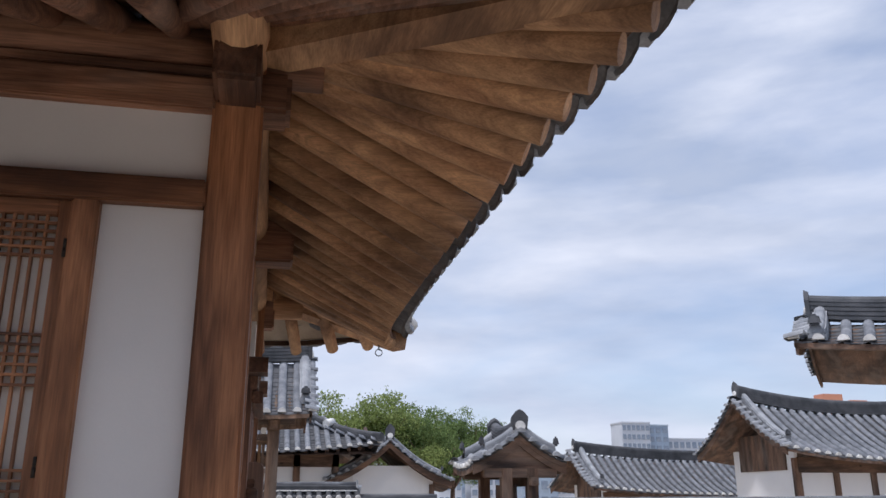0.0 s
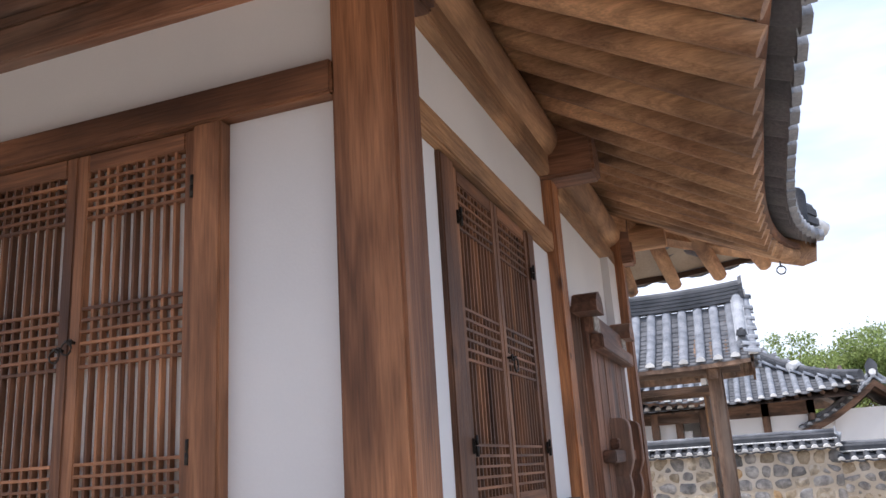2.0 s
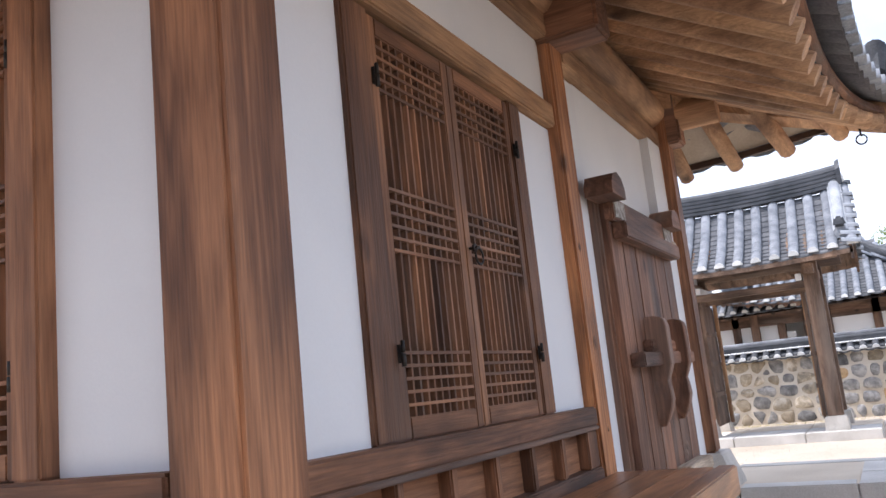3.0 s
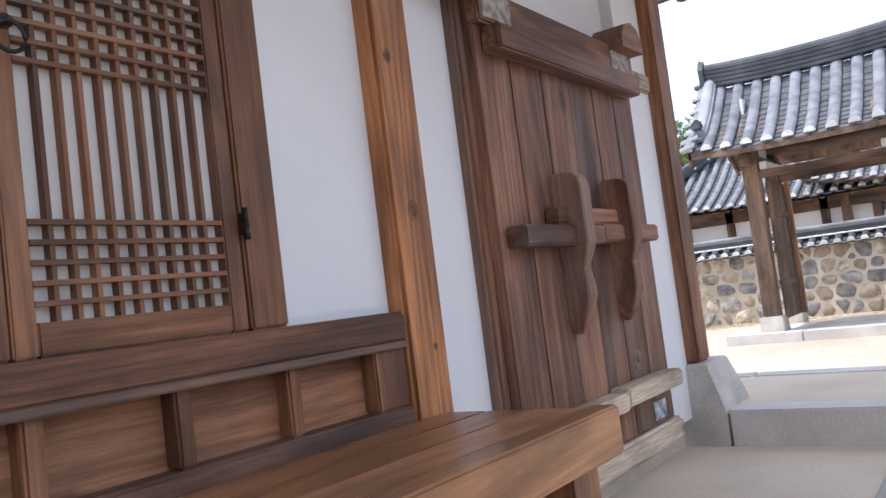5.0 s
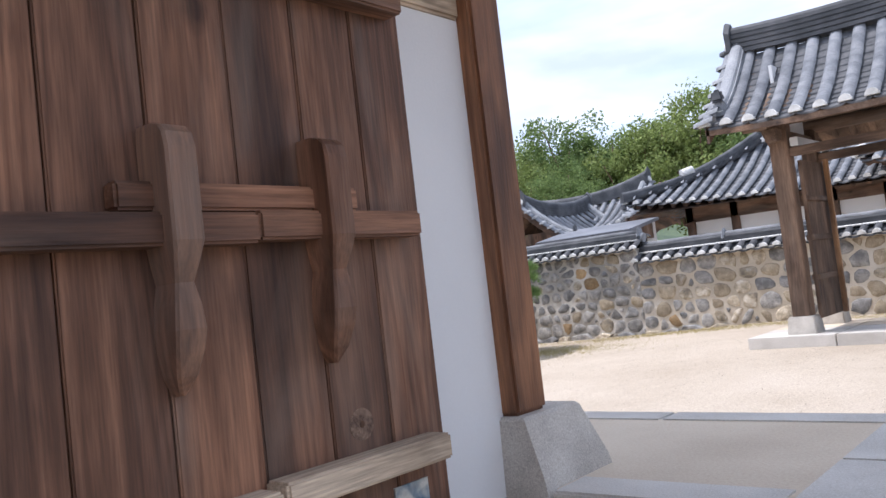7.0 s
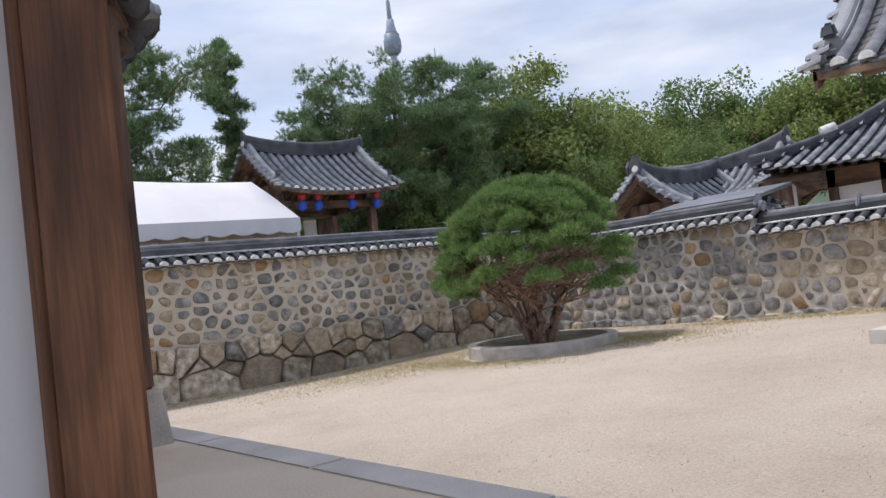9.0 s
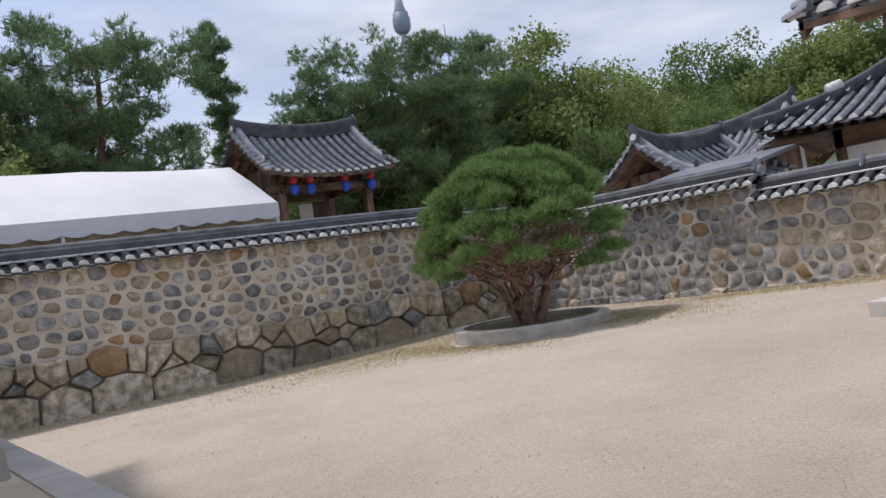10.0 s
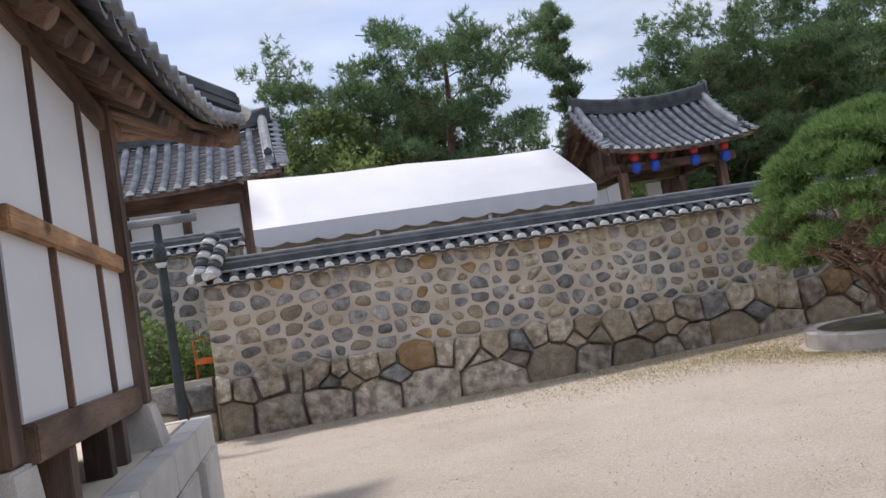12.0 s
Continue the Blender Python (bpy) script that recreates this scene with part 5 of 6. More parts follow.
for k in range(13):
    x = -1.5 + 0.25 * k
    for sy in (-1, 1):
        bm = bmesh.new()
        bm_tube(bm, [(x, sy * 1.18, 3.04 + 0.06 * abs(x / 1.6) ** 2.2), (x, sy * 0.3, 3.74)], 0.05, 8)
        part("rafter", bm, WOODS["gatey"], gate)
lohi("end_wall", -1.02, -0.98, -0.5, 0.5, 3.0, 3.9, PLASTER, gate, 0.0)
pad = thing("gate_pad", "low granite-edged paved pad under the gate", "paving", kind="structure")
for i in range(3):
    for j in range(2):
        lohi("slab", -2.45 + i * 1.05, -1.41 + i * 1.05, 15.75 + j * 1.0, 16.74 + j * 1.0, 0.22, 0.455, KERB if j == 0 else EARTH, pad, 0.008)

# ---- planter and clipped pine ----
planter = thing("planter_ring", "low oval planter ring of granite kerbs filled with soil", "planter", (-8.15, 16.8, 0.12))
bm = bmesh.new()
n = 40
fr = []
for k in range(n + 1):
    a = 2 * math.pi * k / n
    o = Vector((1.18 * math.cos(a), 1.12 * math.sin(a), 0))
    fr.append((o, Vector((math.cos(a), math.sin(a), 0)), Vector((0, 0, 1))))
bm_sweep(bm, [(-0.08, -0.1), (0.08, -0.1), (0.08, 0.22), (0.06, 0.24), (-0.08, 0.24)], fr, cap=False)
part("kerb_ring", bm, GRANITE, planter)
bm = bmesh.new()
bmesh.ops.create_circle(bm, cap_ends=True, radius=1.1, segments=32)
SOIL = mat("planter_soil", (0.13, 0.115, 0.07), 1.0, (0.22, 0.20, 0.10), 5, 40, bump=0.5, speck=0.5)
part("soil", bm, SOIL, planter, at=pose(0, 0, 0.17))


def cards(name, centres, normals, size, per, material, parent, rng, kind="leaf", long=1.0, label=""):
    """Many small leaves or needle blades in one mesh, clustered round centres."""
    C = np.asarray(centres)
    n = len(C) * per
    c = np.repeat(C, per, axis=0)
    if kind == "needle":
        N = np.repeat(np.asarray(normals), per, axis=0)
        d = N * 0.75 + rng.normal(0, 0.55, (n, 3))
        d /= np.linalg.norm(d, axis=1)[:, None]
        side = np.cross(d, rng.normal(0, 1, (n, 3)))
        side /= np.linalg.norm(side, axis=1)[:, None] + 1e-9
        ln = size * rng.uniform(0.7, 1.25, (n, 1))
        base = c + rng.normal(0, size * 0.18, (n, 3))
        w = size * 0.055 * long
        v = np.stack([base - side * w, base + side * w, base + d * ln], axis=1).reshape(-1, 3)
        f = np.arange(n * 3).reshape(-1, 3)
    else:
        a = rng.normal(0, 1, (n, 3))
        a /= np.linalg.norm(a, axis=1)[:, None]
        b = np.cross(a, rng.normal(0, 1, (n, 3)))
        b /= np.linalg.norm(b, axis=1)[:, None] + 1e-9
        base = c + rng.normal(0, size * 1.9, (n, 3))
        s = size * rng.uniform(0.6, 1.3, (n, 1))
        v = np.stack([base - a * s * long, base + b * s * 0.5, base + a * s * long, base - b * s * 0.5], axis=1).reshape(-1, 3)
        f = np.arange(n * 4).reshape(-1, 4)
    me = bpy.data.meshes.new(name)
    me.from_pydata(v.tolist(), [], f.tolist())
    me.materials.append(material)
    return put(name, me, parent, None, label)


def branch(bm, a, b, r0, r1, rng, wob=0.12, n=6):
    a, b = Vector(a), Vector(b)
    L = (b - a).length
    pts = []
    for k in range(n + 1):
        t = k / n
        o = Vector((rng.normal(0, 1), rng.normal(0, 1), rng.normal(0, 0.6))) * wob * L * math.sin(math.pi * t) * 0.5
        pts.append(a.lerp(b, t) + o)
    bm_tube(bm, pts, [r0 + (r1 - r0) * k / n for k in range(n + 1)], 7)
    return pts


rng = np.random.default_rng(21)
pine = thing("clipped_pine", "umbrella-shaped many-stemmed pine with dense green needles in a planter", "tree", (-8.15, 16.8, 0.26))
# dome of tufts: flattened, uneven outline
tufts, norms = [], []
pads = []
for k in range(150):
    a = rng.uniform(0, 2 * math.pi)
    r = math.sqrt(rng.uniform(0, 1))
    R = 1.42 * r
    z = 1.28 + 1.26 * math.sqrt(max(0.0, 1 - r ** 2.2)) + rng.normal(0, 0.07)
    pads.append((R * math.cos(a), R * math.sin(a) * 0.92, z, 0.17 + 0.13 * rng.uniform()))
for k in range(26):
    a = 2 * math.pi * k / 26 + rng.normal(0, 0.1)
    pads.append((1.50 * math.cos(a), 1.42 * math.sin(a), 1.22 + rng.normal(0, 0.16), 0.17 + 0.1 * rng.uniform()))
for px, py, pz, pr in pads:
    m = int(200 * (pr / 0.35) ** 2)
    u = rng.normal(0, 1, (m, 3))
    u /= np.linalg.norm(u, axis=1)[:, None]
    u[:, 2] = np.abs(u[:, 2]) * 1.0 - 0.25
    p = np.array([px, py, pz]) + u * pr * np.array([1, 1, 0.62]) * rng.uniform(0.75, 1.05, (m, 1))
    tufts.append(p)
    norms.append(u * 0.7 + np.array([0, 0, 0.75]))
cards("crown", np.concatenate(tufts), np.concatenate(norms), 0.115, 11, NEEDLE, pine, rng, "needle", 1.0, "dense crown of green needles")
bm = bmesh.new()
for k in range(15):
    a = 2 * math.pi * k / 15 + rng.normal(0, 0.2)
    r = rng.uniform(0.35, 1.15)
    top = Vector((r * math.cos(a), r * math.sin(a), 1.25 + 0.55 * (1.4 - r)))
    mid = Vector((0.42 * r * math.cos(a), 0.42 * r * math.sin(a), 0.50 + rng.uniform(-0.1, 0.15)))
    thick = rng.uniform(0.7, 1.25)
    branch(bm, (0.10 * math.cos(a), 0.10 * math.sin(a), -0.1), mid, 0.05 * thick, 0.036 * thick, rng, 0.1)
    branch(bm, mid, top, 0.036 * thick, 0.015, rng, 0.2)
    for j in range(11):
        b = a + rng.normal(0, 0.55)
        rr = min(r + rng.uniform(0.05, 0.65), 1.45)
        start = mid.lerp(top, rng.uniform(0.1, 0.95))
        end = Vector((rr * math.cos(b), rr * math.sin(b) * 0.92, rng.uniform(1.0, 1.95 - 0.35 * rr)))
        pts = branch(bm, start, end, 0.016, 0.006, rng, 0.25, 4)
        branch(bm, pts[2], pts[2] + Vector((rng.normal(0, 0.2), rng.normal(0, 0.2), rng.uniform(0.1, 0.3))), 0.008, 0.004, rng, 0.2, 3)
STEM = mat("red_pine_bark", (0.20, 0.125, 0.09), 0.95, (0.40, 0.265, 0.20), 9, 60, (1, 1, 0.3), 0.6, 0.5)
part("trunk", bm, STEM, pine, "cluster of reddish-brown stems")


# ---- trees beyond the walls ----
def pine_tree(seed, height, spread, label="tall pine with flat dark-green needle clumps", leaf=NEEDLE_DARK, sparse=False):
    """A tall pine: leaning trunk, level limbs from half height, flat needle clumps with gaps; a sparse one is slim and pointed."""
    rng = np.random.default_rng(seed)
    tree = thing("pine_tree", label, "tree", group="pines beyond the wall")
    bm = bmesh.new()
    lean = rng.normal(0, 0.06, 2)
    trunk = [Vector((lean[0] * z + 0.2 * math.sin(z * 0.6 + seed), lean[1] * z, z)) for z in np.linspace(-0.3, height * 0.93, 10)]
    bm_tube(bm, trunk, [0.24 * (1 - 0.085 * k) for k in range(10)], 8)
    centres, norms = [], []
    n = 30
    for k in range(n):
        t = 0.20 + 0.80 * k / (n - 1)
        base = trunk[0].lerp(trunk[-1], t)
        a = k * 2.4 + rng.normal(0, 0.35)
        ln = spread * (0.45 + 0.75 * math.sin(math.pi * min(1.0, 1.25 - t))) * rng.uniform(0.65, 1.1)
        if sparse:
            ln = spread * (1.55 - 1.25 * t) * rng.uniform(0.8, 1.15)
        tip = base + Vector((math.cos(a) * ln, math.sin(a) * ln, ln * rng.uniform(0.05, 0.34)))
        pts = branch(bm, base, tip, 0.08 * (1.15 - t), 0.02, rng, 0.18, 5)
        for j in range(4 if sparse else 12):
            f = rng.uniform(0, 0.7)
            q = Vector(pts[-1]).lerp(base, f) + Vector((rng.normal(0, 0.40), rng.normal(0, 0.40), rng.normal(0.08, 0.16))) * (0.45 if sparse else 1.0)
            m = 26
            u = rng.normal(0, 1, (m, 3))
            u /= np.linalg.norm(u, axis=1)[:, None]
            centres.append(np.array(q) + u * np.array([0.42, 0.42, 0.26]) * (0.6 if sparse else 1.0) * rng.uniform(0.4, 1.2, (m, 1)))
            norms.append(u * 0.6 + np.array([0, 0, 0.8]))
    part("trunk", bm, BARK, tree)
    cards("crown", np.concatenate(centres), np.concatenate(norms), 0.19, 10, leaf, tree, rng, "needle", 1.5)
    return tree


def leafy_tree(seed, height, spread, material, label="broad leafy green tree with an uneven crown"):
    """A broadleaf tree: forked trunk, limbs, many small leaves in clumps with gaps."""
    rng = np.random.default_rng(seed)
    tree = thing("leafy_tree", label, "tree", group="leafy trees beyond the wall")
    bm = bmesh.new()
    fork = Vector((0, 0, height * 0.3))
    branch(bm, (0, 0, -0.3), fork, 0.24, 0.17, rng, 0.06)
    centres = []
    for k in range(13):
        a = k * 2.4
        r = spread * math.sqrt(rng.uniform(0.05, 1))
        tip = Vector((r * math.cos(a), r * math.sin(a), height * (0.55 + 0.40 * (1 - (r / spread) ** 2)) * rng.uniform(0.85, 1.06)))
        pts = branch(bm, fork, tip, 0.10, 0.02, rng, 0.15, 5)
        for j in range(13):
            q = np.array(pts[-1].lerp(fork, rng.uniform(0, 0.5))) + rng.normal(0, spread * 0.20, 3) * np.array([1, 1, 0.8])
            m = 14
            u = rng.normal(0, 1, (m, 3))
            u /= np.linalg.norm(u, axis=1)[:, None]
            centres.append(q + u * np.array([0.62, 0.62, 0.42]) * rng.uniform(0.5, 1.15, (m, 1)))
    part("trunk", bm, BARK, tree)
    cards("crown", np.concatenate(centres), None, 0.085, 15, material, tree, rng, "leaf")
    return tree


rnd = random.Random(5)
PINES = [pine_tree(31, 10.3, 2.9), pine_tree(32, 10.0, 3.1), pine_tree(33, 10.8, 1.0, "slim sparse conifer rising above the pines", sparse=True)]
LEAFY = [leafy_tree(41, 8.2, 3.3, LEAF), leafy_tree(42, 9.0, 3.6, LEAF_MID), leafy_tree(43, 8.6, 2.6, LEAF)]


def stand(kinds, spots):
    """Plants copies of the given trees; the first use of each kind is the tree itself."""
    for x, y, k, s in spots:
        s *= 0.92 if kinds is PINES else 1.0
        m = Matrix.Translation((x, y, 0.0)) @ Matrix.Rotation(rnd.uniform(0, 6.28), 4, "Z") @ Matrix.Diagonal((s, s, s, 1))
        ob = kinds[k]
        if not ob.get("planted"):
            ob["planted"] = 1
            ob.matrix_basis = m
        else:
            c = copy_thing(ob, Matrix())
            c.matrix_basis = m


stand(PINES, [(-25.5, 12.6, 1, 1.0), (-25, 15.4, 0, 1.1), (-25, 20.3, 2, 1.14), (-28.5, 13.9, 1, 0.98), (-26, 25.2, 0, 1.0), (-26, 27.2, 1, 1.14), (-26.5, 31.5, 0, 1.14), (-28, 34.2, 1, 1.1), (-25, 29.4, 2, 0.95), (-31, 28.5, 0, 1.0), (-31, 13.0, 1, 0.9)])
stand(LEAFY, [(-28, 18.4, 1, 0.78), (-29, 22.3, 0, 0.74), (-26, 36.5, 2, 1.36), (-30, 44, 0, 1.42), (-26.5, 46, 0, 1.42), (-22.5, 46, 1, 1.22), (-19, 47, 0, 1.28), (-15.5, 46, 2, 1.22), (-12, 47, 1, 1.12), (-23.5, 40, 0, 1.05), (-25, 10.4, 0, 1.0), (2.2, 46, 0, 0.92), (5.2, 45, 0, 0.95), (8.2, 47, 1, 0.8), (-25, 18.2, 1, 0.66), (-24.5, 28.0, 1, 0.68), (-25.5, 32.5, 1, 0.72), (-22.0, 34.5, 1, 0.70), (-8.5, 48, 0, 1.05), (-4.5, 49, 1, 1.0), (11, 50, 1, 0.8), (-28, 24, 1, 0.78), (-27, 29.5, 1, 0.8), (-34, 38, 1, 1.2), (-18.5, 39, 1, 0.8)])
for ob in PINES + LEAFY:
    del ob["planted"]

rng = np.random.default_rng(8)
gx, gy = [], []
for x, y, sx, sy, k in ((-9.6, 15.2, 0.7, 1.6, 340), (-7.0, 17.4, 1.0, 0.5, 220), (-10.7, 12.5, 0.25, 2.5, 120), (-4.5, 19.2, 2.6, 0.3, 240), (-8.1, 15.4, 0.9, 0.3, 120), (-2.7, 9.0, 2.2, 0.1, 60)):
    gx.append(rng.normal(x, sx, k * 30))
    gy.append(rng.normal(y, sy, k * 30))
gx, gy = np.concatenate(gx), np.concatenate(gy)
ok = (gx > -11.0) & (gy < 19.6) & (((gx + 8.15) ** 2 + (gy - 16.8) ** 2) > 1.7) & ((gy > 8.9) | (gx < -6.8))
gp = np.stack([gx[ok], gy[ok], [ground_z(a, b) + 0.004 for a, b in zip(gx[ok], gy[ok])]], axis=1)
tufts_ob = cards("dry_grass", gp, np.tile([0, 0, 1.0], (len(gp), 1)), 0.022, 3, GRASS, None, rng, "needle", 1.6)
tagged(tufts_ob, "thin dry yellow-green grass at the yard's edge", "grass", kind="stuff")
gp = np.stack([rng.uniform(-10, 3, 9000), rng.uniform(7.5, 17, 9000)], axis=1)
gp = gp[~((gp[:, 1] < 8.85) & (gp[:, 0] < 1.0) & (gp[:, 0] > -6.8))]
gz = np.array([ground_z(a, b) + 0.006 for a, b in gp])
peb = cards("gravel", np.column_stack([gp, gz]), None, 0.006, 2, GRAVEL, None, rng, "leaf")
tagged(peb, "loose grit scattered over the sandy yard", "gravel", kind="stuff")

# ---- pavilion and marquee beyond the west wall ----
pavilion = thing("pavilion", "small gable-roofed timber pavilion with red and blue lanterns under the eave", "pavilion", (-21.0, 20.33, 0), 90)
gable_roof(pavilion, 4.25, 1.95, 4.52, 1.42, 0.18, 0.27, ridge_h=0.45, sag=0.12, tile=0.3, tint=TILE, deck="smoke")
for x in (-1.45, 1.45):
    for y in (-1.15, 1.15):
        lohi("post", x - 0.11, x + 0.11, y - 0.11, y + 0.11, 0.1, 4.35, WOODS["smokez"], pavilion, 0.01)
    lohi("side_beam", x - 0.08, x + 0.08, -1.4, 1.4, 4.1, 4.3, WOODS["smokex"], pavilion, 0.01)
    lohi("end_wall", x - 0.03, x + 0.03, -1.0, 1.0, 4.25, 5.0, WOODS["smokez"], pavilion, 0.0)
for y in (-1.15, 1.15):
    lohi("tie_beam", -1.9, 1.9, y - 0.09, y + 0.09, 4.1, 4.32, WOODS["smokex"], pavilion, 0.01)
for x0, x1 in ((-1.34, -0.72), (0.25, 0.72)):
    lohi("plaster_panel", x0, x1, 1.05, 1.10, 2.4, 4.0, PLASTER, pavilion, 0.0)
lohi("plaster_panel", -1.50, -1.42, -1.02, -0.1, 2.9, 3.9, PLASTER, pavilion, 0.0)
lohi("plaster_panel", -1.50, -1.42, -0.02, 1.0, 2.9, 3.9, PLASTER, pavilion, 0.0)
lohi("rail", -1.5, 1.5, -1.14, -1.06, 2.6, 2.72, WOODS["smokex"], pavilion, 0.01)
lohi("shutter", 0.75, 1.33, 1.02, 1.08, 2.2, 4.05, WOODS["smokez"], pavilion, 0.01, "dark plank shutter")
lohi("deck", -1.9, 1.9, -1.5, 1.5, 1.9, 2.1, WOODS["smokex"], pavilion, 0.01)
for k in range(15):
    x = -1.9 + 3.8 * k / 14
    for sy in (-1, 1):
        bm = bmesh.new()
        bm_tube(bm, [(x, sy * 1.8, 4.44 + 0.16 * abs(x / 2.05) ** 2.2), (x, sy * 0.4, 5.35)], 0.055, 8)
        part("rafter", bm, WOODS["smokey"], pavilion)
for x in (-1.25, -0.72, 0.45, 1.35):
    lan = thing("lantern", "red-topped blue silk lantern hanging under the pavilion eave", "lantern", (-21.0 + 1.62, 20.33 + x, 4.0), group="pavilion lanterns")
    bm = bmesh.new()
    bm_tube(bm, [(0, 0, 0.28), (0, 0, 0.36), (0, 0, 0.50), (0, 0, 0.56)], [0.05, 0.115, 0.115, 0.04], 12)
    part("red_top", bm, REDSILK, lan, "red silk upper half")
    bm = bmesh.new()
    bm_tube(bm, [(0, 0, -0.02), (0, 0, 0.06), (0, 0, 0.22), (0, 0, 0.28)], [0.05, 0.12, 0.13, 0.06], 12)
    part("blue_bottom", bm, BLUE, lan, "blue silk lower half")
    bm = bmesh.new()
    bm_tube(bm, [(0, 0, 0.56), (0, 0, 0.62)], 0.008, 6)
    part("cord", bm, INK, lan)

tent = thing("marquee", "long white marquee tent with a scalloped valance", "tent", (-13.8, 12.02, 0))
bm = bmesh.new()
TY = 2.74
rows = []
for k in range(11):
    y = -TY + 2 * TY * k / 10
    sagk = 0.03 * math.sin(math.pi * (k % 5) / 5)
    rows.append([bm.verts.new((x, y, z - sagk)) for x, z in ((-1.8, 2.96), (-0.9, 3.48), (0, 4.06 - 0.012 * k), (0.9, 3.47), (1.8, 2.96))])
for a, b in zip(rows, rows[1:]):
    for k in range(4):
        bm.faces.new((a[k], a[k + 1], b[k + 1], b[k])).smooth = True
for r in (rows[0], rows[-1]):
    bm.faces.new((r[0], r[1], r[2], r[3], r[4]))
part("roof_sheet", bm, TENT, tent, "white fabric roof")
bm = bmesh.new()
top, low = [], []
N = 96
for k in range(N + 1):
    y = -TY + 2 * TY * k / N
    top.append(bm.verts.new((1.805, y, 2.97)))
    low.append(bm.verts.new((1.82 + 0.012 * math.sin(k * 0.9), y, 2.73 - 0.05 * abs(math.sin(math.pi * k / 8)))))
for k in range(N):
    bm.faces.new((top[k], top[k + 1], low[k + 1], low[k])).smooth = True
part("valance", bm, TENT, tent, "scalloped white valance")
bm = bmesh.new()
bm_box(bm, (1.65, 0, 2.75), (0.02, 2 * TY, 0.42))
part("lining", bm, TENT_TRIM, tent, "beige inner lining")
for y in (-TY + 0.05, -0.9, 0.9, TY - 0.05):
    for x in (-1.75, 1.75):
        lohi("pole", x - 0.03, x + 0.03, y - 0.03, y + 0.03, 0.1, 2.92, ACRYL, tent, 0.004)
for k in range(9):
    bm = bmesh.new()
    y = -TY + 2 * TY * (k + 0.5) / 9
    bm_tube(bm, [(1.68, y - 0.1, 2.64), (1.74, y, 2.62), (1.68, y + 0.1, 2.64)], 0.02, 6)
    part("rope", bm, TENT_TRIM, tent)


# ---- houses beyond the north wall ----
def simple_house(name, label, cx, cy, rz, length, depth, z_eave, rise, lift, wall_z0, inset=0.9, bays=5, pitch=0.3, sag=0.14, hip=0.0, windows=(), tint=None, ridge_h=0.4, gable=None):
    """A hanok seen from afar: tiled roof, dark timber posts and white plaster bays under it."""
    h = thing(name, label, "house", (cx, cy, 0), rz)
    gable_roof(h, length, depth, z_eave, rise, lift, pitch, sag=sag, tint=tint, ridge_h=ridge_h, deck="smoke")
    w, d = length / 2 - inset, depth - inset
    for k in range(bays + 1):
        x = -w + 2 * w * k / bays
        lohi("post", x - 0.09, x + 0.09, -d - 0.04, -d + 0.12, 0.1, z_eave + 0.1, WOODS["smokez"], h, 0.008)
        if k < bays and k not in windows:
            x1 = -w + 2 * w * (k + 1) / bays
            lohi("plaster_panel", x + 0.09, x1 - 0.09, -d, -d + 0.06, wall_z0, z_eave - 0.28, PLASTER, h, 0.0)
    lohi("lintel", -w, w, -d - 0.05, -d + 0.08, z_eave - 0.28, z_eave + 0.12, WOODS["smokex"], h, 0.008)
    lohi("sill", -w, w, -d - 0.03, -d + 0.08, wall_z0 - 0.14, wall_z0, WOODS["smokex"], h, 0.008)
    for sx in (-1, 1):
        lohi("gable_wall", sx * w - 0.04, sx * w + 0.04, -d, d, 0.1, z_eave + 0.4, PLASTER, h, 0.0)
        lohi("gable_boarding", sx * (w + 0.05) - 0.03, sx * (w + 0.05) + 0.03, -d * 0.75, d * 0.75, z_eave - 0.2, z_eave + rise * 0.55, gable or WOODS["smokez"], h, 0.0)
    return h


# the large house: hipped front seen over the wall
big = thing("tiled_house", "long hanok house with hipped grey tile roof and white plaster", "house")
bz = 2.86
lift_b = lambda u: 0.30 * abs(2 * u - 1) ** 2.4
tiled_slope(big, (-8.15, 24.0, bz), (1, 0, 0), (0, 1, 0), 40, 0.29, 3.6, 2.15, 0.22, lift_b, lambda u: min(1.0, u * 3.6 + 0.08, (1 - u) * 3.6 + 0.08), tint=TILE)
tiled_slope(big, (-8.15, 30.6, bz), (0, -1, 0), (1, 0, 0), 23, 0.295, 3.4, 2.05, 0.2, lambda u: 0.30 * abs(2 * u - 1) ** 2.4, lambda u: min(1.0, u * 2.0 + 0.08, (1 - u) * 2.0 + 0.08), tint=TILE)
tiled_slope(big, (3.15, 24.0, bz), (0, 1, 0), (-1, 0, 0), 23, 0.295, 3.4, 2.05, 0.2, lambda u: 0.30 * abs(2 * u - 1) ** 2.4, lambda u: min(1.0, u * 2.0 + 0.08, (1 - u) * 2.0 + 0.08), tint=TILE)
bm = bmesh.new()
v = [bm.verts.new(p) for p in ((-8.1, 24.05, bz - 0.02), (3.1, 24.05, bz - 0.02), (3.1, 30.5, bz - 0.02), (-8.1, 30.5, bz - 0.02), (-4.9, 27.6, bz + 1.7), (-0.1, 27.6, bz + 1.7), (-2.5, 24.05, bz - 0.1), (-2.5, 25.8, bz + 0.45))]
for f in ((0, 6, 7, 4), (6, 1, 5, 7), (4, 7, 5), (1, 2, 5), (2, 3, 4, 5), (3, 0, 4)):
    bm.faces.new([v[k] for k in f])
part("roof_deck", bm, WOODS["smokey"], big)
ridge(big, [(-5.0 + 5.0 * k / 8, 27.6, bz + 2.12 + 0.18 * abs(2 * k / 8 - 1) ** 2) for k in range(9)], 0.28, 0.45, layers=4)
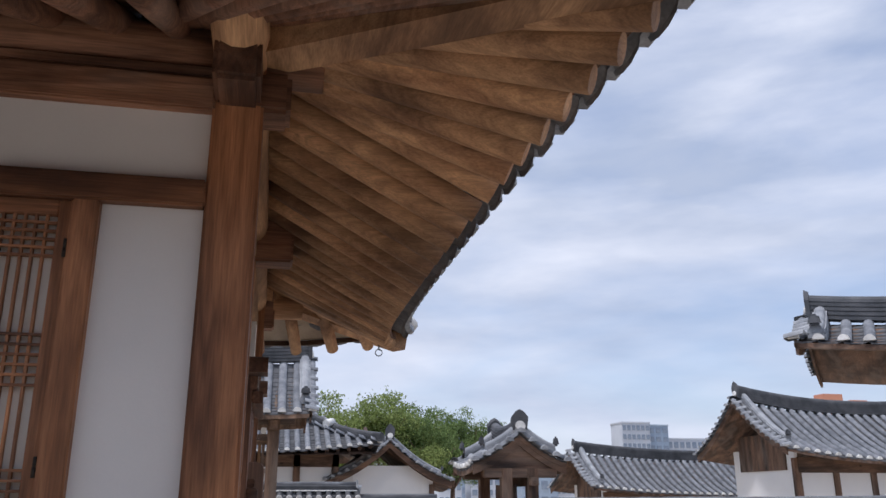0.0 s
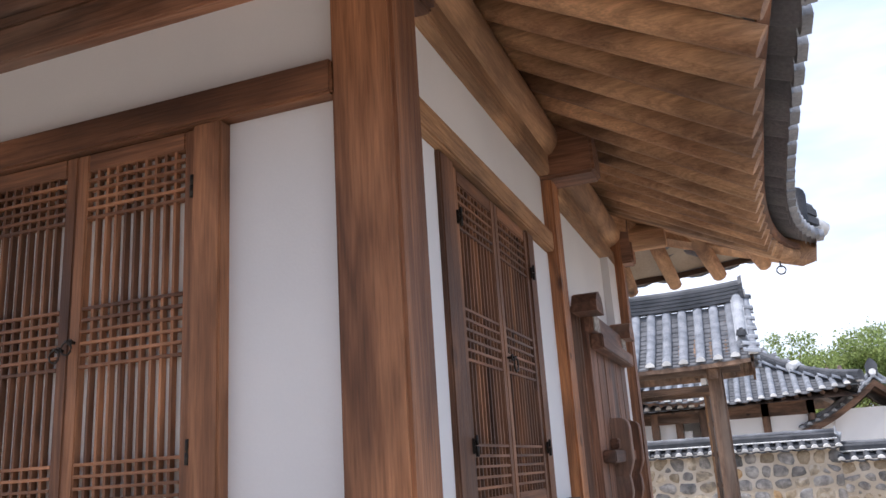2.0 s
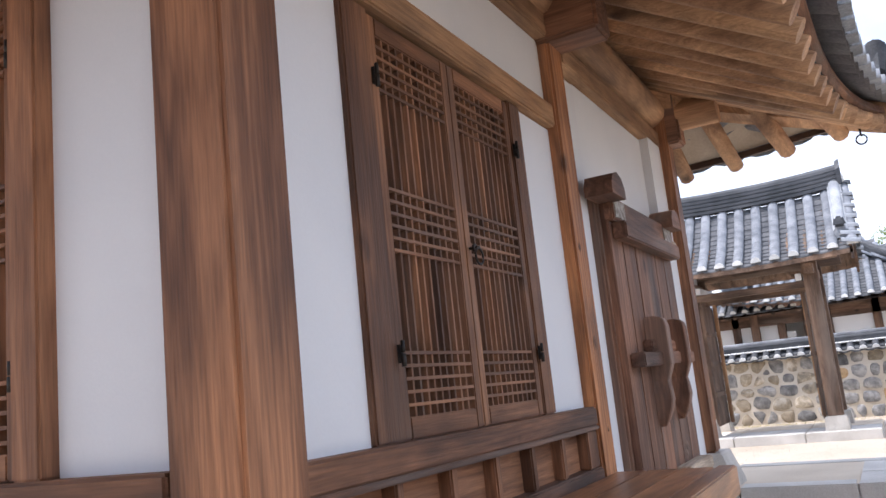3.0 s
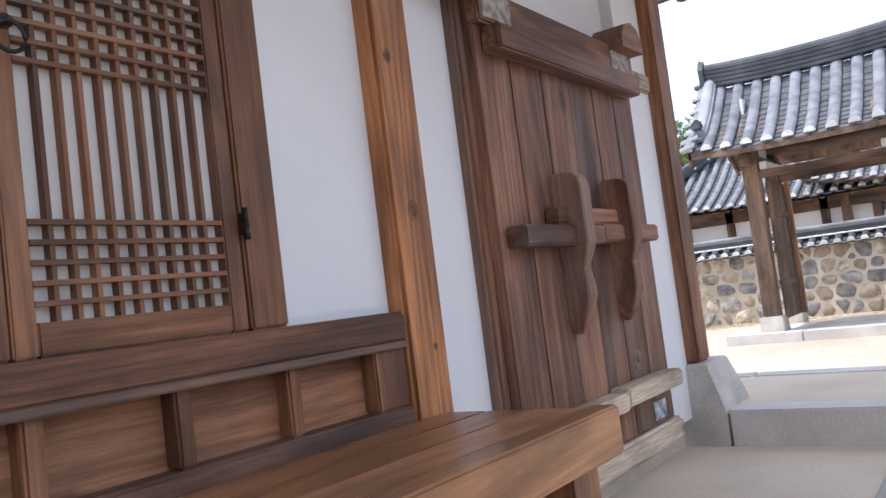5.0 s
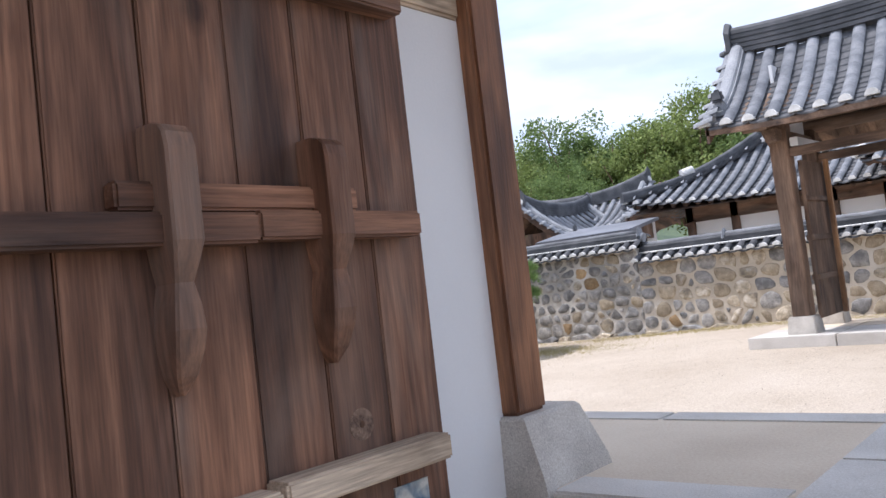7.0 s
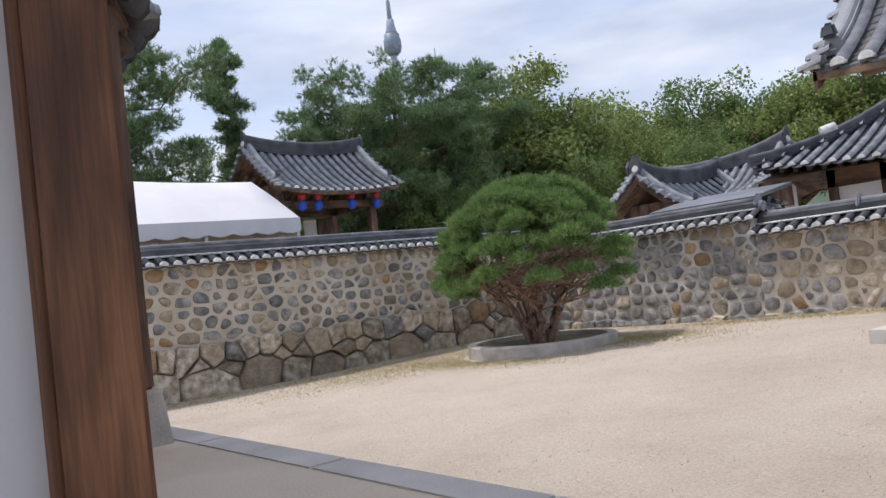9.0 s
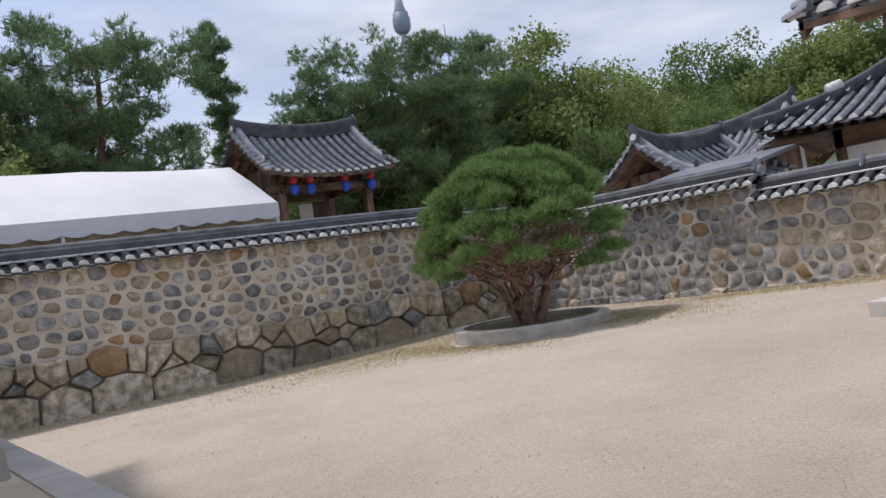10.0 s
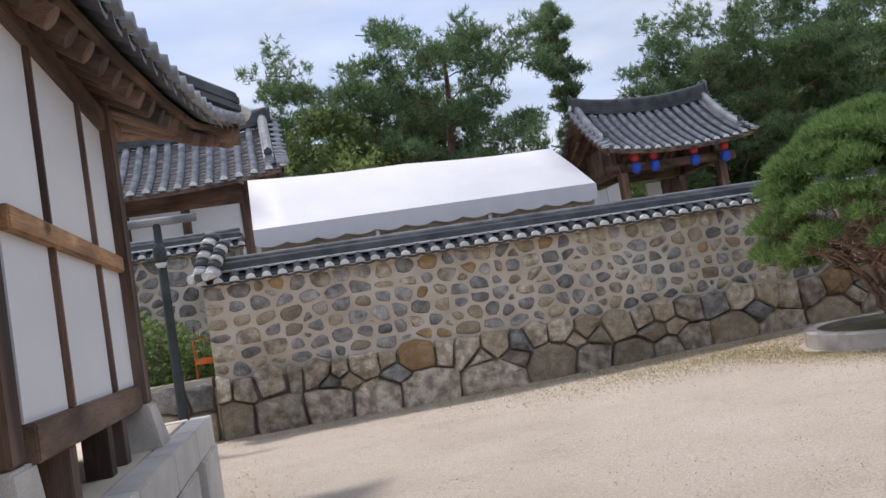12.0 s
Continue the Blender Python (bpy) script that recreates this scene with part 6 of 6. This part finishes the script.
for c, t in (((-8.2, 23.95), (-4.9, 27.5)), ((3.2, 23.95), (-0.1, 27.5)), ((-8.2, 30.6), (-4.9, 27.7))):
    pts = []
    for k in range(11):
        u = k / 10
        pts.append((c[0] + (t[0] - c[0]) * u, c[1] + (t[1] - c[1]) * u, bz + 0.33 + 1.85 * u - 0.42 * math.sin(math.pi * u) * (1 - 0.35 * u)))
    ridge(big, pts, 0.26, 0.26, finial=False, name="hip_ridge", layers=2)
    p = Vector(pts[4]) + Vector((0, 0, 0.26))
    bm = bmesh.new()
    bm_tube(bm, [p, p + Vector((-0.22, -0.22, -0.08))], 0.12, 10)
    part("lime_plug", bm, LIME, big)
for k in range(9):
    x = -7.0 + 9.0 * k / 8
    lohi("post", x - 0.1, x + 0.1, 25.1, 25.3, 0.1, 3.0, WOODS["smokez"], big, 0.008)
    if k < 8 and k != 5:
        lohi("plaster_panel", x + 0.1, x + 1.025, 25.18, 25.24, 1.55, 2.52, PLASTER, big, 0.0)
    elif k == 5:
        lohi("plaster_panel", x + 0.1, x + 0.32, 25.18, 25.24, 1.55, 2.3, PLASTER, big, 0.0)
        lohi("plaster_panel", x + 0.82, x + 1.025, 25.18, 25.24, 1.55, 2.3, PLASTER, big, 0.0)
lohi("window_frame", 0.72, 1.08, 25.12, 25.17, 1.75, 2.02, WOODS["smokex"], big, 0.006)
lohi("lintel", -7.1, 2.1, 25.1, 25.26, 2.52, 3.0, WOODS["smokex"], big, 0.008)
lohi("side_wall", -7.04, -6.96, 25.2, 29.4, 0.1, 2.9, PLASTER, big, 0.0)
lohi("side_wall", 1.96, 2.04, 25.2, 29.4, 0.1, 2.9, PLASTER, big, 0.0)
lohi("back_wall", -7, 2, 29.3, 29.4, 0.1, 2.9, PLASTER, big, 0.0)
for k in range(36):
    x = -7.9 + 10.8 * k / 35
    bm = bmesh.new()
    z = bz + lift_b((x + 8.15) / 11.3)
    bm_tube(bm, [(x, 24.15, z - 0.09), (x, 25.6, z + 0.55)], 0.06, 7)
    part("rafter", bm, WOODS["smokey"], big)

wing = thing("tiled_wing", "nearer hanok wing with a raised grey tile eave and upturned corner", "house")
wz = 3.0
WING = 8
lift_w = lambda u: 0.22 * (1 - u) ** 2.2
tiled_slope(wing, (-2.62, 23.55, wz), (1, 0, 0), (0, 1, 0), WING, 0.29, 2.6, 1.5, 0.12, lift_w, lambda u: min(1.0, u * 2.6 + 0.1), tint=TILE)
bm = bmesh.new()
fr = [(Vector((-2.6 + 0.29 * (WING - 1) * k / 12, 0, lift_w(k / 12))), Vector((0, 1, 0)), Vector((0, 0, 1))) for k in range(13)]
bm_sweep(bm, [(23.6, wz - 0.10), (25.1, wz + 0.45), (25.1, wz + 0.55), (23.6, wz - 0.02)], fr)
part("roof_deck", bm, WOODS["smokey"], wing)
ridge(wing, [(-2.68 + 1.5 * k / 8, 23.5 + 2.3 * k / 8, wz + 0.24 + 1.25 * k / 8 - 0.2 * math.sin(math.pi * k / 8)) for k in range(9)], 0.24, 0.22, finial=False, name="hip_ridge", layers=2)
bm = bmesh.new()
bm_tube(bm, [(-2.55, 23.7, wz + 0.42), (-2.72, 23.45, wz + 0.34)], 0.11, 10)
part("lime_plug", bm, LIME, wing)
for k in range(WING - 1):
    x = -2.5 + 0.29 * k
    bm = bmesh.new()
    bm_tube(bm, [(x, 23.66, wz - 0.12 + lift_w(k / WING)), (x, 25.1, wz + 0.42)], 0.06, 7)
    part("rafter", bm, WOODS["smokey"], wing)
for x in (-2.0, -0.72):
    lohi("post", x - 0.1, x + 0.1, 24.85, 25.05, 0.1, wz + 0.4, WOODS["smokez"], wing, 0.008)
lohi("lintel", -2.0, -0.7, 24.88, 25.02, 2.5, wz, WOODS["smokex"], wing, 0.008)

simple_house("side_house", "low hanok wing with a gabled tile roof and white plaster", 3.6, 26.8, 90, 3.4, 1.9, 1.95, 1.15, 0.2, 1.2, 0.5, 2, tint=TILE, gable=PLASTER)
simple_house("gabled_house", "small hanok with its gable end and barge tiles facing the yard", -11.0, 25.4, 90, 3.6, 1.75, 2.2, 1.1, 0.22, 1.2, 0.55, 2, tint=TILE)
simple_house("rear_house", "hanok with a curved tiled ridge behind the wall", -11.7, 27.6, 0, 5.2, 1.7, 2.62, 1.0, 0.34, 1.4, 0.6, 4, tint=TILE)
shed = thing("metal_roof", "flat grey sheet roof between two tiled houses", "roof", (-8.6, 23.2, 0))
solid("sheet", (0, 0, 2.55), (2.6, 1.6, 0.08), mat("grey_sheet", (0.13, 0.14, 0.16), 0.6, (0.19, 0.20, 0.225), 1, 20, bump=0.05, speck=0.1), shed, 0.01, (10, 0, 0))
for x in (-1.2, 1.2):
    lohi("post", x - 0.05, x + 0.05, -0.6, -0.5, 0.1, 2.45, WOODS["smokez"], shed, 0.004)

# ---- small gate in the east wall, and roofs beyond it ----
gate2 = thing("wall_gate", "small tiled timber gate set in the east wall", "gate", (4.12, 14.3, 0), 90)
gable_roof(gate2, 1.55, 0.80, 2.12, 0.46, 0.10, 0.21, ridge_h=0.30, sag=0.05, tile=0.16, deck="smoke")
for x in (-0.72, 0.72):
    for y in (-0.20, 0.24):
        lohi("post", x - 0.09, x + 0.09, y - 0.09, y + 0.09, 0.42, 2.1, WOODS["smokez"], gate2, 0.01)
        solid("post_base", (x, y, 0.31), (0.34, 0.34, 0.26), GRANITE, gate2, 0.01, None, "", 0.85)
    lohi("cross_beam", x - 0.07, x + 0.07, -0.62, 0.62, 1.95, 2.1, WOODS["smokey"], gate2, 0.01)
lohi("tie_beam", -0.9, 0.9, -0.27, -0.13, 1.82, 1.96, WOODS["smokex"], gate2, 0.01)
lohi("door_leaf", -0.6, 0.6, 0.02, 0.06, 0.3, 1.85, WOODS["smokez"], gate2, 0.005, "dark plank door leaf")

for x in (-0.70, 0.70):
    bm = bmesh.new()
    rings = [[bm.verts.new((x + dx, y, z)) for y, z in ((-0.66, 2.10), (0.66, 2.10), (0.30, 2.36), (0.0, 2.56), (-0.30, 2.36))] for dx in (-0.025, 0.025)]
    for k in range(5):
        bm.faces.new((rings[0][k], rings[0][(k + 1) % 5], rings[1][(k + 1) % 5], rings[1][k]))
    bm.faces.new(rings[0][::-1])
    bm.faces.new(rings[1])
    part("gable_board", bm, WOODS["smokey"], gate2)

simple_house("east_house", "hanok with a gabled grey tile roof and cream plaster", 17.2, 21.7, 0, 8.4, 2.3, 2.55, 1.45, 0.35, 1.2, 0.8, 6, tint=TILE)
simple_house("far_house", "long low hanok roof of grey tiles", 17.6, 31.5, 0, 12.0, 2.4, 1.75, 1.35, 0.3, 0.9, 0.8, 6, tint=TILE)
near_roof = simple_house("near_house", "hanok eave of grey tiles with white tile ends", 10.89, 9.35, -40, 6.8, 2.0, 3.50, 0.62, 0.22, 1.6, 1.35, 4, tint=TILE)

# ---- beyond the end of the west wall ----
bank = yard_wall("bank_wall", (-11.3, 5.6), (-11.3, 8.45), 0.05, 0.95, 0.5, 0.93, "low bank of rough boulders", 15, cap=False)
wall_back = yard_wall("wall_back", (-14.8, 3.4), (-14.8, 9.0), 0.6, 3.05, 0.4, 0.0, "tall grey stone wall with a tiled cap", 16, (0.3, 0.55), (0.2, 0.34), (6, 6, 0, 0, 0))
rng = np.random.default_rng(77)
hedge = thing("hedge", "leafy green shrubs on the boulder bank", "shrub", (-12.3, 7.2, 0.9))
pts = np.stack([rng.uniform(-0.8, 0.7, 900), rng.uniform(-1.7, 1.45, 900), rng.uniform(-0.2, 1.0, 900)], axis=1)
pts[:, 2] *= 0.75 + 0.25 * np.sin(pts[:, 1] * 4)
cards("foliage", pts, None, 0.05, 12, LEAF_MID, hedge, rng, "leaf")
bm = bmesh.new()
for k in range(10):
    branch(bm, (rng.uniform(-0.5, 0.5), -1.5 + 0.3 * k, -0.3), (rng.uniform(-0.6, 0.6), -1.5 + 0.3 * k + rng.normal(0, 0.2), 0.8), 0.03, 0.01, rng, 0.1, 4)
part("stems", bm, BARK, hedge)
chair = thing("orange_stand", "orange metal-framed stand among the shrubs", "stand", (-11.55, 8.38, 0.93))
ORANGE = mat("orange_paint", (0.75, 0.16, 0.03), 0.5, (0.8, 0.2, 0.04), 3, 30, bump=0.0, speck=0.05)
bm = bmesh.new()
bm_tube(bm, [(0, -0.13, 0), (0, -0.13, 0.55), (0, 0.12, 0.58), (0, 0.12, 0)], 0.012, 6)
part("frame", bm, ORANGE, chair)
lohi("shelf", -0.08, 0.08, -0.12, 0.12, 0.22, 0.30, ORANGE, chair, 0.01)
lamp = thing("lamp_post", "dark green lamp post with small lantern and cross arm", "street lamp", (-10.5, 8.12, 0.08))
LAMPGREEN = mat("dark_green_metal", (0.03, 0.04, 0.04), 0.5, (0.055, 0.065, 0.065), 4, 40, bump=0.05, speck=0.1, metal=0.3)
bm = bmesh.new()
bm_tube(bm, [(0, 0, 0), (0, 0, 0.3), (0, 0, 0.34), (0, 0, 2.55), (0, 0, 2.95)], [0.085, 0.08, 0.065, 0.055, 0.05], 12)
part("pole", bm, LAMPGREEN, lamp)
bm = bmesh.new()
bm_tube(bm, [(0.07, 0, 2.42), (0.07, 0, 2.5), (0.07, 0, 2.62), (0.07, 0, 2.70)], [0.05, 0.085, 0.085, 0.03], 12)
part("lantern_head", bm, LAMPGREEN, lamp)
bm = bmesh.new()
bm_tube(bm, [(0.07, 0, 2.38), (0.07, 0, 2.44)], [0.05, 0.075], 12)
part("lamp_glass", bm, ACRYL, lamp)
bm = bmesh.new()
bm_tube(bm, [(0, -0.46, 2.98), (0, 0.5, 2.98)], 0.055, 12)
part("cross_arm", bm, TILE_PALE, lamp)
west_house = simple_house("west_house", "hanok with a tiled eave and white plaster behind the wall end", -18.6, 6.7, 90, 6.6, 2.4, 4.5, 1.5, 0.22, 3.0, 0.9, 4, tint=TILE)

# ---- hill, tower and town ----
bm = bmesh.new()
g = []
for j in range(30):
    row = []
    for i in range(34):
        x, y = -1500 + 46 * i, -300 + 60 * j
        h = 172 * math.exp(-(((x + 720) / 300) ** 2 + ((y - 560) / 420) ** 2)) + 95 * math.exp(-(((x + 450) / 330) ** 2 + ((y - 1250) / 300) ** 2))
        h *= 1 + 0.10 * noise.noise((x * 0.011, y * 0.011, 1.0)) + 0.05 * noise.noise((x * 0.05, y * 0.05, 2.0))
        row.append(bm.verts.new((x, y, h - 6)))
    g.append(row)
for j in range(29):
    for i in range(33):
        bm.faces.new((g[j][i], g[j][i + 1], g[j + 1][i + 1], g[j + 1][i])).smooth = True
tagged(part("backdrop_hill", bm, HILL, None), "wooded green hill in the distance", "hill", kind="structure")
tower = thing("lookout_tower", "tall pale lookout tower with a round observation deck on the hill", "tower", (-600, 466, 140))
CONC = mat("tower_concrete", (0.27, 0.32, 0.40), 0.8, (0.36, 0.41, 0.49), 0.05, 1.0, bump=0.0, speck=0.1)
CONC_D = mat("tower_glass_deck", (0.16, 0.21, 0.28), 0.5, (0.24, 0.29, 0.36), 0.3, 1.0, bump=0.0, speck=0.1)
for nm, zz, rr, mm in (("shaft", [0, 30, 82], [4, 3, 2.6], CONC), ("deck", [77, 80, 84, 92, 93, 97, 98], [4, 7, 8.2, 8.2, 7.2, 7.2, 4.5], CONC_D), ("deck_crown", [98, 99, 104, 111], [5.4, 5.4, 4.2, 3.4], CONC), ("mast", [110, 128, 129, 150, 151, 186], [2.2, 1.9, 1.4, 1.2, 0.8, 0.4], CONC)):
    bm = bmesh.new()
    bm_tube(bm, [(0, 0, z) for z in zz], rr, 18)
    part(nm, bm, mm, tower)
mast = thing("radio_mast", "thin lattice radio mast on the hill", "mast", (-600, 516, 136))
bm = bmesh.new()
bm_tube(bm, [(0, 0, 0), (0, 0, 93)], [1.6, 0.6], 6)
part("mast", bm, CONC, mast)


def block(name, label, x, y, w, d, h, wall_m, floors, cols):
    """A town building: walls, bands of window panes set in, a parapet."""
    b = thing(name, label, "building", (x, y, -2))
    lohi("wall", -w / 2, w / 2, -d / 2, d / 2, 0, h, wall_m, b, 0.05)
    lohi("parapet", -w / 2 - 0.3, w / 2 + 0.3, -d / 2 - 0.3, d / 2 + 0.3, h, h + 0.8, wall_m, b, 0.05)
    bm = bmesh.new()
    bm_box(bm, (0, 0, 0), (w / cols * 0.66, 0.4, h / floors * 0.55))
    me = mesh_of(bm, "window", CONC_D)
    for i in range(cols):
        for j in range(floors):
            put("window", me, b, pose(-w / 2 + w * (i + 0.5) / cols, -d / 2 - 0.1, h * (j + 0.5) / floors))
    return b


BLDG = [mat("pale_office_wall", (0.46, 0.50, 0.56), 0.7, (0.54, 0.58, 0.63), 0.05, 1, bump=0, speck=0.1), mat("blue_office_wall", (0.25, 0.33, 0.44), 0.5, (0.33, 0.41, 0.5), 0.05, 1, bump=0, speck=0.1), mat("brick_red_tower", (0.52, 0.22, 0.14), 0.8, (0.58, 0.28, 0.18), 0.05, 1, bump=0, speck=0.1)]
block("office_tower", "slim blue-grey office tower in the town", 181, 400, 15, 14, 40, BLDG[0], 9, 6)
block("office_tower", "slim blue glass office tower in the town", 194, 402, 11, 14, 39, BLDG[1], 9, 3)
block("office_block", "low pale office block in the town", 212, 410, 34, 16, 33, BLDG[0], 6, 10)
block("office_block", "low pale office block with a roof sign", 233, 398, 14, 14, 30, BLDG[0], 6, 4)
sign = thing("roof_sign", "white billboard with a dark emblem and lettering bars", "sign", (233.5, 391, 28))
lohi("panel", -6, 6, 0, 0.5, 0, 9, WHITE, sign, 0.05)
lohi("emblem", -1.4, 1.4, -0.15, 0, 4.4, 7.4, INK, sign, 0.3)
lohi("letter_bar", -3.6, 3.6, -0.15, 0, 2.2, 3.3, INK, sign, 0.1)
block("apartment_tower", "round-topped blue building with orange rooftop blocks", 306, 405, 34, 16, 46, BLDG[1], 7, 8)
for x, w, h in ((298, 12, 11), (314, 10, 8)):
    rt = thing("rooftop_block", "orange-red rooftop plant block", "rooftop", (x, 400, 44.8))
    lohi("wall", -w / 2, w / 2, -4, 4, 0, h, BLDG[2], rt, 0.1)
block("apartment_block", "distant grey apartment block on the slope", 88, 400, 12, 12, 40, BLDG[1], 8, 4)
rb = random.Random(9)
for k in range(14):
    x = 70 + 16 * k + rb.uniform(-4, 4)
    block("town_house", "small distant town building", x, 330 + rb.uniform(-15, 15), rb.uniform(8, 15), 10, rb.uniform(9, 18), rb.choice(BLDG[:2]), 3, 4)
